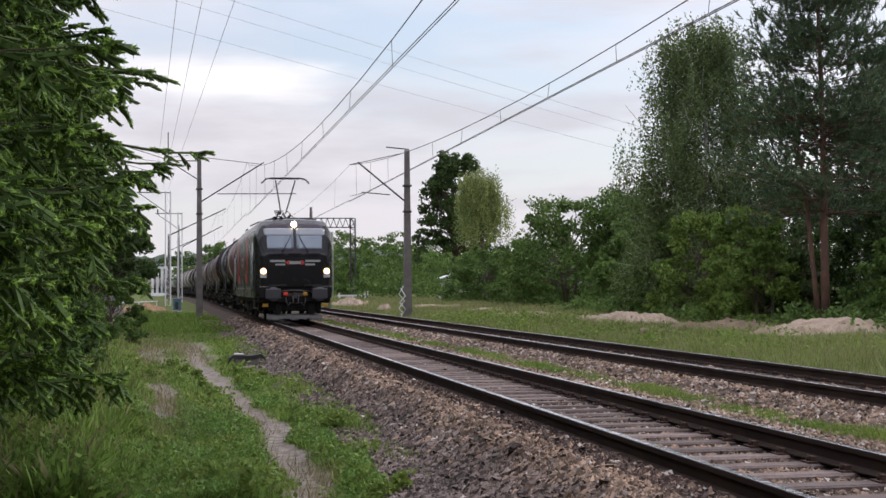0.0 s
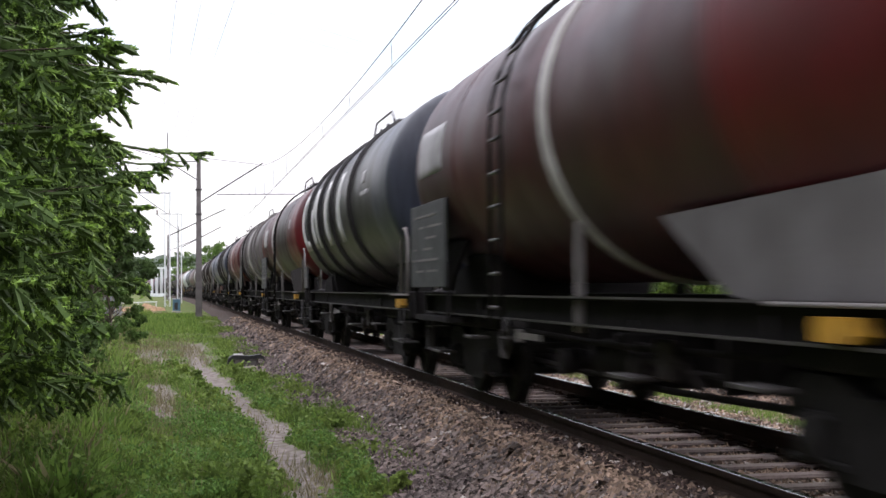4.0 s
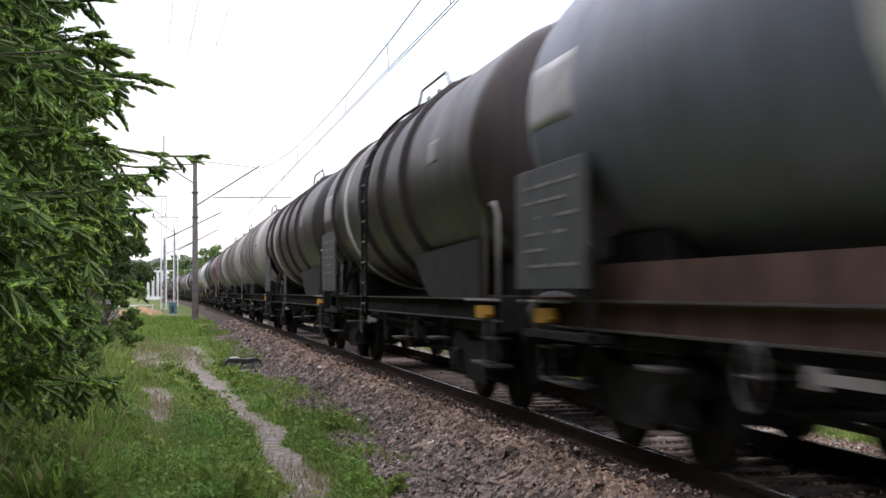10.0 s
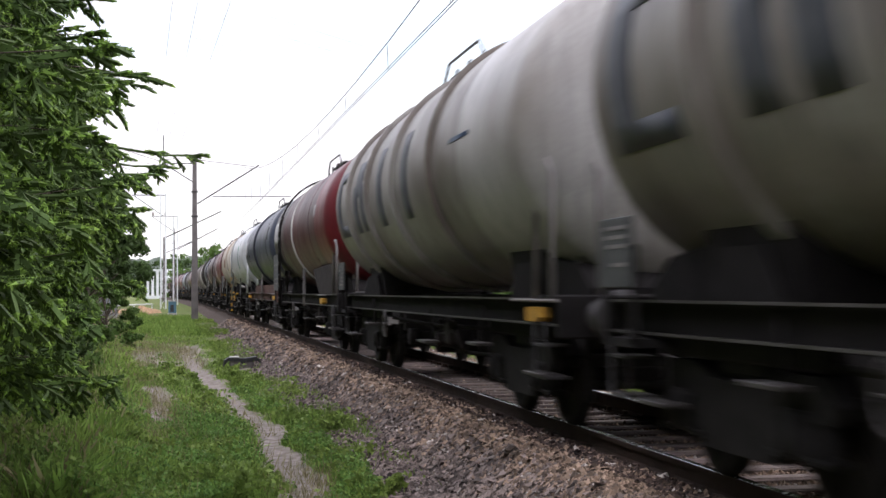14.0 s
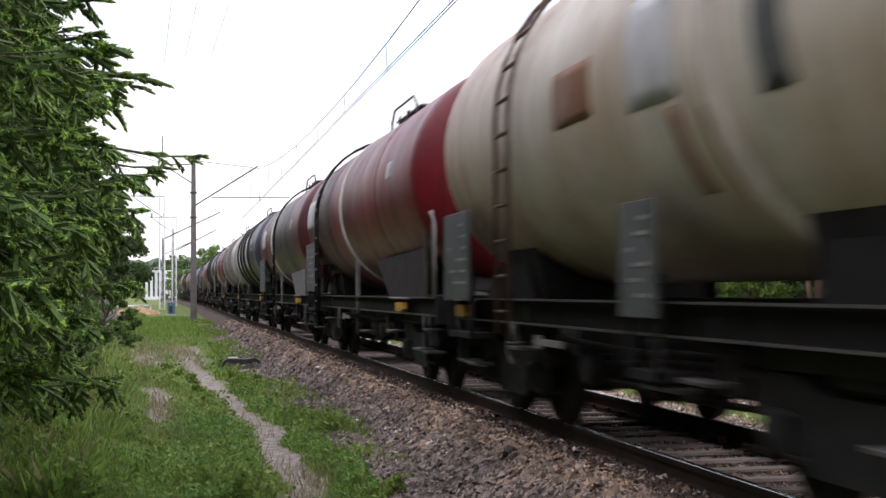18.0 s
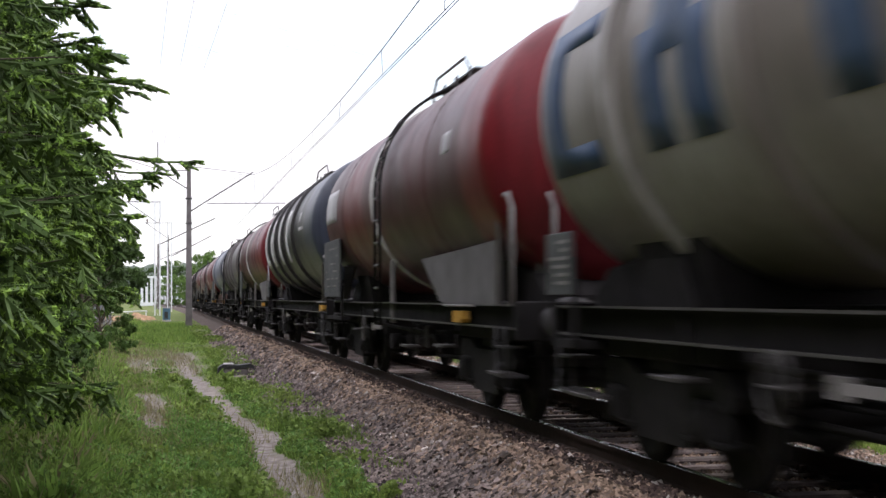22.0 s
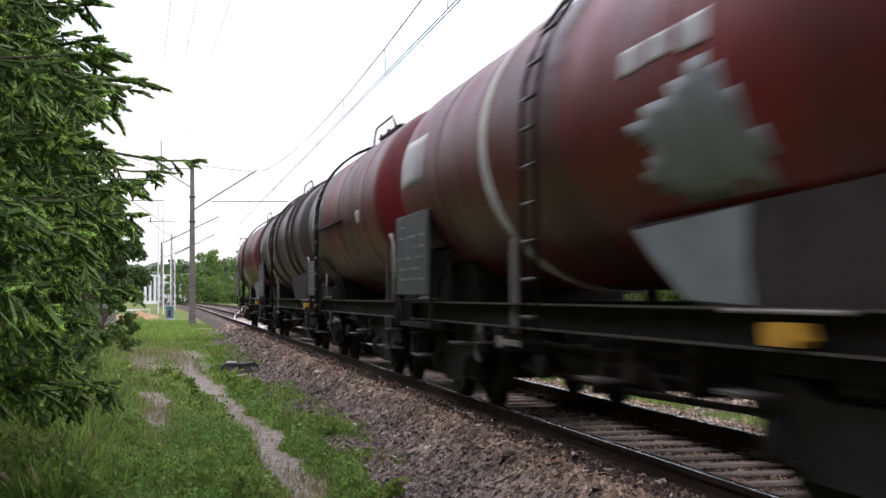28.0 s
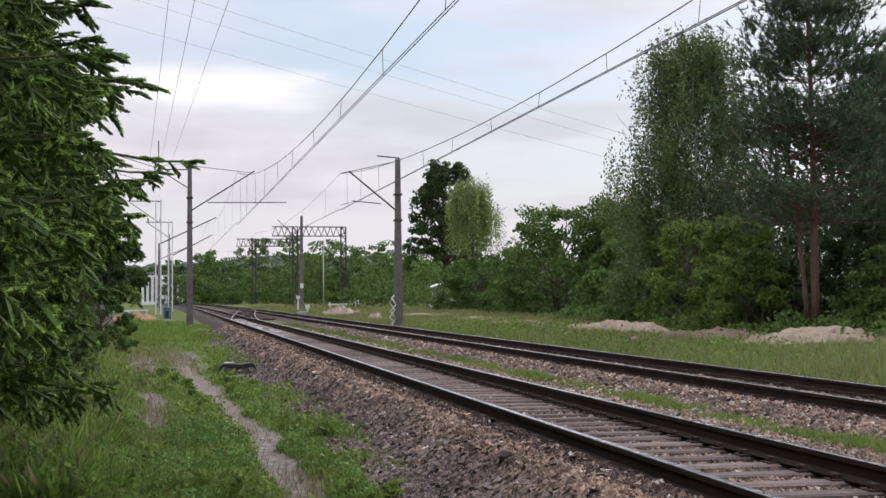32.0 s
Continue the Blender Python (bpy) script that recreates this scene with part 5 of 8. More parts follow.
def verge_near(rng, n):
    y = 13 + 15 * rng.random(n) ** 1.4
    x = -0.19 * y + (0.19 * y + 2.0) * rng.random(n)
    keep = (rng.random(n) > ground_dirt(x, y) * 1.22) & (wavy(x * 1.4, y * 0.9, 8) > -0.35)
    return x[keep], y[keep]


def verge_tall(rng, n):
    x, y = verge_spots(rng, n)
    dry = np.exp(-((y - 45) / 9) ** 2) * (x > -1.6) + 0.4 * (x < path_x(y) - 1.0)
    keep = (x < path_x(y) + 0.3) & (wavy(x * 0.9, y * 0.4, 2) + 2.0 * rng.random(n) > 1.9 - dry * 1.6)
    return x[keep], y[keep]


def toe(rng, n):
    y = 13 + 75 * rng.random(n) ** 1.6
    x = 1.5 + 1.15 * rng.random(n)
    keep = (wavy(x * 1.1, y * 0.5, 9) + rng.normal(scale=0.28, size=n) + 0.3 * (y < 21) > 0.12) & (rng.random(n) > ground_dirt(x, y) * 0.95)
    return x[keep], y[keep]


def middle(rng, n):
    y = 12 + 70 * rng.random(n) ** 1.5
    x = 7.12 + rng.normal(scale=0.13, size=n) + 0.1 * wavy(y * 0, y * 0.9, 2)
    keep = wavy(x * 0.8, y * 0.4, 5) + 0.7 * wavy(x * 2, y * 1.7, 1) > -0.75
    return x[keep], y[keep]


def field_weeds(rng, n):
    """Rank green clumps in the near field, most of them along the second track."""
    k = 60
    cy, cx = 27 + 40 * rng.random(k), 12.2 + 4.2 * rng.random(k) ** 1.4
    i = rng.integers(0, k, n)
    r = (0.18 + 0.4 * rng.random(k))[i]
    return cx[i] + rng.normal(size=n) * r, cy[i] + rng.normal(size=n) * r * 1.5


def field(rng, n):
    y = 22 + 190 * rng.random(n) ** 1.4
    x = 11.6 + (8 + y * 0.06) * rng.random(n)
    dug = (x > 16.4 + 0.5 * wavy(x * 0.2, y * 0.5, 2)) & (y > 35) & (y < 64) & (rng.random(n) < 0.8)
    return x[~dug], y[~dug]


def hedge_side(rng, n):
    """The strip of rank grass between the hedge and the overgrown rut."""
    y = 13 + 34 * rng.random(n) ** 1.5
    x = rut_x(y) - 0.25 - (1.1 + 0.11 * y) * rng.random(n) ** 1.3
    keep = wavy(x * 1.3, y * 0.7, 3) + rng.normal(scale=0.35, size=n) > -0.25
    return x[keep], y[keep]


def far_tuft(rng, n):
    y = 62 + 34 * rng.random(n)
    return -1.9 + 3.3 * rng.random(n) + 0.2 * wavy(y * 0.2, y), y


def weed_clumps(rng, n):
    """Scattered clumps of broad-leaved weeds in the verge."""
    cy = 13 + 26 * rng.random(170) ** 1.5
    cx = -0.16 * cy + (0.16 * cy + 2.3) * rng.random(170)
    i = rng.integers(0, 170, n)
    r = (0.05 + 0.13 * rng.random(170))[i]
    x, y = cx[i] + rng.normal(size=n) * r, cy[i] + rng.normal(size=n) * r
    keep = (rng.random(n) > ground_dirt(x, y) * 1.1) & (x < 2.4)
    return x[keep], y[keep]


def leafy_weeds(name, label, n, spot, high, leaf, mat, seed):
    """Low broad-leaved weeds: small leaves floating in a shallow layer of stems."""
    rng = np.random.default_rng(seed)
    x, y = spot(rng, n)
    n = len(x)
    z = ground_z(x, y) + high * (1 + 1.3 * soft_step(0.1, 1.0, rut_x(y) - x)) * rng.random(n) * np.clip(0.7 + 0.7 * wavy(x * 2.3, y * 1.6, 5), 0.15, 1.6)
    face = rng.normal(scale=0.7, size=(n, 3)) + np.array([0, 0, 0.2])
    v, f = scatter(LEAF, LEAF_F, np.stack([x, y, z], 1), frames_from(face, rng), leaf * (0.6 + 0.8 * rng.random(n)) * (1 + y / 40))
    tagged(new(name, cloud_mesh(name, v, f, [mat])), label, "weeds", kind="stuff")


def wood_edge(rng, n):
    y = 36 + 40 * rng.random(n)
    x = 21.2 + rng.normal(scale=0.9, size=n) + 0.8 * wavy(y * 0.1, y * 0.5, 3) + 1.6 * (y > 55)
    keep = wavy(x * 0.7, y * 0.5, 4) > -0.2
    return x[keep], y[keep]


leafy_weeds("wood_edge_weeds", "rank green weeds at the edge of the wood", 26000, wood_edge, 0.75, 0.06, BUSH_LEAF, 310)
grass_patch("verge_grass", "fresh green grass beside the path", 250000, verge, 0.12, 0.009, GRASS, 301, 0.5)
grass_patch("verge_grass_near", "lush bent grass blades beside the path", 120000, verge_near, 0.15, 0.0045, GRASS, 307, 0.6, False)
leafy_weeds("verge_weeds", "low leafy weeds and clover in the grass", 110000, verge_near, 0.16, 0.024, CLOVER, 308)
grass_patch("hedge_grass", "tall lush grass leaning along the hedge", 80000, hedge_side, 0.21, 0.0034, GRASS, 311, 0.55, False)
grass_patch("seeding_grass", "pale seeding stalks among the tall grass", 5200, hedge_side, 0.24, 0.0026, GRASS_DRY, 312, 0.4, False)
grass_patch("far_grass", "bright tall grass tuft before the mast", 14000, far_tuft, 0.34, 0.01, GRASS, 313, 0.4)
grass_patch("tall_grass", "taller dry seeding grass along the hedge", 55000, verge_tall, 0.3, 0.0075, GRASS_DRY, 302)
grass_patch("toe_weeds", "bright weeds at the foot of the ballast", 40000, toe, 0.13, 0.011, WEED, 303, 0.5)
leafy_weeds("weed_clumps", "taller clumps of broad-leaved weeds in the grass", 26000, weed_clumps, 0.27, 0.034, WEED, 314)
leafy_weeds("toe_leaves", "small leafy weeds at the foot of the ballast", 12000, toe, 0.14, 0.026, WEED, 309)
grass_patch("track_weeds", "grass growing between the two tracks", 60000, middle, 0.1, 0.008, WEED, 304, 0.6, True, -0.285)
grass_patch("field_grass", "meadow grass across the tracks", 190000, field, 0.26, 0.008, FIELD_GRASS, 305, 0.5)
leafy_weeds("field_weeds", "rank green weed clumps in the field", 8000, field_weeds, 0.4, 0.035, WEED, 315)
grass_patch("field_dry_grass", "dry seeding grass across the tracks", 55000, field, 0.36, 0.005, GRASS_DRY, 306)
# ---------------------------------------------------------------- train
PAINT = {}


def paint(name, base, second, rough=0.46, streaks=0.55, spec=0.26, coat=0.0):
    PAINT[name] = material(name, base, rough, 0, second, 0.62, 0.9, 26, 0.22, 0.12, 30, spec=spec, streaks=streaks, coat=coat, shift=True)
    return PAINT[name]


paint("bright_red_paint", (0.155, 0.0105, 0.016), (0.085, 0.012, 0.016), 0.4, 0.45)
paint("dark_red_paint", (0.125, 0.011, 0.015), (0.05, 0.016, 0.018), 0.4)
paint("maroon_paint", (0.052, 0.021, 0.022), (0.09, 0.012, 0.016), 0.42)
paint("brown_black_paint", (0.052, 0.039, 0.036), (0.028, 0.023, 0.023), 0.42)
paint("grey_brown_paint", (0.082, 0.066, 0.061), (0.045, 0.037, 0.036), 0.42)
paint("soot_paint", (0.022, 0.018, 0.018), (0.036, 0.024, 0.023), 0.5)
paint("black_paint", (0.028, 0.026, 0.027), (0.05, 0.044, 0.041), 0.38)
paint("blue_black_paint", (0.05, 0.056, 0.08), (0.036, 0.036, 0.042), 0.38)
paint("slate_blue_paint", (0.145, 0.16, 0.2), (0.1, 0.098, 0.11), 0.4)
paint("pale_blue_paint", (0.2, 0.215, 0.26), (0.15, 0.15, 0.17), 0.4)
paint("grey_paint", (0.165, 0.15, 0.147), (0.1, 0.083, 0.077), 0.44)
paint("light_grey_paint", (0.29, 0.266, 0.245), (0.12, 0.092, 0.074), 0.42, 0.6)
paint("off_white_paint", (0.44, 0.42, 0.405), (0.25, 0.215, 0.19), 0.42, 0.4)
paint("white_tank_paint", (0.55, 0.56, 0.58), (0.42, 0.41, 0.4), 0.32, 0.3)
paint("rusty_cream_paint", (0.47, 0.39, 0.32), (0.26, 0.15, 0.1), 0.48, 0.5)
paint("cream_paint", (0.55, 0.5, 0.43), (0.36, 0.25, 0.17), 0.45, 0.5)
SILL = material("grimy_frame", (0.02, 0.0175, 0.0175), 0.85, 0, (0.008, 0.007, 0.007), 3, 0.7, 40, 0.3, 0.2, spec=0.12)
SILL_BROWN = material("rusty_brown_frame", (0.11, 0.066, 0.055), 0.8, 0, (0.05, 0.03, 0.026), 2, 0.7, 40, 0.3, 0.2, spec=0.12)
BOGIE = material("oily_bogie", (0.02, 0.0182, 0.018), 0.8, 0.0, (0.007, 0.0065, 0.006), 5, 0.7, 40, 0.3, 0.3, spec=0.12)
WHEEL_STEEL = material("wheel_steel", (0.023, 0.02, 0.019), 0.75, 0.0, (0.01, 0.009, 0.0085), 6, 0.7, 40, 0.3, 0.1, spec=0.12)
BAND_WHITE = material("worn_white_band", (0.55, 0.53, 0.5), 0.6, 0, (0.33, 0.3, 0.28), 3, 0.6, 40, 0.2, 0.1)
LABEL_WHITE = material("worn_white_label", (0.43, 0.42, 0.42), 0.6, 0, (0.27, 0.25, 0.25), 5, 0.6, 40, 0.2, 0.05)
LABEL_GREY = material("dirty_grey_label", (0.27, 0.26, 0.26), 0.6, 0, (0.15, 0.14, 0.14), 4, 0.7, 40, 0.2, 0.05)
BOARD = material("grey_data_board", (0.09, 0.092, 0.092), 0.55, 0, (0.045, 0.045, 0.046), 3, 0.6, 40, 0.2, 0.08, spec=0.12)
PLATE_PALE = material("pale_grey_plate", (0.15, 0.14, 0.14), 0.6, 0, (0.085, 0.075, 0.073), 2, 0.6, 40, 0.2, 0.1, spec=0.2)
PLATE_GREY = material("grey_brown_plate", (0.034, 0.028, 0.028), 0.7, 0, (0.02, 0.017, 0.016), 2, 0.6, 40, 0.2, 0.1, spec=0.12)
YELLOW = material("worn_yellow_paint", (0.55, 0.29, 0.025), 0.6, 0, (0.14, 0.07, 0.025), 4, 0.6, 40, 0.3, 0.1)
LETTER_WHITE = material("white_stencil_paint", (0.6, 0.6, 0.58), 0.6, 0, (0.38, 0.37, 0.35), 2.5, 0.6, 30, 0.3, 0.05)
LETTER_BLUE = material("faded_blue_stencil_paint", (0.03, 0.06, 0.12), 0.6, 0, (0.06, 0.08, 0.12), 2.0, 0.7, 30, 0.3, 0.05)
LETTER_DARK = material("faded_dark_stencil_paint", (0.05, 0.054, 0.066), 0.6, 0, (0.1, 0.1, 0.11), 2.0, 0.7, 30, 0.3, 0.05)
EDGE_GREY = material("mottled_grey_steel", (0.095, 0.087, 0.084), 0.5, 0.3, (0.035, 0.028, 0.026), 1.2, 0.8, 20, 0.4, 0.1)
POST_GREY = material("grey_post_paint", (0.22, 0.2, 0.193), 0.6, 0, (0.12, 0.105, 0.1), 3, 0.6, 40, 0.2, 0.1)
RUST_MARK = material("rust_brown_paint", (0.17, 0.075, 0.045), 0.7, 0, (0.24, 0.13, 0.08), 3, 0.7, 30, 0.3, 0.1)
GREEN_MARK = material("green_paint", (0.03, 0.25, 0.14), 0.6, 0, (0.03, 0.16, 0.1), 3, 0.5, 40, 0.2, 0.05)
SILVER_MARK = material("silver_spray_paint", (0.22, 0.23, 0.24), 0.5, 0.2, (0.12, 0.12, 0.125), 3, 0.5, 40, 0.2, 0.05)
BLACK_RUBBER = material("black_rubber", (0.02, 0.02, 0.021), 0.7, 0, (0.03, 0.03, 0.03), 6, 0.5, 40, 0.2, 0.1)
SHARED = {}


def shared(key, make, mat):
    """One mesh for all alike parts."""
    if key not in SHARED:
        SHARED[key] = make().mesh(key[0], mat)
    return SHARED[key]


def wheelset_geo():
    g = Geo()
    for s in (-1, 1):
        x = s * 0.7525
        prof = [(x - 0.065 * s, 0.49), (x - 0.035 * s, 0.49), (x - 0.03 * s, 0.462), (x + 0.065 * s, 0.458), (x + 0.065 * s, 0.40), (x + 0.02 * s, 0.37), (x + 0.015 * s, 0.17), (x + 0.08 * s, 0.13), (x + 0.08 * s, 0.0)]
        g.lathe(prof, 24, "x")
        g.lathe([(x - 0.065 * s, 0.49), (x - 0.06 * s, 0.40), (x - 0.01 * s, 0.36), (x - 0.01 * s, 0.16), (x - 0.08 * s, 0.12), (x - 0.08 * s, 0.085)], 24, "x")
        for k in range(4):
            a = k * math.pi / 2
            g.tube([(x + 0.02 * s, 0.27 * math.sin(a), 0.27 * math.cos(a)), (x + 0.034 * s, 0.27 * math.sin(a), 0.27 * math.cos(a))], 0.035, 8)
    g.tube([(-1.05, 0, 0), (1.05, 0, 0)], 0.082, 12)
    return g


def bogie_side_geo():
    """A pressed side frame with axle boxes, in its own place at x = 0."""
    g = Geo()
    out = [(-1.36, 0.64), (-1.2, 0.8), (-0.7, 0.8), (-0.42, 0.7), (0.42, 0.7), (0.7, 0.8), (1.2, 0.8), (1.36, 0.64), (1.3, 0.54), (0.8, 0.54), (0.56, 0.24), (-0.56, 0.24), (-0.8, 0.54), (-1.3, 0.54)]
    g.prism(out, -0.06, 0.06, "x")
    for s in (-1, 1):
        g.box(-0.13, 0.13, s * 0.9 - 0.15, s * 0.9 + 0.15, 0.32, 0.6, 0.03)
        g.lathe([(-0.16, 0.0), (-0.16, 0.1), (-0.12, 0.13), (0.1, 0.13)], 14, "x", (0, s * 0.9, 0.46))
        for d in (-0.24, 0.24):
            g.lathe([(0.34, 0.075), (0.37, 0.09), (0.40, 0.07), (0.43, 0.09), (0.46, 0.07), (0.49, 0.09), (0.52, 0.07), (0.55, 0.09), (0.58, 0.075)], 10, "z", (0, s * 0.9 + d, 0))
            g.box(-0.1, 0.1, s * 0.9 + d - 0.1, s * 0.9 + d + 0.1, 0.3, 0.345, 0.01)
    return g


def bogie_cross_geo():
    g = Geo().box(-0.95, 0.95, -0.22, 0.22, 0.42, 0.72, 0.03)
    g.lathe([(0.7, 0.35), (0.86, 0.3), (0.86, 0.0)], 14, "z")
    for s in (-1, 1):
        g.box(-0.9, 0.9, s * 1.28 - 0.06, s * 1.28 + 0.06, 0.56, 0.68, 0.015)
        g.tube([(-0.85, s * 0.45, 0.36), (0.85, s * 0.45, 0.36)], 0.04, 8)
        for x in (-0.7525, 0.7525):
            g.box(x - 0.05, x + 0.05, s * 0.36 - 0.04, s * 0.36 + 0.04, 0.3, 0.6, 0.01)
    return g


def brake_rigging_geo():
    """Brake beams, hangers, shoes and levers round the wheels of a bogie."""
    g = Geo().box(-0.62, 0.62, -0.5, 0.5, 0.5, 0.8, 0.03)
    for s in (-1, 1):
        g.tube([(-0.82, s * 1.46, 0.4), (0.82, s * 1.46, 0.4)], 0.045, 8)
        g.tube([(-0.5, s * 0.3, 0.3), (-0.45, s * 1.46, 0.36)], 0.028, 6)
        g.tube([(0.5, s * 0.3, 0.3), (0.45, s * 1.46, 0.36)], 0.028, 6)
        for x in (-0.76, 0.76):
            g.prism([(s * 1.36, 0.28), (s * 1.46, 0.24), (s * 1.52, 0.44), (s * 1.46, 0.66), (s * 1.34, 0.64), (s * 1.4, 0.46)], x - 0.05, x + 0.05, "x")
            g.box(x - 0.02, x + 0.02, s * 1.44 - 0.03, s * 1.44 + 0.03, 0.5, 0.95, 0.005)
        g.box(-0.8, 0.8, s * 1.5 - 0.04, s * 1.5 + 0.04, 0.74, 0.94, 0.01)
    return g


def add_bogie(wagon, y, axles):
    """A two-axle bogie under a wagon; its wheelsets roll."""
    frame_part = part("bogie", shared(("bogie", "cross"), bogie_cross_geo, BOGIE), None, wagon, at=pose(0, y, 0))
    for s in (-1, 1):
        part("side_frame", shared(("side_frame", ""), bogie_side_geo, BOGIE), None, frame_part, at=pose(s * 1.0, 0, 0))
    part("brake_rigging", shared(("brake_rigging", ""), brake_rigging_geo, BOGIE), None, frame_part, "dark brake rigging")
    for d in (-0.9, 0.9):
        axles.append((part("wheelset", shared(("wheelset", ""), wheelset_geo, WHEEL_STEEL), None, wagon, "worn steel wheelset", at=pose(0, y + d, 0.46)), (0, y + d, 0.46), 0.46))


def buffer_geo():
    g = Geo().lathe([(0, 0.0), (0, 0.14), (-0.06, 0.15), (-0.08, 0.105), (-0.34, 0.1), (-0.34, 0.075), (-0.52, 0.075)], 16, "y")
    g.lathe([(-0.52, 0.0), (-0.55, 0.1), (-0.555, 0.2), (-0.53, 0.235), (-0.51, 0.235), (-0.5, 0.06)], 18, "y")
    return g


def coupling_geo():
    g = Geo().prism([(-0.05, 0.98), (0.05, 0.98), (0.05, 1.1), (-0.05, 1.1)], -0.3, 0.05)
    g.tube([(-0.07, -0.25, 1.0), (-0.07, -0.5, 0.82), (0.07, -0.5, 0.82), (0.07, -0.25, 1.0)], 0.025, 6)
    g.tube([(0.35, 0, 0.95), (0.36, -0.3, 0.72), (0.3, -0.5, 0.68), (0.2, -0.52, 0.82)], 0.028, 6)
    g.tube([(-0.35, 0, 0.95), (-0.36, -0.3, 0.7), (-0.3, -0.5, 0.66), (-0.2, -0.52, 0.8)], 0.028, 6)
    return g


def add_ends(wagon, half, sill_mat, steps=True):
    """Headstocks, buffers, couplings and corner steps at both ends of a frame."""
    for s in (-1, 1):
        turn = 0 if s < 0 else 180
        part("headstock", shared(("headstock", sill_mat.name), lambda: Geo().box(-1.25, 1.25, 0, 0.12, 0.86, 1.24, 0.015), sill_mat), None, wagon, at=pose(0, s * half, 0, 0, 0, turn))
        for x in (-0.87, 0.87):
            part("buffer", shared(("buffer", ""), buffer_geo, DARK_STEEL), None, wagon, "round steel buffer", at=pose(x, s * half, 1.05, 0, 0, turn))
        part("coupling", shared(("coupling", ""), coupling_geo, DARK_STEEL), None, wagon, at=pose(0, s * half, 0, 0, 0, turn))
        for x in (-1, 1):
            def step():
                g = Geo().tube([(0, -0.2, 1.0), (0, -0.2, 0.5), (0, 0.2, 0.5), (0, 0.2, 1.0)], 0.018, 6)
                g.box(-0.02, 0.22, -0.2, 0.2, 0.49, 0.515)
                g.box(-0.02, 0.22, -0.2, 0.2, 0.78, 0.8)
                return g
            part("corner_step", shared(("corner_step", ""), step, DARK_STEEL), None, wagon, at=pose(x * 1.28, s * (half - 0.55), 0, 0, 0, 0 if x < 0 else 180))


def underfloor_geo(bc):
    """Brake cylinders, levers, pipes and brackets hung between the bogies."""
    rnd = random.Random(41)
    g = Geo().box(-0.9, 0.9, -0.08, 0.08, 0.42, 0.9, 0.02).box(-0.7, 0.75, 1.3, 1.44, 0.5, 0.92, 0.02).box(-0.7, 0.75, -1.9, -1.76, 0.5, 0.92, 0.02)
    g.lathe([(-0.5, 0.001), (-0.5, 0.2), (0.35, 0.2), (0.4, 0.12), (0.7, 0.05)], 14, "y", (0.35, -0.9, 0.68))
    for x, z in ((-0.95, 0.8), (-0.2, 0.55), (0.3, 0.45), (0.9, 0.78), (-0.65, 0.45)):
        g.tube([(x, -bc + 0.9, z + 0.06), (x, -0.6, z), (x + 0.05, 0.8, z), (x, bc - 0.9, z + 0.05)], 0.03, 6)
    y = -bc + 1.5
    while y < bc - 1.5:
        h = rnd.uniform(0.12, 0.42)
        a = rnd.uniform(-1.0, 0.6)
        g.box(a, a + rnd.uniform(0.1, 0.5), y, y + rnd.uniform(0.06, 0.4), 0.95 - h, 0.98, 0.01)
        y += rnd.uniform(0.35, 0.8)
    return g


def barrel_geo(half, r, y0, y1, seg=48):
    """A stretch of the barrel from y0 to y1; dished where it reaches an end."""
    dish = []
    for i in range(13):
        u = math.sin(i / 12 * math.pi / 2)
        dish.append((0.56 * (1 - (1 - u ** 2.3) ** (1 / 2.3)), r * u))
    prof = []
    if y0 <= -half + 1e-6:
        prof += [(-half + d, q) for d, q in dish] + [(-half + 0.7, r)]
    else:
        prof += [(y0, r)]
    if y1 >= half - 1e-6:
        prof += [(half - 0.7, r)] + [(half - d, q) for d, q in reversed(dish)]
    else:
        prof += [(y1, r)]
    fixed = [(d, max(q, 0.001)) for d, q in prof]
    return Geo().lathe(fixed, seg, "y")


def ring_geo(r, w, h, a0=0.0, a1=math.tau):
    return Geo().lathe([(-w / 2, r - 0.01), (-w / 2, r + h), (w / 2, r + h), (w / 2, r - 0.01)], 44, "y", a0=a0, a1=a1)


def patch_geo(r, y0, y1, z0, z1, side=-1, lift=0.004):
    """A painted patch lying on the barrel's flank between two heights over its axis."""
    g = Geo()
    k = 6
    a0, a1 = math.asin(max(-0.98, min(0.98, z0 / r))), math.asin(max(-0.98, min(0.98, z1 / r)))
    for y in (y0, y1):
        for rr in (r - 0.004, r + lift):
            for i in range(k + 1):
                a = a0 + (a1 - a0) * i / k
                g.v.append((side * rr * math.cos(a), y, rr * math.sin(a)))
    n = k + 1
    for i in range(k):
        g.f += [(n + i, n + i + 1, 3 * n + i + 1, 3 * n + i), (i, 2 * n + i, 2 * n + i + 1, i + 1)]
    g.f += [(0, n, 3 * n, 2 * n), (k, 2 * n + k, 3 * n + k, n + k)]
    for i in range(k):
        g.f += [(i, i + 1, n + i + 1, n + i), (2 * n + i, 3 * n + i, 3 * n + i + 1, 2 * n + i + 1)]
    g.s = [True, False] * k + [False] * (len(g.f) - 2 * k)
    return g


MARKS = (("#####", "##...", "##...", "##...", "##...", "#####"), (".###.", ".###.", "#####", "##.##", "##.##", "##.##"), ("##", "##", "##", "##", "##", "##"), ("##", "##", "##", "##", "##", "##"),
         (".......##...", ".....#####..", "..########..", "###########.", ".##########.", "..#########.", ".###########", "############", ".##########.", "...#####.##."))


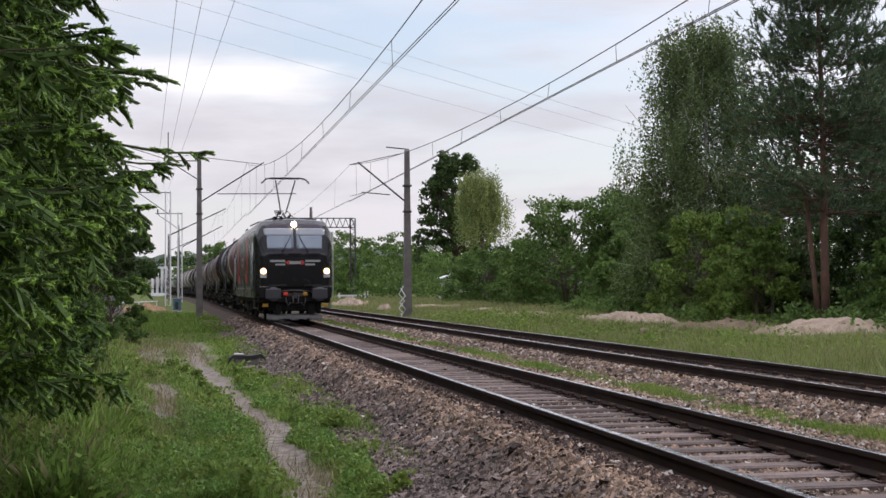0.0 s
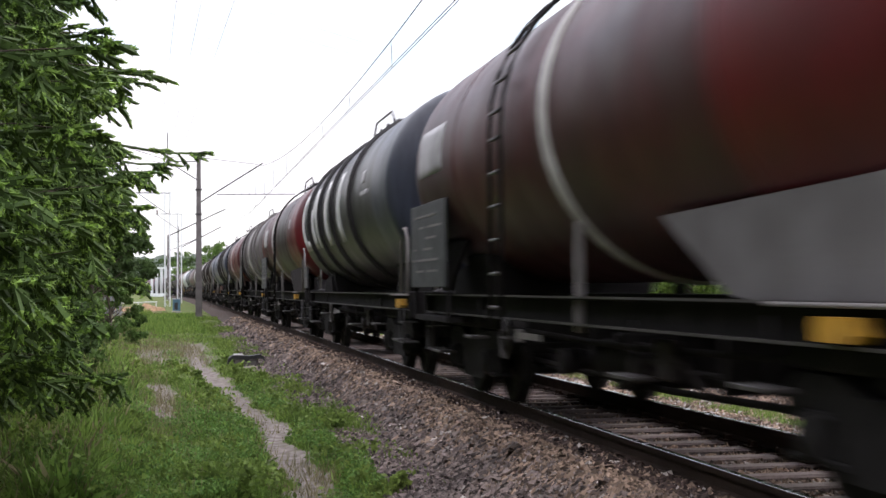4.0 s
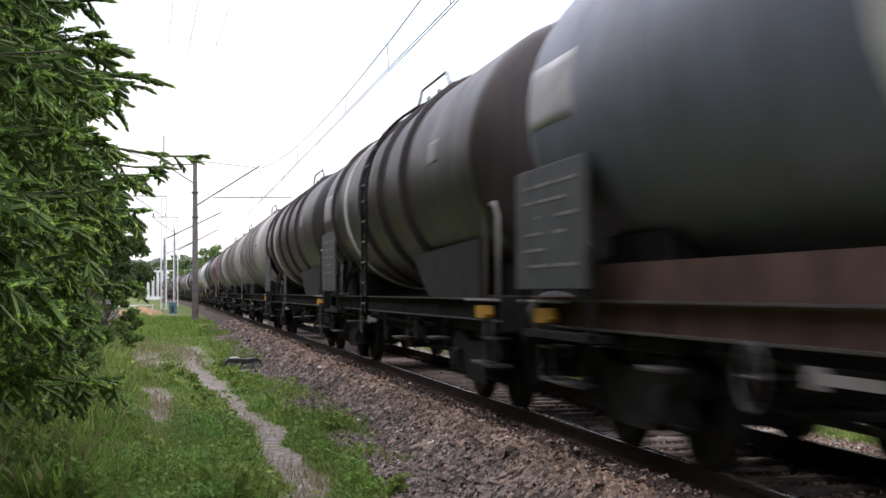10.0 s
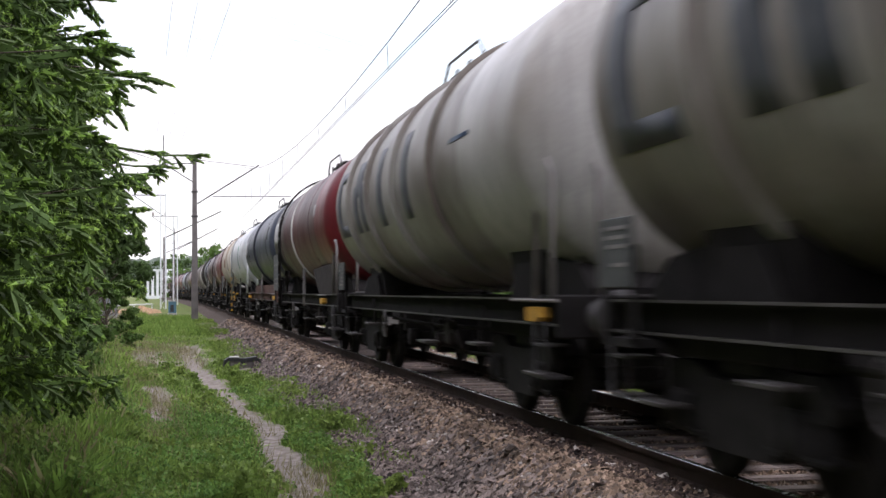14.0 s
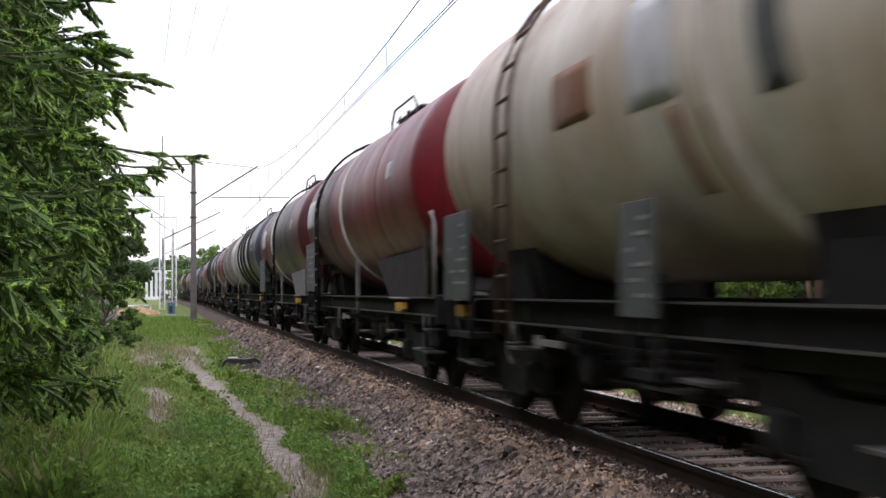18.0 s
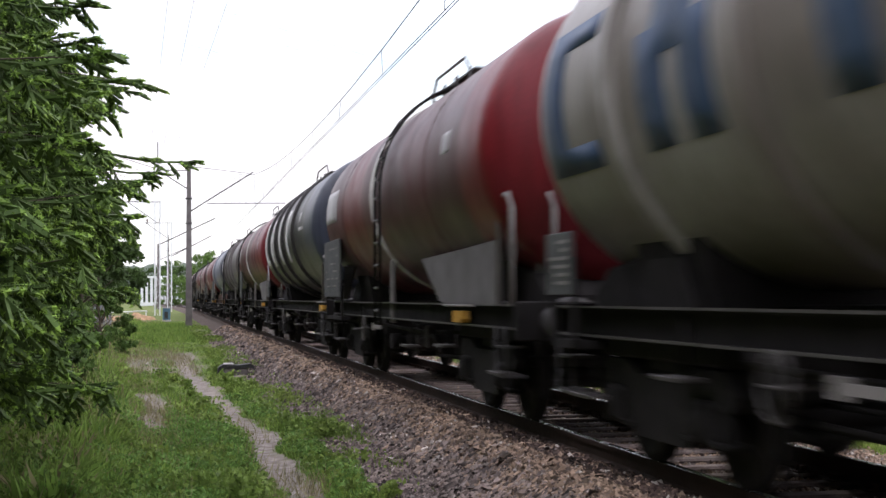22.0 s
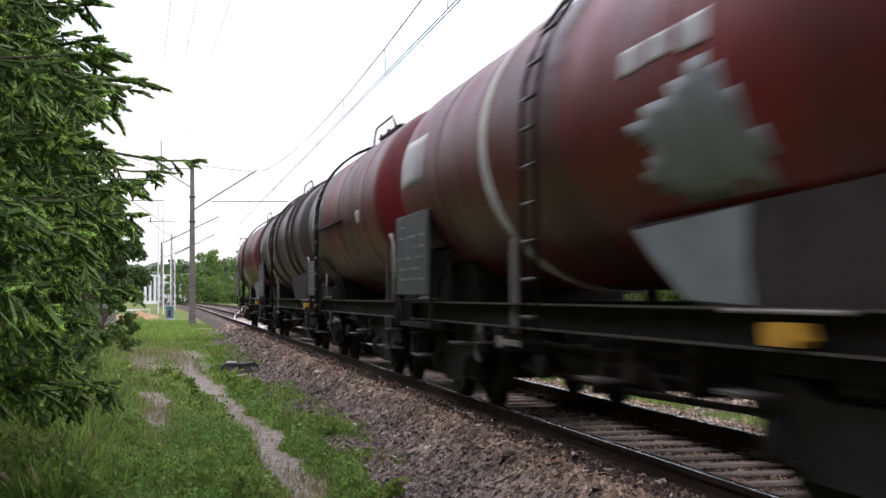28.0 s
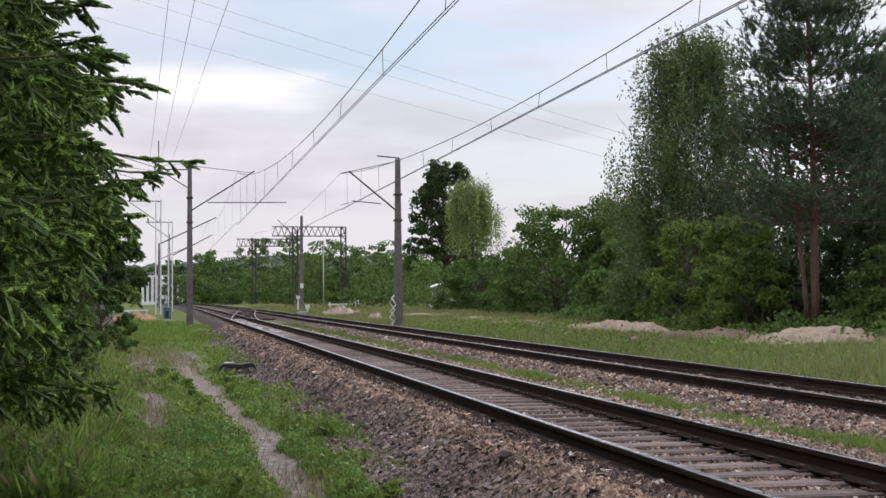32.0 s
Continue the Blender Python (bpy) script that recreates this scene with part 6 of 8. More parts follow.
def mark_geo(r, y, kind, h=1.5, w=0.85, side=-1, up=0.0):
    """One big painted mark of a fleet emblem, a plain blocky shape lying on the flank."""
    rows = MARKS[kind]
    k = len(rows[0])
    wide = w * min(1.0, k / 5 * 0.9)
    g, seen = Geo(), {}

    def corner(i, j, out):
        if (i, j, out) not in seen:
            a = math.asin(max(-0.98, min(0.98, ((0.5 - j / len(rows)) * h + up) / r)))
            rr = r + (0.006 if out else -0.004)
            seen[i, j, out] = len(g.v)
            g.v.append((side * rr * math.cos(a), y + (0.5 - i / k) * wide, rr * math.sin(a)))
        return seen[i, j, out]

    def full(i, j):
        return 0 <= j < len(rows) and 0 <= i < k and rows[j][i] == "#"
    for j in range(len(rows)):
        for i in range(k):
            if full(i, j):
                for out in (False, True):
                    g.s.append(out)
                    g.f.append(tuple(corner(*p, out) for p in ((i, j), (i + 1, j), (i + 1, j + 1), (i, j + 1))))
                for (di, dj), p, q in (((-1, 0), (i, j), (i, j + 1)), ((1, 0), (i + 1, j), (i + 1, j + 1)), ((0, -1), (i, j), (i + 1, j)), ((0, 1), (i, j + 1), (i + 1, j + 1))):
                    if not full(i + di, j + dj):
                        g.s.append(False)
                        g.f.append((corner(*p, False), corner(*q, False), corner(*q, True), corner(*p, True)))
    return g


def arched_ladder_geo(r, cz, w=0.45, z0=0.9):
    """The two stiles of a ladder that climbs the flank and bends over the barrel, as one bent tube."""
    rr = r + 0.1
    arc = [(-rr * math.cos(a), cz + rr * math.sin(a)) for a in [i * math.pi / 2 / 9 for i in range(10)]]
    line = [(-rr, z0)] + arc
    return Geo().tube([(x, -w / 2, z) for x, z in line] + [(x, w / 2, z) for x, z in reversed(line)], 0.024, 6)


def add_ladder(w, r, cz, y, mat):
    stiles = part("ladder", shared(("ladder", round(r, 2), round(cz, 2), mat.name), lambda: arched_ladder_geo(r, cz), mat), None, w, "steel ladder bent over the tank", at=pose(0, y, 0))
    rr = r + 0.1
    spots = [(-rr, z) for z in np.arange(1.1, cz, 0.32)] + [(-rr * math.cos(a), cz + rr * math.sin(a)) for a in np.arange(0.1, 1.4, 0.2)]
    for x, z in spots:
        part("rung", shared(("rung", mat.name), lambda: Geo().tube([(0, -0.225, 0), (0, 0.225, 0)], 0.019, 6), EDGE_GREY if mat is SILL else mat), None, stiles, at=pose(x, 0, z))


def walkway_geo(length, z):
    g = Geo()
    for k in range(5):
        x = -0.36 + k * 0.18
        g.box(x - 0.07, x + 0.07, -length / 2, length / 2, z, z + 0.03)
    for s in (-1, 1):
        for i in range(4):
            y = -length / 2 + i * length / 3
            g.box(s * 0.5 - 0.02, s * 0.5 + 0.02, y - 0.02, y + 0.02, z - 0.25, z + 0.03)
        g.tube([(s * 0.5, -length / 2, z), (s * 0.5, -length / 2 + 0.3, z + 0.2), (s * 0.5, length / 2 - 0.3, z + 0.2), (s * 0.5, length / 2, z)], 0.02, 6)
    return g


def hatch_geo(z):
    g = Geo().lathe([(z - 0.15, 0.32), (z + 0.14, 0.32), (z + 0.14, 0.38), (z + 0.19, 0.38), (z + 0.23, 0.25), (z + 0.24, 0.001)], 20, "z")
    g.tube([(-0.4, 0, z + 0.2), (0.4, 0, z + 0.2)], 0.025, 6)
    return g


def rail_loop_geo(h=1.5, w=0.75, r=0.035):
    """A bent tube rail of the brakeman's platform."""
    return Geo().tube([(0, -w / 2, 0), (0, -w / 2, h - 0.14), (0, -w / 2 + 0.14, h), (0, w / 2 - 0.14, h), (0, w / 2, h - 0.14), (0, w / 2, 0)], r, 7)


def board_bars(parent, w, h, rnd, rows=4):
    """Unreadable data on a board as plain pale bars."""
    rows += 2
    for i in range(rows):
        z = h * (0.85 - 0.66 * i / max(1, rows - 1))
        y = -w * 0.4
        while y < w * 0.38:
            d = rnd.choice((0.1, 0.18, 0.3))
            if rnd.random() < 0.6 and y + d < w * 0.42:
                part("data_line", shared(("data_line", d), lambda: Geo().box(-0.003, 0.003, 0, d, -0.014, 0.014), POST_GREY), None, parent, at=pose(-0.021, y, z))
            y += d + 0.06


def tank_wagon(label, length, look_of, seed):
    """A bogie tank wagon; its leading end is at -y, its flank towards the camera at -x."""
    rnd = random.Random(seed)
    w = thing("tank_wagon", label, "tank wagon", "tank wagons of the train")
    L = look_of
    axles = []
    half = length / 2 - 0.6            # headstock
    r = L.get("r", 1.46)
    cz = L.get("cz", 2.78)
    th = half - L.get("gap", 0.12)     # half length of the tank
    main = PAINT[L["paint"]]
    sill_mat = L.get("sill", SILL)
    # frame
    for s in (-1, 1):
        part("side_sill", shared(("side_sill", sill_mat.name, round(half, 2)), lambda: Geo().prism([(0.06, 0.96), (0.06, 1.2), (-0.06, 1.2), (-0.06, 1.18), (0.04, 1.18), (0.04, 0.98), (-0.06, 0.98), (-0.06, 0.96)], -half, half), sill_mat), None, w, at=pose(s * 1.18, 0, 0, 0, 0, 0 if s < 0 else 180))
    # pale strips along the near sill's upper and lower edges
    for z in (0.975, 1.203):
        part("worn_edge", shared(("worn_edge", round(half, 2)), lambda: Geo().box(-0.008, 0.008, -half + 0.1, half - 0.1, -0.009, 0.009), EDGE_GREY), None, w, "thin pale line along the frame edge", at=pose(-1.245, 0, z))
    part("centre_beam", shared(("centre_beam", round(half, 2)), lambda: Geo().box(-0.3, 0.3, -half + 0.1, half - 0.1, 0.88, 1.22, 0.02), SILL), None, w)
    add_ends(w, half, sill_mat)
    bc = half - L.get("bogie", 2.2)
    for s in (-1, 1):
        add_bogie(w, s * bc, axles)
        part("bogie_bolster", shared(("bogie_bolster", ""), lambda: Geo().box(-1.02, 1.02, -0.32, 0.32, 0.72, 0.97, 0.03), BOGIE), None, w, at=pose(0, s * bc, 0))
        part("bolster_rail", shared(("bolster_rail", ""), lambda: Geo().box(-0.09, 0.09, -1.25, 1.25, 0.82, 0.96, 0.02), BOGIE), None, w, at=pose(-0.99, s * bc, 0))
        part("saddle", shared(("saddle", round(r, 2), round(cz, 2)), lambda: Geo().prism([(-0.9, 1.2), (0.9, 1.2), (0.98, 1.66 + cz - 2.78), (0.86, 1.62 + cz - 2.78), (0, 1.38 + cz - 2.78), (-0.86, 1.62 + cz - 2.78), (-0.98, 1.66 + cz - 2.78)], -0.7, 0.7), SILL), None, w, at=pose(0, s * bc, 0))
        part("end_cradle", shared(("end_cradle", ""), lambda: Geo().prism([(-0.75, 1.2), (0.5, 1.2), (0.5, 1.3), (0.1, 1.52), (-0.75, 1.6)], -0.9, 0.9, "x"), SILL), None, w, "dark tank end cradle", at=pose(0, s * (half - 0.7), 0, 0, 0, 0 if s > 0 else 180))
    # barrel: painted in stretches
    zones = sorted(L.get("zones", []), key=lambda c: c[0])
    first = [name for y0, name in zones if y0 < -th + 0.85]
    cuts = [(-th, first[-1] if first else None)] + [c for c in zones if -th + 0.85 <= c[0] < th - 0.85]
    for i, (y0, name) in enumerate(cuts):
        y1 = cuts[i + 1][0] if i + 1 < len(cuts) else th
        mat = PAINT[name] if name else main
        part("tank", shared(("tank", mat.name, round(r, 2), round(th, 2), round(y0, 2), round(y1, 2)), lambda: barrel_geo(th, r, y0, y1), mat), None, w, at=pose(0, 0, cz))
    for y in L.get("ribs", []):
        part("stiffening_ring", shared(("stiffening_ring", main.name, round(r, 2)), lambda: ring_geo(r, 0.16, 0.07), main), None, w, at=pose(0, y, cz))
    for y in L.get("seams", []):
        part("weld_seam", shared(("weld_seam", main.name, round(r, 2)), lambda: ring_geo(r, 0.05, 0.006), main), None, w, at=pose(0, y, cz))
    for y in L.get("bands", []):
        band_part = part("white_band", shared(("white_band", round(r, 2)), lambda: ring_geo(r, 0.2, 0.03), BAND_WHITE), None, w, "worn white painted band round the tank", at=pose(0, y, cz))
        part("band_anchor", shared(("band_anchor", round(cz, 2)), lambda: Geo().box(-0.035, 0.035, -0.05, 0.05, 0.9 - cz, -0.95, 0.01), POST_GREY), None, band_part, at=pose(-1.16, 0, 0))
    # flanks under the barrel
    if L.get("skirt") == "plates":
        for x in (-1, 1):
            for q in (-1, 1):
                pale = L.get("pale_plate") and q < 0
                part("support_plate", shared(("support_plate", q, bool(pale)), lambda: Geo().prism([(q * a, b) for a, b in (((1.9, 1.79), (3.1, 1.24), (3.5, 1.2), (6.3, 1.2), (6.3, 1.88), (4.6, 1.84)) if q < 0 else ((4.75, 1.84), (5.55, 1.46), (5.75, 1.25), (6.3, 1.25), (6.3, 1.88), (5.5, 1.86)))], -0.02, 0.02, "x"), PLATE_PALE if pale else PLATE_GREY), None, w,
                     "grey-brown tank support plate", at=pose(x * 1.16, 0, 0))
    elif L.get("skirt") == "long":
        for x in (-1, 1):
            part("long_skirt", shared(("long_skirt", round(bc, 2)), lambda: Geo().prism([(-bc - 0.9, 1.2), (bc + 0.9, 1.2), (bc + 0.7, 1.5), (-bc - 0.7, 1.5)], -0.02, 0.02, "x"), SILL_BROWN), None, w, "rusty brown longitudinal tank support", at=pose(x * 1.06, 0, 0))
    else:
        for x in (-1, 1):
            for s in (-1, 1):
                part("support_plate", shared(("support_leg", ""), lambda: Geo().prism([(-0.6, 1.2), (0.6, 1.2), (0.3, 1.56), (-0.3, 1.56)], -0.02, 0.02, "x"), SILL), None, w, at=pose(x * 0.98, s * bc, 0))
    # top
    part("walkway", shared(("walkway", ""), lambda: walkway_geo(2.6, 0), GALVANISED if L.get("pale_top") else DARK_STEEL), None, w, "steel walkway on top of the tank", at=pose(0, L.get("top", 0.0), cz + r + 0.1))
    part("hatch", shared(("hatch", main.name), lambda: hatch_geo(0), main), None, w, at=pose(0, L.get("top", 0.0) + 0.2, cz + r - 0.02))
    if L.get("ladder") is not None:
        add_ladder(w, r, cz, L["ladder"], L.get("ladder_mat", SILL))
    # under-floor gear
    part("air_tank", shared(("air_tank", ""), lambda: Geo().lathe([(-0.6, 0.001), (-0.56, 0.14), (-0.5, 0.17), (0.5, 0.17), (0.56, 0.14), (0.6, 0.001)], 14, "y"), SILL), None, w, at=pose(-0.75, rnd.uniform(-0.6, 0.4), 0.66))
    part("discharge_valve", shared(("discharge_valve", ""), lambda: Geo().tube([(0, 0, 1.4), (0, 0, 0.75), (-0.25, 0, 0.62), (-1.0, 0, 0.62)], 0.075, 8).tube([(-1.0, 0, 0.62), (-1.14, 0, 0.62)], 0.12, 10), SILL), None, w, at=pose(0, 0.9, 0))
    part("brake_rod", shared(("brake_rod", round(bc, 1)), lambda: Geo().tube([(-0.5, -bc + 1, 0.6), (-0.5, bc - 1, 0.6)], 0.022, 5), SILL), None, w)
    part("brake_lever", shared(("brake_lever", ""), lambda: Geo().box(-0.01, 0.01, -0.4, 0.4, -0.03, 0.03).box(-0.02, 0.02, 0.3, 0.45, -0.06, 0.06), POST_GREY), None, w, at=pose(-1.25, 1.6, 0.82))
    for k in range(5):
        y = (-half + 0.9, -half + 3.4, -1.2, half - 3.3, half - 1.1)[k] + rnd.uniform(-0.25, 0.25)
        part("foot_board", shared(("foot_board", k % 2), lambda: Geo().box(-0.1, 0.1, -0.28 + 0.08 * (k % 2), 0.28, -0.015, 0.015, 0.004), EDGE_GREY), None, w, at=pose(-1.22, y, (0.52, 0.7, 0.62, 0.74, 0.5)[k]))
        part("foot_board_hanger", shared(("foot_board_hanger", ""), lambda: Geo().tube([(0.05, 0, 0), (0.02, 0, 0.42)], 0.018, 5), SILL), None, w, at=pose(-1.22, y, (0.52, 0.7, 0.62, 0.74, 0.5)[k]))
    part("underfloor_gear", shared(("underfloor_gear", round(bc, 1)), lambda: underfloor_geo(bc), SILL), None, w, "black brake and valve gear under the frame")
    part("brake_block_gear", shared(("brake_block_gear", ""), lambda: Geo().tube([(0, -0.8, 0), (0, -0.3, 0.22), (0, 0.5, 0.16), (0, 0.9, -0.05)], 0.03, 6).box(-0.05, 0.05, -0.2, 0.15, 0.05, 0.35, 0.02).lathe([(-0.06, 0.001), (-0.06, 0.11), (0.06, 0.11), (0.06, 0.001)], 12, "x", (0, 0.6, 0.1)), PLATE_GREY), None, w, at=pose(-1.02, rnd.uniform(-2.2, -1.4), 0.55))
    part("hand_wheel", shared(("hand_wheel", ""), lambda: Geo().tube([(0, math.cos(i * math.tau / 14) * 0.2, math.sin(i * math.tau / 14) * 0.2) for i in range(15)], 0.014, 5, False).tube([(0, -0.2, 0), (0, 0.2, 0)], 0.01, 5).tube([(0, 0, -0.2), (0, 0, 0.2)], 0.01, 5).tube([(0, 0, 0), (0.3, 0, 0)], 0.018, 6), EDGE_GREY), None, w, at=pose(-1.28, rnd.uniform(2.2, 3.0), 0.78))
    # data board, labels, steps
    for y, bw, bh, z0 in L.get("boards", []):
        b = part("data_board", shared(("data_board", bw, bh), lambda: Geo().box(-0.018, 0.018, -bw / 2, bw / 2, 0, bh, 0.006), BOARD), None, w, "grey board with pale data lines", at=pose(-1.42, y, z0))
        board_bars(b, bw, bh, rnd, 4)
        if L.get("green"):
            part("green_scribble", Geo().prism([(-0.35, 0.15), (-0.1, 0.1), (0.1, 0.5), (0.0, 0.75), (-0.2, 0.6), (-0.32, 0.4)], -0.024, -0.02, "x"), GREEN_MARK, b, "green sprayed scribble")
        part("board_post", shared(("board_post", bw), lambda: Geo().box(0.02, 0.06, -bw / 2 + 0.03, -bw / 2 + 0.09, -0.4, 0.3).box(0.02, 0.06, bw / 2 - 0.09, bw / 2 - 0.03, -0.4, 0.3).box(0.02, 0.3, -bw / 2 + 0.03, bw / 2 - 0.03, -0.42, -0.36), SILL), None, w, at=pose(-1.42, y, z0))
    for y0, y1, z0, z1, mat in L.get("labels", []):
        over = max(0.0, y1 - (th - 0.57))
        y0, y1 = y0 - over * 0.6, y1 - over
        part("label_patch", patch_geo(r, y0, y1, z0, z1), mat, w, "worn painted label", at=pose(0, 0, cz))
    if "marks" in L:
        y, step, h, wd, mat = L["marks"]
        for k in range(4):
            part("emblem_mark", shared(("emblem_mark", k, mat.name, h, wd), lambda: mark_geo(r, 0, k, h, wd), mat), None, w, "large stencilled emblem shape", at=pose(0, y - k * step, cz))
    for y, z in L.get("steps", [(half - 0.75, 1.02), (-half + 0.75, 1.02)]):
        bracket = part("yellow_step", shared(("yellow_step", ""), lambda: Geo().prism([(-0.24, -0.02), (-0.2, 0.07), (0.2, 0.07), (0.24, 0.04), (0.22, -0.06), (-0.18, -0.06)], -0.05, 0.05, "x"), YELLOW), None, w, "worn orange-yellow corner bracket", at=pose(-1.26, y, z))
        part("shunter_bar", shared(("shunter_bar", ""), lambda: Geo().tube([(-0.03, -0.75, 0.13), (-0.03, 0.85, 0.13)], 0.016, 6), POST_GREY), None, bracket)
    for y, h in L.get("loops", []):
        rail_mat = L.get("loop_mat", POST_GREY)
        for x, d in ((-1.25, 0.0), (-0.85, -0.1)):
            part("platform_rail", shared(("platform_rail", h, rail_mat.name), lambda: rail_loop_geo(h, 0.55, 0.028), rail_mat), None, w, "bent platform rail", at=pose(x, y + d, 1.2))
        part("end_platform", shared(("end_platform", ""), lambda: Geo().box(-1.25, 1.25, -0.35, 0.35, 1.2, 1.24, 0.008), SILL), None, w, at=pose(0, y, 0))
    if L.get("sprayed"):
        rs = random.Random(3)
        part("spray_mark", mark_geo(r, -3.65, 4, 0.82, 2.1, -1, -0.5), SILVER_MARK, w, "silver sprayed blot", at=pose(0, 0, cz))
        part("spray_mark", Geo().prism([(-1.98, 1.76), (-2.5, 1.5), (-3.1, 1.25), (-4.15, 1.22), (-4.05, 1.5), (-4.1, 1.82)], -1.186, -1.181, "x"), SILVER_MARK, w, "silver sprayed field on the support plate")
        for a in (-4.2, -3.6, -3.05):
            part("spray_mark", patch_geo(r, a, a + 0.45, 0.0 + rs.uniform(-0.05, 0.05), 0.17, -1, 0.006), LABEL_WHITE, w, "faded white scribble", at=pose(0, 0, cz))
    if L.get("rod"):
        part("flank_rod", Geo().tube([(-r - 0.03, -1.1, -0.18), (-r - 0.03, 2.3, -0.18)], 0.03, 6), SILL, w, "dark rod on the tank's flank", at=pose(0, 0, cz))
    if L.get("chain"):
        post = part("striped_post", Geo().box(-0.04, 0.04, -0.05, 0.05, 0.35, 1.95, 0.008), YELLOW, w, "yellow post with black stripes", at=pose(-1.6, 1.6, 0))
        for i in range(5):
            part("stripe", shared(("stripe", "post"), lambda: Geo().box(-0.043, 0.043, -0.053, 0.053, -0.07, 0.07), BLACK_RUBBER), None, post, at=pose(0, 0, 0.5 + i * 0.3))
        line = [(1.5, 1.25), (1.2, 0.95), (0.9, 0.86), (0.4, 0.86), (-0.3, 1.0), (-0.9, 1.18), (-2.6, 1.18)]
        bar = part("guard_bar", Geo().tube([(0, a, b) for a, b in line], 0.03, 6), YELLOW, w, "bent yellow guard bar with black stripes", at=pose(-1.5, 0, 0))
        for (a, b), (c, d) in zip(line[:5], line[1:6]):
            part("stripe", Geo().tube([(0, a + (c - a) * 0.3, b + (d - b) * 0.3), (0, a + (c - a) * 0.65, b + (d - b) * 0.65)], 0.033, 6), BLACK_RUBBER, bar)
        part("pipe", Geo().tube([(0, -2.2, 1.5), (0, -6.0, 1.45)], 0.05, 8), POST_GREY, w, "white pipe along the frame", at=pose(-1.35, 0, 0))
    return w, axles


# red wagons by their place in the train: the band, the ladder, the label and the painted stretches
RED_LOOKS = {
    0: (0.2, 1.6, 5.6, [(-6.9, "dark_red_paint"), (-3.4, "maroon_paint")]),
    2: (1.33, -0.97, 4.7, [(-6.9, "dark_red_paint"), (-4.2, "brown_black_paint"), (-0.2, "maroon_paint")]),
    4: (0.27, 3.22, 5.7, [(-6.9, "dark_red_paint"), (-3.2, "bright_red_paint"), (2.0, "maroon_paint"), (2.5, "soot_paint"), (3.5, "maroon_paint")]),
    12: (0.6, 3.4, 5.7, [(-6.9, "bright_red_paint"), (-4.9, "maroon_paint"), (3.4, "brown_black_paint")]),
    16: (0.6, 3.85, 6.2, [(-6.9, "bright_red_paint"), (-2.0, "dark_red_paint"), (0.3, "bright_red_paint"), (2.35, "soot_paint"), (3.0, "maroon_paint")]),
    17: (1.6, -0.6, 5.0, [(-6.9, "dark_red_paint"), (-5.5, "brown_black_paint"), (0.4, "maroon_paint"), (2.6, "dark_red_paint"), (4.4, "maroon_paint")]),
    20: (0.6, -0.55, 5.85, [(-6.9, "bright_red_paint"), (-5.6, "maroon_paint"), (1.8, "dark_red_paint"), (4.3, "maroon_paint")]),
    22: (0.75, 4.5, 6.05, [(-6.9, "bright_red_paint"), (-4.9, "dark_red_paint"), (-1.5, "maroon_paint"), (5.1, "dark_red_paint")]),
    25: (0.8, 2.3, 5.5, [(-6.6, "dark_red_paint"), (-3.0, "bright_red_paint"), (1.6, "soot_paint"), (3.2, "dark_red_paint")]),
    26: (1.7, -0.45, 6.2, [(-6.9, "dark_red_paint"), (-5.2, "bright_red_paint"), (-1.0, "maroon_paint"), (0.2, "dark_red_paint")]),
    29: (1.2, -0.8, 6.1, [(-6.8, "bright_red_paint"), (-4.6, "maroon_paint"), (-0.6, "dark_red_paint"), (3.2, "maroon_paint")]),
}


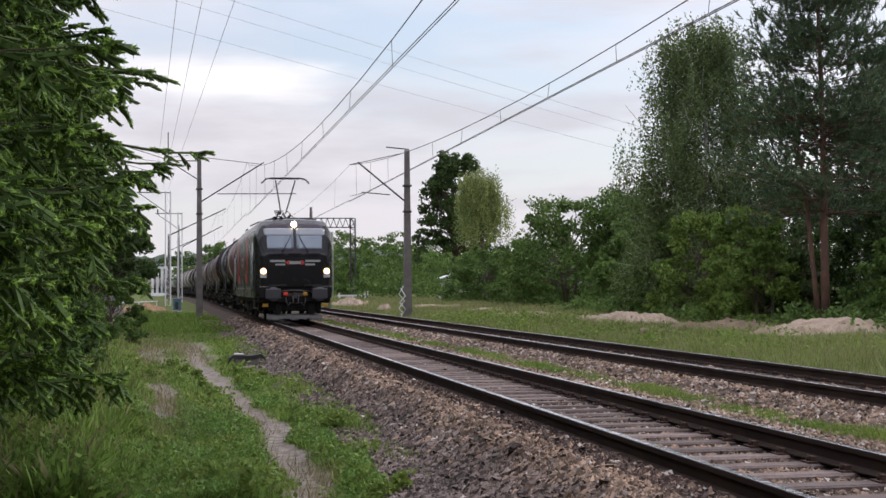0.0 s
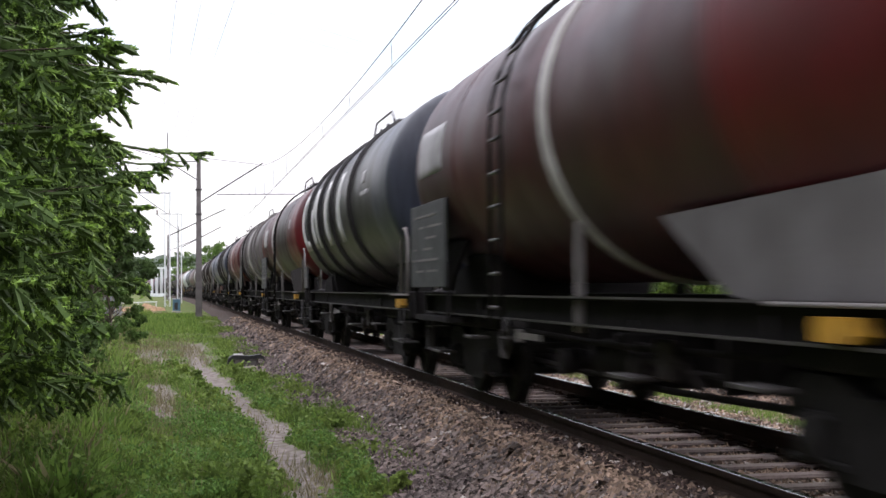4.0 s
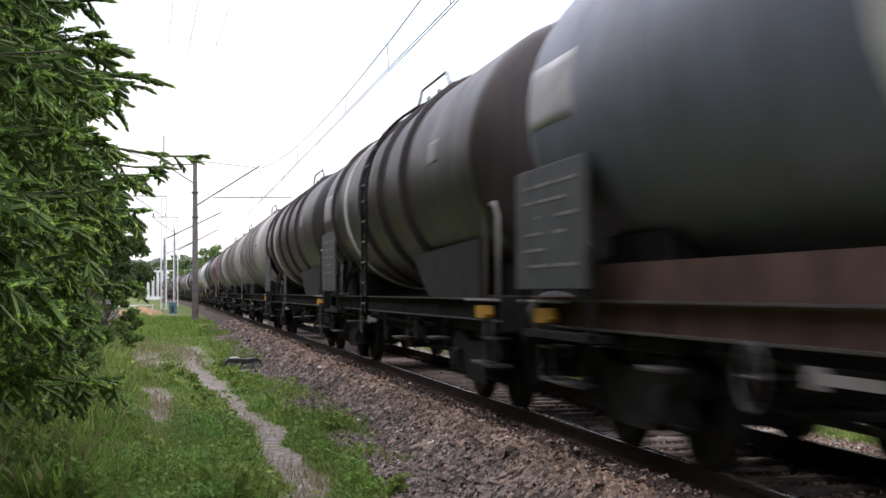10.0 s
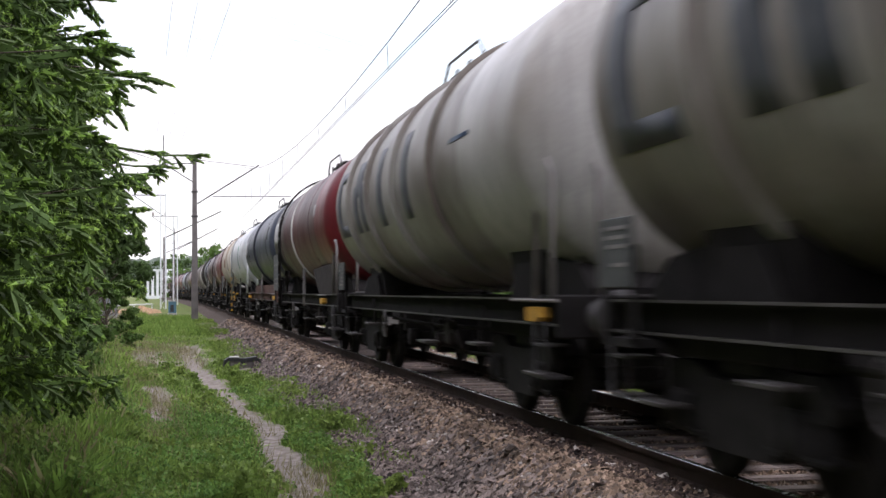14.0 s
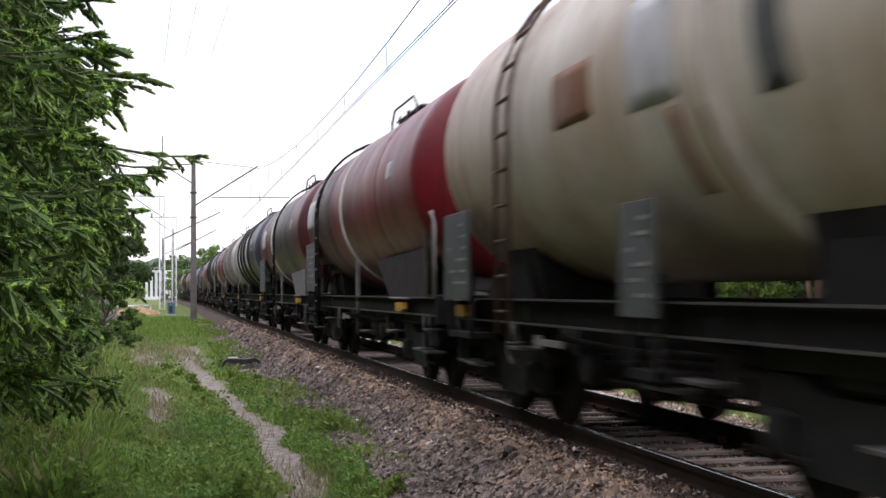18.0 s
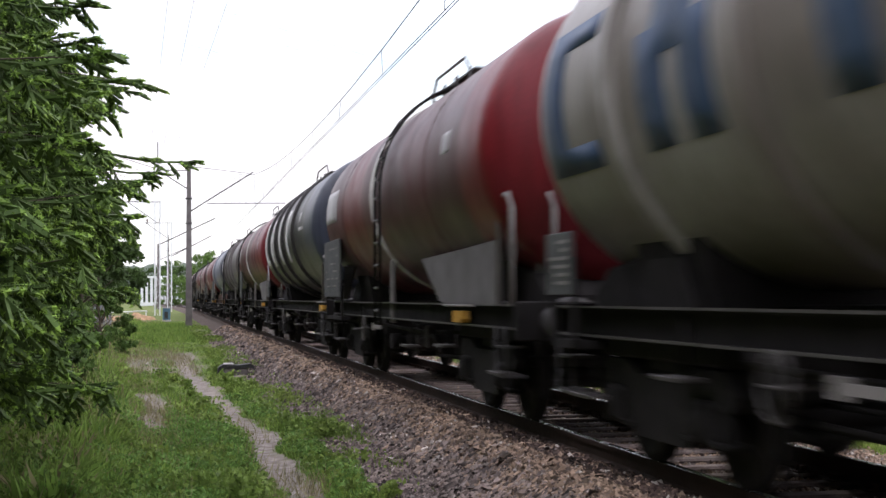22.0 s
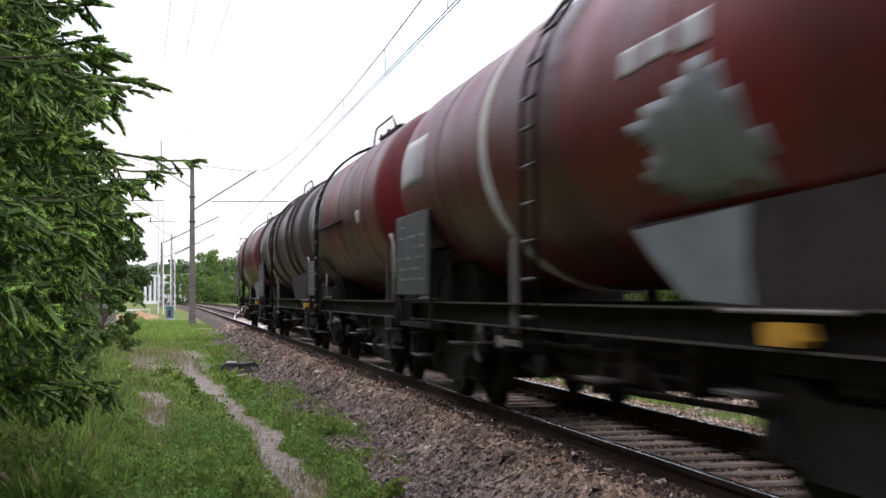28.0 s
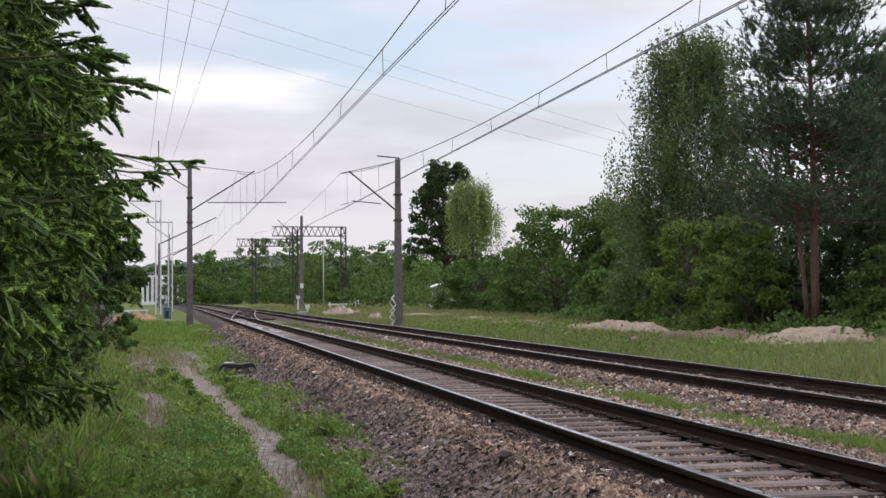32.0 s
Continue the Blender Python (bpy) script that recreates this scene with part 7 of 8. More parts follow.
def wagon_look(kind, length, k=0):
    """What sets a kind of wagon apart; places are in metres along the wagon from its middle, + towards its rear."""
    e = length / 2 - 0.6
    if kind in ("red", "sprayed"):
        band_y, ladder_y, label_y, zones = RED_LOOKS.get(k, RED_LOOKS[0])
        out = dict(paint="maroon_paint", r=1.47, cz=2.8, zones=zones, bands=[band_y], seams=[-3.6, 4.2], ladder=ladder_y, skirt="plates", boards=[(e - 1.2, 2.35, 1.05, 1.3)],
                   labels=[(label_y - 0.75, label_y + 0.75, -0.13, 0.45, LABEL_WHITE), (-5.1, -4.7, 0.1, 0.34, LABEL_WHITE)], loops=[(-e + 0.45, 1.1)], steps=[(-4.8, 1.06)], top=-0.6, pale_plate=k in (0, 4, 17, 20, 22, 29))
        if k == 4:
            out["green"] = True
        if kind == "sprayed":
            out["labels"] = [(5.35, 7.0, -0.1, 0.5, LABEL_WHITE)]
            out["sprayed"] = True
        return out
    if kind == "black":
        return dict(paint="black_paint", r=1.5, cz=2.82, zones=[(-e + 0.2, "blue_black_paint"), (-5.2, "black_paint")], ribs=[-2.55, 0.35, 2.55, 4.8], boards=[(e - 0.9, 0.7, 0.5, 1.3)],
                    labels=[(-4.9, -3.9, 0.0, 0.07, LABEL_WHITE), (-4.4, -3.9, 0.2, 0.4, LABEL_WHITE)], marks=(5.92, 2.2, 1.3, 1.6, LETTER_WHITE), loops=[(-e + 0.5, 0.95)], steps=[(-e + 0.7, 1.06)], top=0.0)
    if kind == "pale":
        return dict(paint="light_grey_paint", r=1.5, cz=2.82, zones=[(-e + 0.2, "off_white_paint"), (-4.3, "light_grey_paint")], ribs=[-2.75, 0.05, 2.6, 4.85], boards=[(e - 0.9, 0.7, 0.5, 1.3)],
                    labels=[(-4.9, -3.9, 0.1, 0.15, LETTER_BLUE)], marks=(5.95, 2.25, 1.15, 1.4, LETTER_BLUE if k == 19 else LETTER_DARK), loops=[(-e + 0.5, 1.25)], steps=[(-e + 0.7, 1.06)], top=0.0)
    if kind == "slate":
        return dict(paint={6: "slate_blue_paint", 13: "blue_black_paint"}.get(k, "pale_blue_paint"), r=1.45, cz=2.85, sill=SILL_BROWN, skirt="long", seams=[-5.2, 4.2], ribs=[0.4] if k != 24 else [2.0], bands=[0.9] if k != 24 else [], zones=[(-e + 0.2, "blue_black_paint"), (-4.6, "pale_blue_paint")] if k == 24 else [],
                    labels=[(5.9, 7.25, -0.17, 0.37, LABEL_WHITE), (-5.9, -5.2, 0.1, 0.5, BOARD)], boards=[(e - 1.2, 2.2, 1.05, 1.3)] if k != 13 else [], steps=[(-e + 0.9, 1.06), (e - 0.5, 1.06)], top=0.1)
    if kind == "brown":
        return dict(paint="brown_black_paint", r=1.46, cz=2.8, ribs={7: [-2.8, -0.75, 1.3, 5.1], 8: [-3.85, -1.2, 1.2, 4.4, 6.4]}.get(k, [-5.6, -4.0, -0.6, 2.1, 6.9]), bands=[2.8 if k == 28 else 3.4], ladder={7: 0.3, 28: 0.0}.get(k), skirt="plates", zones=[(-e + 0.2, "brown_black_paint"), (-5.4, "grey_brown_paint" if k == 8 else "brown_black_paint")],
                    boards=[(e - 1.25, 2.3, 1.15, 1.3)], labels=[(5.2, 7.4, -0.14, 0.38, LABEL_GREY) if k != 28 else (5.3, 6.3, -0.1, 0.36, LABEL_GREY), (-5.3, -4.6, 0.02, 0.3, LABEL_GREY)] + ([(1.1, 1.8, -0.5, -0.1, LABEL_GREY)] if k == 28 else []), loops=[(-e + 0.5, 1.0)], steps=[(-e + 0.8, 1.06)], top=0.0)
    if kind == "grey":
        return dict(paint="grey_paint", r=1.46, cz=2.8, ribs=[-5.2, -2.9, 1.7, 4.0, 6.2] if k == 3 else [-3.2, -1.2, 1.85, 4.1], bands=[-0.6 if k == 3 else -0.82], ladder=2.6 if k == 3 else 2.9, zones=[(-e + 0.2, "grey_paint"), (-2.9, "grey_brown_paint")] if k == 23 else [],
                    boards=[(e - 1.2, 2.3, 1.1, 1.3)], labels=[(4.9, 5.8, 0.0, 0.45, LABEL_WHITE), (0.6, 1.1, -0.5, -0.3, LABEL_WHITE)] if k == 3 else [(5.8, 6.9, -0.15, 0.4, LABEL_WHITE), (-5.4, -4.9, -0.25, 0.05, LABEL_GREY)], loops=[(-e + 0.45, 1.1)], steps=[(-e + 0.8, 1.06)], top=-0.2)
    if kind == "white":
        return dict(paint="white_tank_paint", r=1.5, cz=2.85, seams=[-1.2, 2.6], ladder=1.6, ladder_mat=GALVANISED, pale_top=True, boards=[(4.3, 1.3, 0.95, 1.2), (-3.2, 0.55, 0.75, 1.1)], chain=True, bogie=2.0,
                    labels=[(-2.3, -1.72, 0.3, 0.43, GREEN_MARK), (-2.06, -1.74, -0.44, 0.29, LABEL_WHITE), (-2.3, -1.84, -0.57, -0.45, GREEN_MARK), (-2.3, -2.07, -0.44, 0.29, GREEN_MARK)], loops=[(-e + 0.6, 1.6)], loop_mat=WHITE_STEEL, steps=[(e - 0.4, 1.06)], top=1.2)
    if kind == "cream":
        return dict(paint="cream_paint", r=1.5, cz=2.85, seams=[3.6, 4.4], ribs=[-2.8], ladder=1.9, ladder_mat=SILL_BROWN, boards=[(e - 0.9, 1.3, 0.95, 1.2), (-1.3, 0.7, 0.8, 1.1)], bogie=2.0, zones=[(2.4, "rusty_cream_paint")],
                    labels=[(-0.45, 0.55, -0.26, 0.18, RUST_MARK), (-2.2, -1.3, -0.35, 0.4, LABEL_WHITE), (-3.8, -3.4, -0.5, 0.05, BOARD), (-2.15, -1.95, -0.95, -0.4, RUST_MARK), (-2.75, -2.5, -1.0, -0.45, RUST_MARK)], steps=[(e - 0.5, 1.06)], loops=[(-e + 0.5, 1.2)], top=0.3)
    return dict(paint="dark_red_paint", r=1.47, cz=2.8, zones=[(-3.0, "maroon_paint"), (-0.5, "dark_red_paint"), (2.3, "brown_black_paint")], seams=[-3.6, -0.4, 3.2], ladder=2.35, boards=[(e - 1.3, 2.0, 0.75, 1.3)], bogie=2.0,
                labels=[(2.6, 4.2, -0.16, 0.42, LABEL_GREY), (-3.2, -2.8, -0.3, -0.1, LABEL_WHITE)], rod=True, loops=[(-e + 0.5, 1.0)], steps=[(e - 0.5, 1.06)], top=0.2)


LABELS = {
    "red": "dark red tank wagon with a white band and grey data board",
    "sprayed": "dark red tank wagon with silver sprayed blots",
    "black": "black ribbed tank wagon with large white stencilled shapes",
    "pale": "weathered light grey ribbed tank wagon with faded blue shapes",
    "slate": "slate blue smooth tank wagon on a rusty brown frame",
    "brown": "sooty brown ribbed tank wagon with a white band",
    "grey": "weathered grey ribbed tank wagon with a white band",
    "white": "white tank wagon with a green mark and yellow-black rail",
    "cream": "cream tank wagon with rust stains and brown patches",
    "plain": "dark red tank wagon with a ladder and no band",
}
# where each wagon ends along the train, from the first buffer's place at the start, and its kind
TRAIN = ((87.6, "red"), (103.6, "black"), (119.5, "red"), (135.9, "grey"), (151.8, "red"), (167.5, "black"), (184.3, "slate"), (200.9, "brown"), (218.5, "brown"),
         (234.3, "pale"), (250.6, "pale"), (266.8, "pale"), (282.8, "red"), (298.8, "slate"), (312.0, "white"), (324.6, "cream"), (340.7, "red"), (357.0, "red"), (372.8, "black"),
         (388.7, "pale"), (404.5, "red"), (420.5, "black"), (436.2, "red"), (452.5, "grey"), (468.0, "slate"), (482.8, "red"), (498.7, "sprayed"), (511.2, "plain"), (528.0, "brown"), (543.6, "red"))
LOCO_FRONT, LOCO_REAR = 53.0, 72.0


# ---------------------------------------------------------------- locomotive
LOCO_PAINT = material("graphite_loco_paint", (0.0095, 0.0098, 0.0105), 0.28, 0, (0.0135, 0.014, 0.0143), 0.8, 0.5, 30, 0.1, 0.02, 12, spec=0.25, coat=0.2, rough_vary=0.06)
LOCO_BLACK = material("black_loco_front", (0.01, 0.01, 0.011), 0.25, 0, (0.014, 0.014, 0.015), 1, 0.5, 30, 0.1, 0.03, 20, spec=0.15, coat=0.05, rough_vary=0.08)
LOCO_PURPLE = material("dark_aubergine_cab", (0.04, 0.031, 0.042), 0.35, 0, (0.032, 0.027, 0.035), 1, 0.5, 30, 0.1, 0.03, 20, spec=0.2, coat=0.1, rough_vary=0.08)
LOCO_ROOF = material("loco_roof_grey", (0.05, 0.05, 0.053), 0.55, 0, (0.036, 0.036, 0.036), 1.4, 0.6, 30, 0.2, 0.05, 20)
LOCO_RED = material("signal_red_paint", (0.62, 0.045, 0.03), 0.35, 0, (0.5, 0.04, 0.03), 1.4, 0.4, 30, 0.1, 0.03, 20, coat=0.3)
LOCO_GREY = material("bumper_grey", (0.042, 0.042, 0.047), 0.5, 0, (0.032, 0.032, 0.035), 1.4, 0.6, 30, 0.1, 0.05, 20)
SIGN_GREY = material("pale_sign", (0.34, 0.35, 0.35), 0.4, 0, (0.22, 0.23, 0.23), 2, 0.4, 30, 0.1, 0.02, 20)
LIGHT_SIDE = glowing("headlight_glow", (1.0, 0.78, 0.45), 14.0)
LIGHT_TOP = glowing("top_light_glow", (1.0, 0.8, 0.5), 14.0)
# emission that imitates the headlights' bloom, no lamp of its own
BLOOM_RING = glowing("bloom_ring_glow", (1.0, 0.5, 0.16), 2.0)
PLOUGH = material("plough_grey", (0.17, 0.165, 0.165), 0.6, 0, (0.1, 0.095, 0.095), 3, 0.6, 30, 0.2, 0.1)
LENS = material("headlight_lens", (0.42, 0.47, 0.5), 0.15, 0, (0.3, 0.33, 0.36), 8, 0.5, 40, 0.1, 0.05, spec=0.6)
SCREEN = material("windscreen_glass", (0.2, 0.24, 0.29), 0.06, 0.35, (0.18, 0.21, 0.25), 1, 0.3, 30, 0, 0, spec=0.9, rough_vary=0)
SCREEN_BLIND = material("windscreen_blind", (0.26, 0.28, 0.31), 0.35, 0, (0.36, 0.38, 0.41), 1, 0.3, 30, 0, 0, rough_vary=0)


def loco_section(y, w, wt, z0, zs, zr, wr):
    """One cross-section: half width at the sill, at the shoulder and at the roof."""
    right = [(w, z0), (w, zs - 0.2), (wt + (w - wt) * 0.6, zs - 0.07), (wt, zs), (wr + (wt - wr) * 0.66, zs + (zr - zs) * 0.45), (wr + (wt - wr) * 0.1, zs + (zr - zs) * 0.8), (wr * 0.62, zr - 0.03), (wr * 0.25, zr)]
    pts = right + [(-a, b) for a, b in reversed(right)]
    return [(a, y, b) for a, b in pts]


def locomotive():
    loco = thing("locomotive", "graphite electric locomotive with red angular shapes and lit headlights", "locomotive")
    axles = []
    # body shell, lofted nose to nose; the front is at -y
    rows = [(-8.84, 1.2, 1.16, 1.34, 2.5, 2.6, 0.95), (-8.8, 1.3, 1.24, 1.28, 2.56, 2.66, 1.0), (-8.62, 1.4, 1.35, 1.1, 3.08, 3.34, 1.2), (-8.38, 1.45, 1.38, 1.0, 3.38, 3.74, 1.2), (-8.0, 1.49, 1.41, 0.95, 3.5, 3.93, 1.18), (-7.3, 1.5, 1.44, 0.92, 3.54, 4.0, 1.18)]
    rows = rows + [(-y, a, b, c, d, e, f) for y, a, b, c, d, e, f in reversed(rows)]
    g = Geo()
    k = 16
    for r_ in rows:
        y, w, wt, z0, zs, zr, wr = r_
        g.v += loco_section(y, w, wt, z0, zs, zr, wr)
    for i in range(len(rows) - 1):
        for j in range(k):
            g.f.append((i * k + j, i * k + (j + 1) % k, (i + 1) * k + (j + 1) % k, (i + 1) * k + j))
            g.s.append(False)
    g.f += [tuple(range(k)), tuple(range(len(rows) * k - 1, (len(rows) - 1) * k - 1, -1))]
    g.s += [False, False]
    part("body", g, LOCO_PAINT, loco, "glossy graphite body shell")
    part("underframe", Geo().box(-1.38, 1.38, -8.5, 8.5, 0.72, 0.96, 0.03).box(-0.9, 0.9, -2.4, 2.4, 0.4, 0.74, 0.04), BOGIE, loco, "dark underframe")
    for s in (-1, 1):
        for y0, y1, z0, x0, mt in ((-2.35, -1.5, 0.32, 1.28, BOGIE), (-1.38, -0.55, 0.4, 1.22, SILL), (-0.4, 0.75, 0.28, 1.3, BOGIE), (0.9, 1.3, 0.45, 1.24, SILL), (1.42, 2.4, 0.34, 1.27, BOGIE)):
            box = part("equipment_box", Geo().box(s * 0.8, s * x0, y0, y1, z0, 0.73, 0.03), mt, loco, "dark underfloor equipment box")
            part("box_cover", Geo().box(s * x0, s * (x0 + 0.012), y0 + 0.08, y1 - 0.08, z0 + 0.08, 0.64, 0.004), SILL, box)
    # roof hood and gear
    part("roof_hood", Geo().prism([(-1.1, 3.7), (1.1, 3.7), (1.0, 3.98), (0.7, 4.06), (-0.7, 4.06), (-1.0, 3.98)], -6.9, 6.9), LOCO_ROOF, loco)
    for s in (-1, 1):
        part("gutter", Geo().box(s * 1.43, s * 1.47, -7.6, 7.6, 3.46, 3.5), LOCO_BLACK, loco)
        for y in (-5.6, -3.2, -0.8, 1.6, 4.0):
            part("roof_panel", Geo().prism([(1.1, 3.66), (1.36, 3.5), (1.38, 3.53), (1.12, 3.7)] if s > 0 else [(-1.1, 3.66), (-1.36, 3.5), (-1.38, 3.53), (-1.12, 3.7)], y - 1.1, y + 1.1), LOCO_ROOF, loco)
    part("roof_box", Geo().box(-0.6, 0.6, -1.6, 0.8, 3.95, 4.12, 0.05), LOCO_ROOF, loco)
    for y in (-3.6, -2.2, 2.2, 3.6):
        part("insulator", Geo().lathe([(3.95, 0.06), (3.98, 0.1), (4.02, 0.06), (4.06, 0.1), (4.1, 0.06), (4.14, 0.1), (4.2, 0.05), (4.2, 0.001)], 10, "z", (0.4, y, 0)), CERAMIC, loco)
    part("roof_bus_bar", Geo().tube([(0.4, -3.6, 4.22), (0.4, 3.6, 4.22)], 0.025, 6), WIRE, loco)
    part("horn", Geo().lathe([(-7.5, 0.03), (-7.75, 0.05), (-7.85, 0.09)], 10, "y", (-0.7, 0, 3.98)).lathe([(-7.5, 0.03), (-7.7, 0.05), (-7.8, 0.08)], 10, "y", (-0.45, 0, 3.98)), DARK_STEEL, loco)
    # pantograph raised near the front, the other folded
    pan = part("pantograph", Geo().box(-0.6, 0.6, -4.9, -3.9, 4.02, 4.08, 0.02), DARK_STEEL, loco, "raised single-arm pantograph")
    knee = (0.0, -3.1, 4.42)
    part("lower_arm", Geo().tube([(0, -4.6, 4.1), knee], 0.05, 8), DARK_STEEL, pan)
    part("upper_arm", Geo().tube([(knee[0] - 0.1, knee[1], knee[2]), (-0.4, -4.3, 5.72)], 0.03, 6).tube([(knee[0] + 0.1, knee[1], knee[2]), (0.4, -4.3, 5.72)], 0.03, 6), DARK_STEEL, pan)
    part("contact_strip", Geo().tube([(-0.98, -4.3, 5.6), (-0.8, -4.3, 5.78), (-0.6, -4.3, 5.82), (0.6, -4.3, 5.82), (0.8, -4.3, 5.78), (0.98, -4.3, 5.6)], 0.035, 6).tube([(-0.6, -3.95, 5.82), (0.6, -3.95, 5.82)], 0.03, 6).tube([(-0.6, -4.3, 5.82), (-0.6, -3.95, 5.82)], 0.02, 5).tube([(0.6, -4.3, 5.82), (0.6, -3.95, 5.82)], 0.02, 5), DARK_STEEL, pan)
    front_fold = part("pantograph", Geo().box(-0.6, 0.6, -6.7, -5.3, 4.02, 4.07, 0.02).tube([(-0.45, -5.2, 4.12), (-0.45, -6.7, 4.3)], 0.035, 6).tube([(0.0, -5.4, 4.12), (0.0, -6.6, 4.16)], 0.05, 8), DARK_STEEL, loco, "folded pantograph")
    part("head_bracket", Geo().tube([(-0.62, -6.72, 4.34), (-0.28, -6.72, 4.34), (-0.34, -6.72, 4.12), (-0.52, -6.72, 4.12), (-0.62, -6.72, 4.34)], 0.022, 6).prism([(-0.56, 4.3), (-0.34, 4.3), (-0.38, 4.18), (-0.5, 4.18)], -6.73, -6.7), DARK_STEEL, front_fold)
    fold = part("pantograph", Geo().box(-0.6, 0.6, 4.2, 5.6, 4.02, 4.08, 0.02).tube([(0, 4.3, 4.12), (0, 5.9, 4.28)], 0.05, 8).tube([(-0.3, 5.9, 4.28), (-0.4, 4.2, 4.36)], 0.03, 6).tube([(0.3, 5.9, 4.28), (0.4, 4.2, 4.36)], 0.03, 6), DARK_STEEL, loco, "folded pantograph")
    part("contact_strip", Geo().tube([(-0.98, 4.2, 4.22), (-0.6, 4.2, 4.4), (0.6, 4.2, 4.4), (0.98, 4.2, 4.22)], 0.035, 6), DARK_STEEL, fold)
    for s in (-1, 1):
        end = thing_end(loco, s)
    # flank towards the camera and the far flank
    for s in (-1, 1):
        x = s * 1.503

        def flank(outline, mat, name, label="", lift=0.0):
            """A flat painted shape on the flank; outline of (along, height)."""
            return part(name, Geo().prism(outline, x, x + s * (0.004 + lift), "x"), mat, loco, label)

        def bent(y, z, h, w, t, hook):
            """A red bracket: a bent bar with a foot."""
            return [(y - w * t, z + h / 2), (y, z + h / 2), (y + w, z + h * 0.1), (y + w * 0.45, z - h / 2), (y - w * 1.25 * hook, z - h / 2), (y - w * 1.25 * hook, z - h * 0.32), (y - w * 0.2, z - h * 0.32), (y + w * 0.1, z + h * 0.08)]
        flank([(-a - 2.6, b) for a, b in bent(0.0, 2.5, 1.95, 0.85, 0.6, 1.0)], LOCO_RED, "red_bracket", "large red angular bracket shape")
        flank([(a + 4.4, b) for a, b in bent(0.0, 2.5, 1.95, 0.85, 0.6, 1.0)], LOCO_RED, "red_bracket", "large red angular bracket shape")
        flank([(a * 0.42 + 6.6, b * 0.42 + 1.05) for a, b in bent(0.0, 2.5, 1.95, 0.85, 0.6, 0.1)], LOCO_RED, "red_chevron")
        flank([(-a * 0.42 - 0.1, b * 0.36 + 1.52) for a, b in bent(0.0, 2.5, 1.95, 0.85, 0.6, 0.2)], LOCO_RED, "red_chevron")
        flank([(a * 0.36 + 1.75, b * 0.36 + 1.5) for a, b in bent(0.0, 2.5, 1.95, 0.85, 0.6, 0.2)], LOCO_RED, "red_chevron")
        sign = flank([(0.25, 2.22), (1.45, 2.22), (1.45, 2.62), (0.25, 2.62)], SIGN_GREY, "name_sign", "pale grey sign with illegible letters", 0.012)
        part("sign_letters", Geo().box(x + s * 0.017, x + s * 0.02, 0.45, 1.0, 2.37, 2.48).box(x + s * 0.017, x + s * 0.02, 1.08, 1.3, 2.37, 2.48), LOCO_GREY, sign)
        rnd = random.Random(7)
        for i, (y, w_, h_) in enumerate(((-5.6, 0.5, 0.1), (-4.6, 0.7, 0.12), (-3.4, 0.5, 0.08), (-2.3, 1.0, 0.1), (-0.8, 0.4, 0.12), (0.4, 0.9, 0.1), (1.7, 0.35, 0.14), (2.6, 1.2, 0.12), (4.1, 0.4, 0.1), (5.2, 0.6, 0.12), (6.2, 0.3, 0.1))):
            flank([(y - w_ / 2, 1.28 - h_ / 3), (y + w_ / 2, 1.28 - h_ / 3), (y + w_ / 2, 1.28 + h_ / 3), (y - w_ / 2, 1.28 + h_ / 3)], YELLOW if i == 3 else SIGN_GREY, "data_plate")
        for y in (-6.0, -3.0, 0.0, 2.0, 3.0, 5.0):
            flank([(y - 0.14, 1.02), (y + 0.14, 1.02), (y + 0.14, 1.12), (y - 0.14, 1.12)], LOCO_GREY, "jacking_pad")
        part("waist_line", Geo().box(x, x + s * 0.012, -7.4, 7.4, 1.44, 1.455), LOCO_BLACK, loco)
        for y in (-7.3, 7.3):
            door = part("cab_door", Geo().box(x - s * 0.01, x + s * 0.008, y - 0.34, y + 0.34, 1.3, 3.25, 0.01), LOCO_PAINT, loco)
            part("door_window", Geo().box(x + s * 0.008, x + s * 0.012, y - 0.22, y + 0.22, 2.4, 3.05), SCREEN, door)
            for d in (-0.42, 0.42):
                part("door_handrail", Geo().tube([(x, y + d, 1.35), (x + s * 0.06, y + d, 1.4), (x + s * 0.06, y + d, 2.75), (x, y + d, 2.8)], 0.017, 6), GALVANISED, loco)
            part("cab_steps", Geo().box(x - s * 0.2, x - s * 0.02, y - 0.28, y + 0.28, 0.5, 0.53).box(x - s * 0.2, x - s * 0.02, y - 0.28, y + 0.28, 0.78, 0.81).box(x - s * 0.05, x - s * 0.02, y - 0.3, y - 0.27, 0.5, 1.0).box(x - s * 0.05, x - s * 0.02, y + 0.27, y + 0.3, 0.5, 1.0), DARK_STEEL, loco)
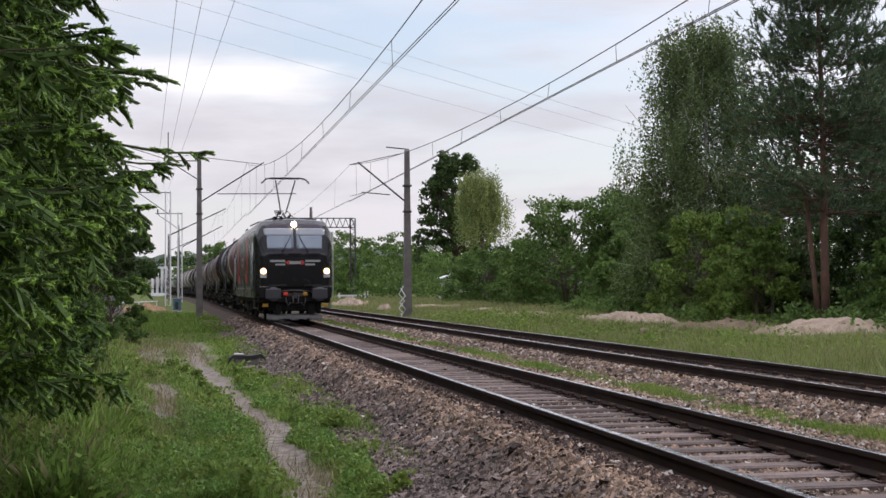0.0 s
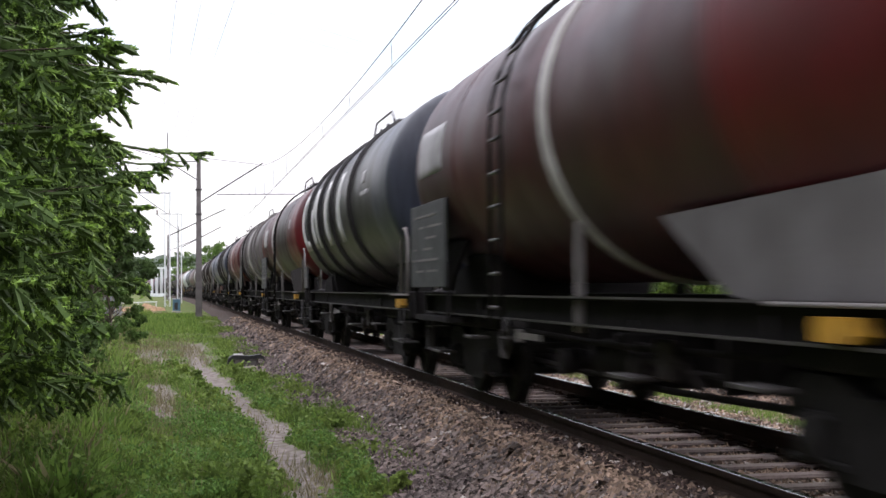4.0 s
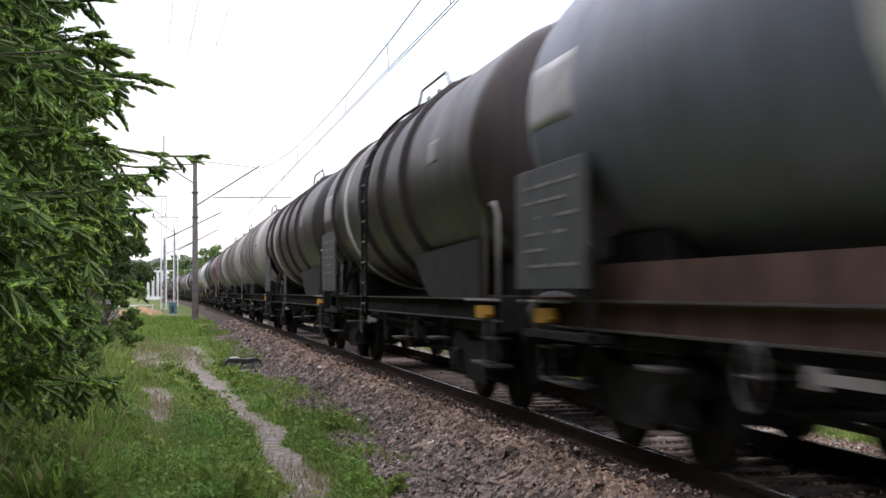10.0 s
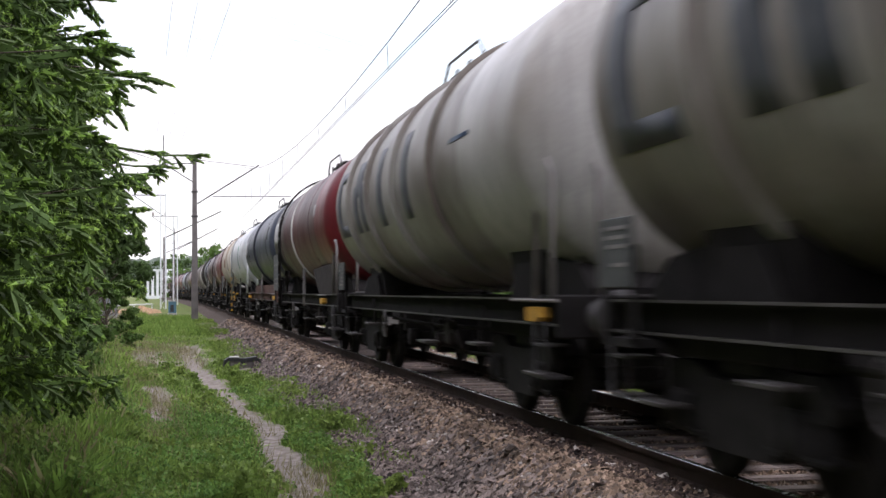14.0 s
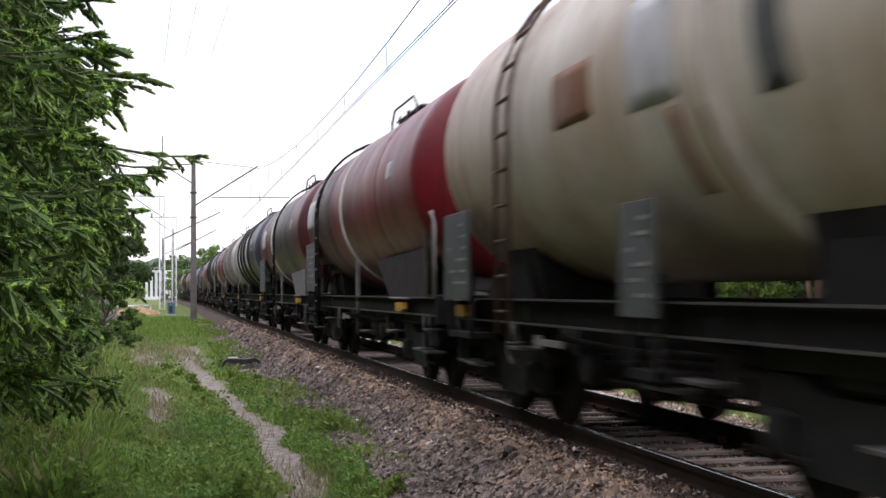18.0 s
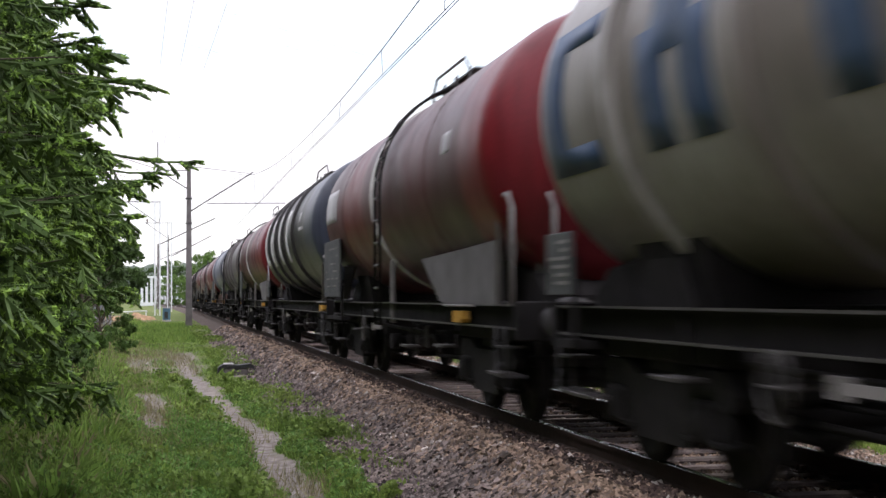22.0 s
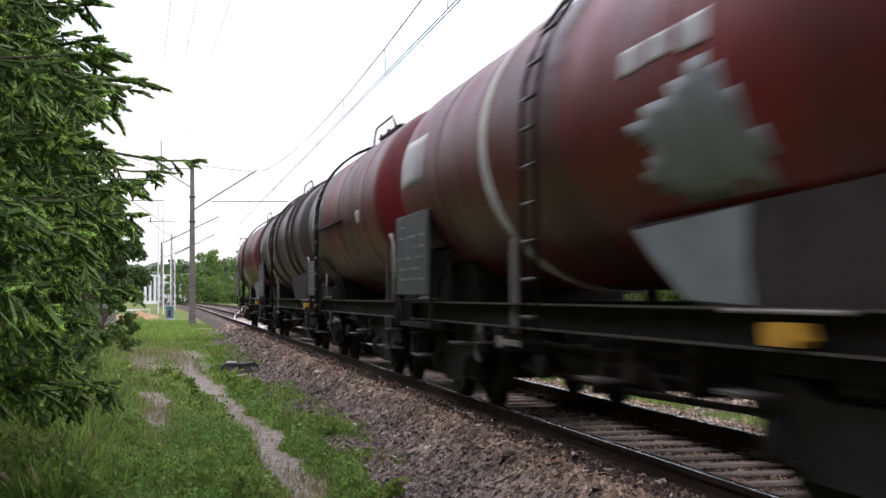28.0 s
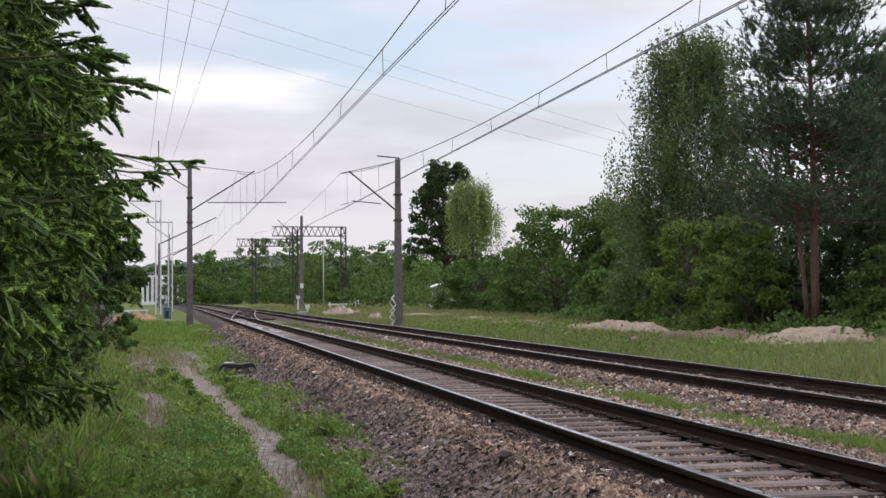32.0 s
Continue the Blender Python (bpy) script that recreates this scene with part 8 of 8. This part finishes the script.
    # bogies
    for y in (-4.75, 4.75):
        bogie = part("bogie", Geo().box(-0.9, 0.9, -0.3, 0.3, 0.45, 0.8, 0.04).box(-0.25, 0.25, -1.85, 1.85, 0.52, 0.66, 0.02).box(-0.95, 0.95, 1.75, 1.9, 0.5, 0.7, 0.02).box(-0.95, 0.95, -1.9, -1.75, 0.5, 0.7, 0.02), BOGIE, loco, at=pose(0, y, 0))
        for s in (-1, 1):
            side = Geo().prism([(-2.0, 0.55), (-1.9, 0.82), (-0.8, 0.86), (-0.5, 0.6), (0.5, 0.6), (0.8, 0.86), (1.9, 0.82), (2.0, 0.55), (1.0, 0.5), (0.6, 0.36), (-0.6, 0.36), (-1.0, 0.5)], s * 1.02, s * 1.14, "x")
            for d in (-1.5, 1.5):
                side.lathe([(s * 1.1, 0.2), (s * 1.24, 0.18), (s * 1.24, 0.001)], 16, "x", (0, d, 0.62))
                for e in (-0.32, 0.32):
                    side.lathe([(0.6 + 0.03 * q, 0.1 if q % 2 else 0.075) for q in range(9)], 10, "z", (s * 1.1, d + e, 0.0))
            side.tube([(s * 1.2, -0.5, 0.9), (s * 1.2, 0.5, 0.55)], 0.06, 8).box(s * 1.16, s * 1.3, -0.9, -0.6, 0.2, 0.5, 0.03)
            part("side_frame", side, BOGIE, bogie)
            part("damper", Geo().tube([(s * 1.22, 0.3, 0.95), (s * 1.22, 1.3, 0.9)], 0.05, 8), POST_GREY, bogie)
            for d in (-1.5, 1.5):
                part("axle_box_cover", Geo().lathe([(s * 1.24, 0.001), (s * 1.245, 0.14), (s * 1.2, 0.17)], 16, "x", (0, d, 0.62)), LOCO_GREY, bogie)
                part("spring_seat", Geo().box(s * 1.14, s * 1.27, d - 0.45, d - 0.2, 0.83, 0.89, 0.015).box(s * 1.14, s * 1.27, d + 0.2, d + 0.45, 0.83, 0.89, 0.015), EDGE_GREY, bogie)
            for q in (-1, 1):
                part("link_arm", Geo().tube([(s * 1.2, q * 1.35, 0.5), (s * 1.2, q * 0.6, 0.42)], 0.055, 8), EDGE_GREY, bogie)
            part("sand_pipe", Geo().tube([(s * 0.9, -2.1, 0.8), (s * 0.78, -2.15, 0.2)], 0.025, 6), DARK_STEEL, bogie)
        for d in (-1.5, 1.5):
            def big_wheels():
                q = wheelset_geo()
                q.v = [(a, b * 1.33, c * 1.33) for a, b, c in q.v]
                return q
            axles.append((part("wheelset", shared(("wheelset", "loco"), big_wheels, WHEEL_STEEL), None, loco, "large steel wheelset", at=pose(0, y + d, 0.61)), (0, y + d, 0.61), 0.61))
    return loco, axles


def thing_end(loco, s):
    """The parts of one cab end; s = -1 is the leading end."""
    turn = pose(0, 0, 0) if s < 0 else pose(0, 0, 0, 0, 0, 180)

    def put(name, g, mat, parent=None, label=""):
        return part(name, g, mat, parent or loco, label, at=None if parent else turn)

    def sloped(x0, x1, z0, z1, lift, mat, name, label="", parent=None, corner=0.0):
        """A panel on the sloping, bulging cab front between two heights, its corners cut."""
        def yy(x, z):
            return np.interp(z, [1.34, 2.5, 2.62, 3.34, 3.74, 3.93], [-8.86, -8.86, -8.83, -8.64, -8.4, -8.02]) - lift + 0.09 * abs(x / 1.2) ** 4
        nx, nz = 8, 8
        g = Geo()
        for d in (0.0, 0.09):
            for j in range(nz + 1):
                v = j / nz
                for i in range(nx + 1):
                    u = 2 * i / nx - 1
                    z = z0 + (z1 - z0) * v
                    x = (x0 + x1) / 2 + (x1 - x0) / 2 * u
                    x *= np.interp(z, [3.4, 3.6, 3.75, 3.86], [1.0, 0.97, 0.88, 0.7])
                    if corner and abs(u) == 1 and j in (0, nz):
                        x, z = x - corner * u, z + corner * (0.4 if j == 0 else -0.4)
                    g.v.append((x, yy(x, z) + d, z))
        n, m = nx + 1, (nx + 1) * (nz + 1)
        for j in range(nz):
            for i in range(nx):
                k = j * n + i
                g.f += [(k, k + 1, k + n + 1, k + n), (m + k, m + k + n, m + k + n + 1, m + k + 1)]
                g.s += [True, True]
        rim = [i for i in range(nx)] + [nx + j * n for j in range(nz)] + [nz * n + i for i in range(nx, 0, -1)] + [j * n for j in range(nz, 0, -1)]
        for p, q in zip(rim, rim[1:] + rim[:1]):
            g.f.append((p, m + p, m + q, q))
            g.s.append(False)
        return put(name, g, mat, parent, label)
    sloped(-1.29, 1.29, 2.44, 3.86, 0.012, LOCO_PURPLE, "cab_front", "dark aubergine cab front", None, 0.12)
    for x in (-1, 1):
        a, b = (x * 0.05, x * 1.19)
        pane = sloped(min(a, b), max(a, b), 2.74, 3.58, 0.022, SCREEN, "windscreen", "bluish reflecting windscreen", None, 0.03)
        sloped(min(a, b), max(a, b), 3.3, 3.57, 0.026, SCREEN_BLIND, "sun_blind", "pale sun blind", None, 0.03)
        put("wiper", Geo().tube([(x * 0.5, -8.88, 2.64), (x * 0.3, -8.82, 3.0), (x * 0.16, -8.74, 3.28)], 0.015, 5), LOCO_BLACK)
        put("headlight", Geo().lathe([(-8.93, 0.001), (-8.93, 0.085), (-8.88, 0.1)], 18, "y", (x * 1.2, -0.02, 1.93)), LIGHT_SIDE if s < 0 else SIGN_GREY, None, "bright warm headlight" if s < 0 else "unlit headlight")
        put("headlight_housing", Geo().prism([(x * 1.02, 1.66), (x * 1.38, 1.66), (x * 1.36, 2.08), (x * 1.04, 2.08)], -8.9, -8.6), LOCO_BLACK, None, "dark headlight housing")
        # added ring round each headlight; at the leading end it glows as bloom
        put("headlight_reflector", Geo().lathe([(-8.925, 0.085), (-8.93, 0.115), (-8.88, 0.125)], 18, "y", (x * 1.2, -0.01, 1.93)), BLOOM_RING if s < 0 else SIGN_GREY, None, "warm ring glowing like bloom round the headlight" if s < 0 else "")
        put("headlight_lens", Geo().box(x * 1.08, x * 1.32, -8.915, -8.89, 1.68, 1.84, 0.02), LENS, None, "pale headlight lens")
        put("crash_box", Geo().box(x * 0.62, x * 1.38, -9.0, -8.7, 0.88, 1.38, 0.06), LOCO_BLACK, None, "black bumper box")
        put("buffer", Geo().lathe([(-9.0, 0.12), (-9.3, 0.11), (-9.42, 0.11), (-9.43, 0.26), (-9.47, 0.27), (-9.49, 0.2), (-9.5, 0.001)], 18, "y", (x * 0.87, 0, 1.06)), LOCO_GREY, None, "grey buffer")
        put("buffer_plate", Geo().box(x * 0.87 - 0.29, x * 0.87 + 0.29, -9.5, -9.42, 0.88, 1.27, 0.03), LOCO_GREY, None, "wide grey buffer plate")
        put("step_yellow", Geo().box(x * 1.02, x * 1.22, -8.9, -8.75, 0.58, 0.7, 0.01), YELLOW)
        put("front_handrail", Geo().tube([(x * 0.35, -8.9, 1.36), (x * 0.35, -8.96, 1.4), (x * 1.0, -8.96, 1.4), (x * 1.0, -8.9, 1.36)], 0.016, 5), DARK_STEEL)
        put("brake_hose", Geo().tube([(x * 0.35, -8.8, 1.05), (x * 0.36, -9.1, 0.8), (x * 0.3, -9.15, 0.6), (x * 0.2, -9.1, 0.75)], 0.03, 6), BLACK_RUBBER)
        put("hose_cock", Geo().box(x * 0.28, x * 0.46, -9.0, -8.86, 1.0, 1.14, 0.03), LOCO_RED if x < 0 else YELLOW)
        put("front_number", Geo().box(x * 0.38, x * 0.95, -8.905, -8.895, 2.28, 2.36).box(x * 0.38, x * 0.75, -8.905, -8.895, 2.15, 2.22), SIGN_GREY, None, "pale illegible number bars")
        put("red_chevron", Geo().prism([(x * 0.27, 2.18), (x * 0.37, 2.25), (x * 0.27, 2.34), (x * 0.2, 2.34), (x * 0.28, 2.25), (x * 0.2, 2.18)], -8.905, -8.89), LOCO_RED)
    put("front_shield", Geo().prism([(-1.24, 1.36), (1.24, 1.36), (1.27, 1.9), (1.2, 2.5), (-1.2, 2.5), (-1.27, 1.9)], -8.885, -8.8), LOCO_BLACK, None, "black front shield")
    put("maker_sign", Geo().box(-0.22, 0.22, -8.905, -8.893, 2.2, 2.31), SIGN_GREY, None, "pale illegible sign")
    put("mask", Geo().box(-1.06, 1.06, -8.893, -8.86, 1.4, 2.44, 0.01), LOCO_BLACK, None, "black front mask")
    for i in range(6):
        for x in (-1, 1):
            put("grille_slat", Geo().prism([(x * 0.08, 1.48 + i * 0.1), (x * 0.95, 1.5 + i * 0.1), (x * 0.95, 1.55 + i * 0.1), (x * 0.08, 1.53 + i * 0.1)], -8.91, -8.885), LOCO_BLACK)
    put("top_light", Geo().lathe([(-8.5, 0.001), (-8.5, 0.1), (-8.36, 0.115)], 18, "y", (0, -0.02, 3.72)), LIGHT_TOP if s < 0 else SIGN_GREY, None, "bright top headlight" if s < 0 else "unlit top lamp")
    put("screen_grille", Geo().box(-0.95, -0.4, -8.905, -8.885, 2.53, 2.59).box(-0.25, 0.25, -8.905, -8.885, 2.55, 2.6).box(0.4, 0.95, -8.905, -8.885, 2.55, 2.6), LOCO_BLACK)
    put("buffer_beam", Geo().box(-1.3, 1.3, -8.8, -8.4, 0.75, 1.36, 0.03), LOCO_BLACK)
    put("coupling_hook", Geo().prism([(-0.05, 0.9), (0.05, 0.9), (0.05, 1.12), (-0.05, 1.12)], -9.15, -8.7).tube([(-0.1, -9.05, 1.0), (-0.1, -9.2, 0.72), (0.1, -9.2, 0.72), (0.1, -9.05, 1.0)], 0.03, 6), DARK_STEEL)
    plough = put("snow_plough", Geo().prism([(-8.3, 0.12), (-8.62, 0.11), (-8.7, 0.13), (-8.66, 0.26), (-8.42, 0.31), (-8.3, 0.31)], -1.05, 1.05, "x"), PLOUGH, None, "worn grey snow plough")
    for x, w_ in ((-0.8, 0.24), (0, 0.18), (0.8, 0.24)):
        part("plough_blade", Geo().prism([(x - w_, 0.13), (x + w_, 0.13), (x + w_ * 0.85, 0.07), (x - w_ * 0.85, 0.07)], -8.69, -8.66), PLOUGH, plough)
    put("front_gear", Geo().box(-1.0, 1.0, -8.6, -8.4, 0.42, 0.76, 0.03).box(-0.75, -0.5, -8.72, -8.55, 0.3, 0.7, 0.02).box(0.5, 0.75, -8.72, -8.55, 0.3, 0.7, 0.02), BOGIE, None, "black gear behind the plough")
    put("front_pipe", Geo().tube([(-0.6, -8.85, 1.16), (-0.15, -8.9, 1.2), (0.15, -8.9, 1.2), (0.6, -8.85, 1.16)], 0.03, 6).box(-0.42, 0.42, -8.86, -8.82, 0.98, 1.1), EDGE_GREY)


loco, loco_axles = locomotive()
VEHICLES = [(loco, (LOCO_FRONT + LOCO_REAR) / 2, loco_axles)]
start = LOCO_REAR
for n_, (end_, kind_) in enumerate(TRAIN):
    wagon, axle_list = tank_wagon(LABELS[kind_], end_ - start, wagon_look(kind_, end_ - start, n_), 500 + n_)
    VEHICLES.append((wagon, (start + end_) / 2, axle_list))
    start = end_


# ---------------------------------------------------------------- what moves
def motions():
    """The whole train rolls past at an even speed; its wheels turn with it."""
    for vehicle, middle_y, axle_list in VEHICLES:
        rows = []
        for i in range(17):
            t = i * 2.0
            y = middle_y - SPEED * t
            rows.append((t, pose(TRACK_X[0] + bend(y), y, 0.004, 0, 0, bend_turn(y))))
        walk(vehicle, rows)
        if WHEELS_TURN:
            for ob, (x, y, z), r in axle_list:
                step = math.degrees(SPEED / FPS / r)
                walk(ob, [(i / FPS, pose(x, y, z, (i * step) % 360, 0, 0)) for i in range(32 * FPS + 1)])


WHEELS_TURN = True
motions()
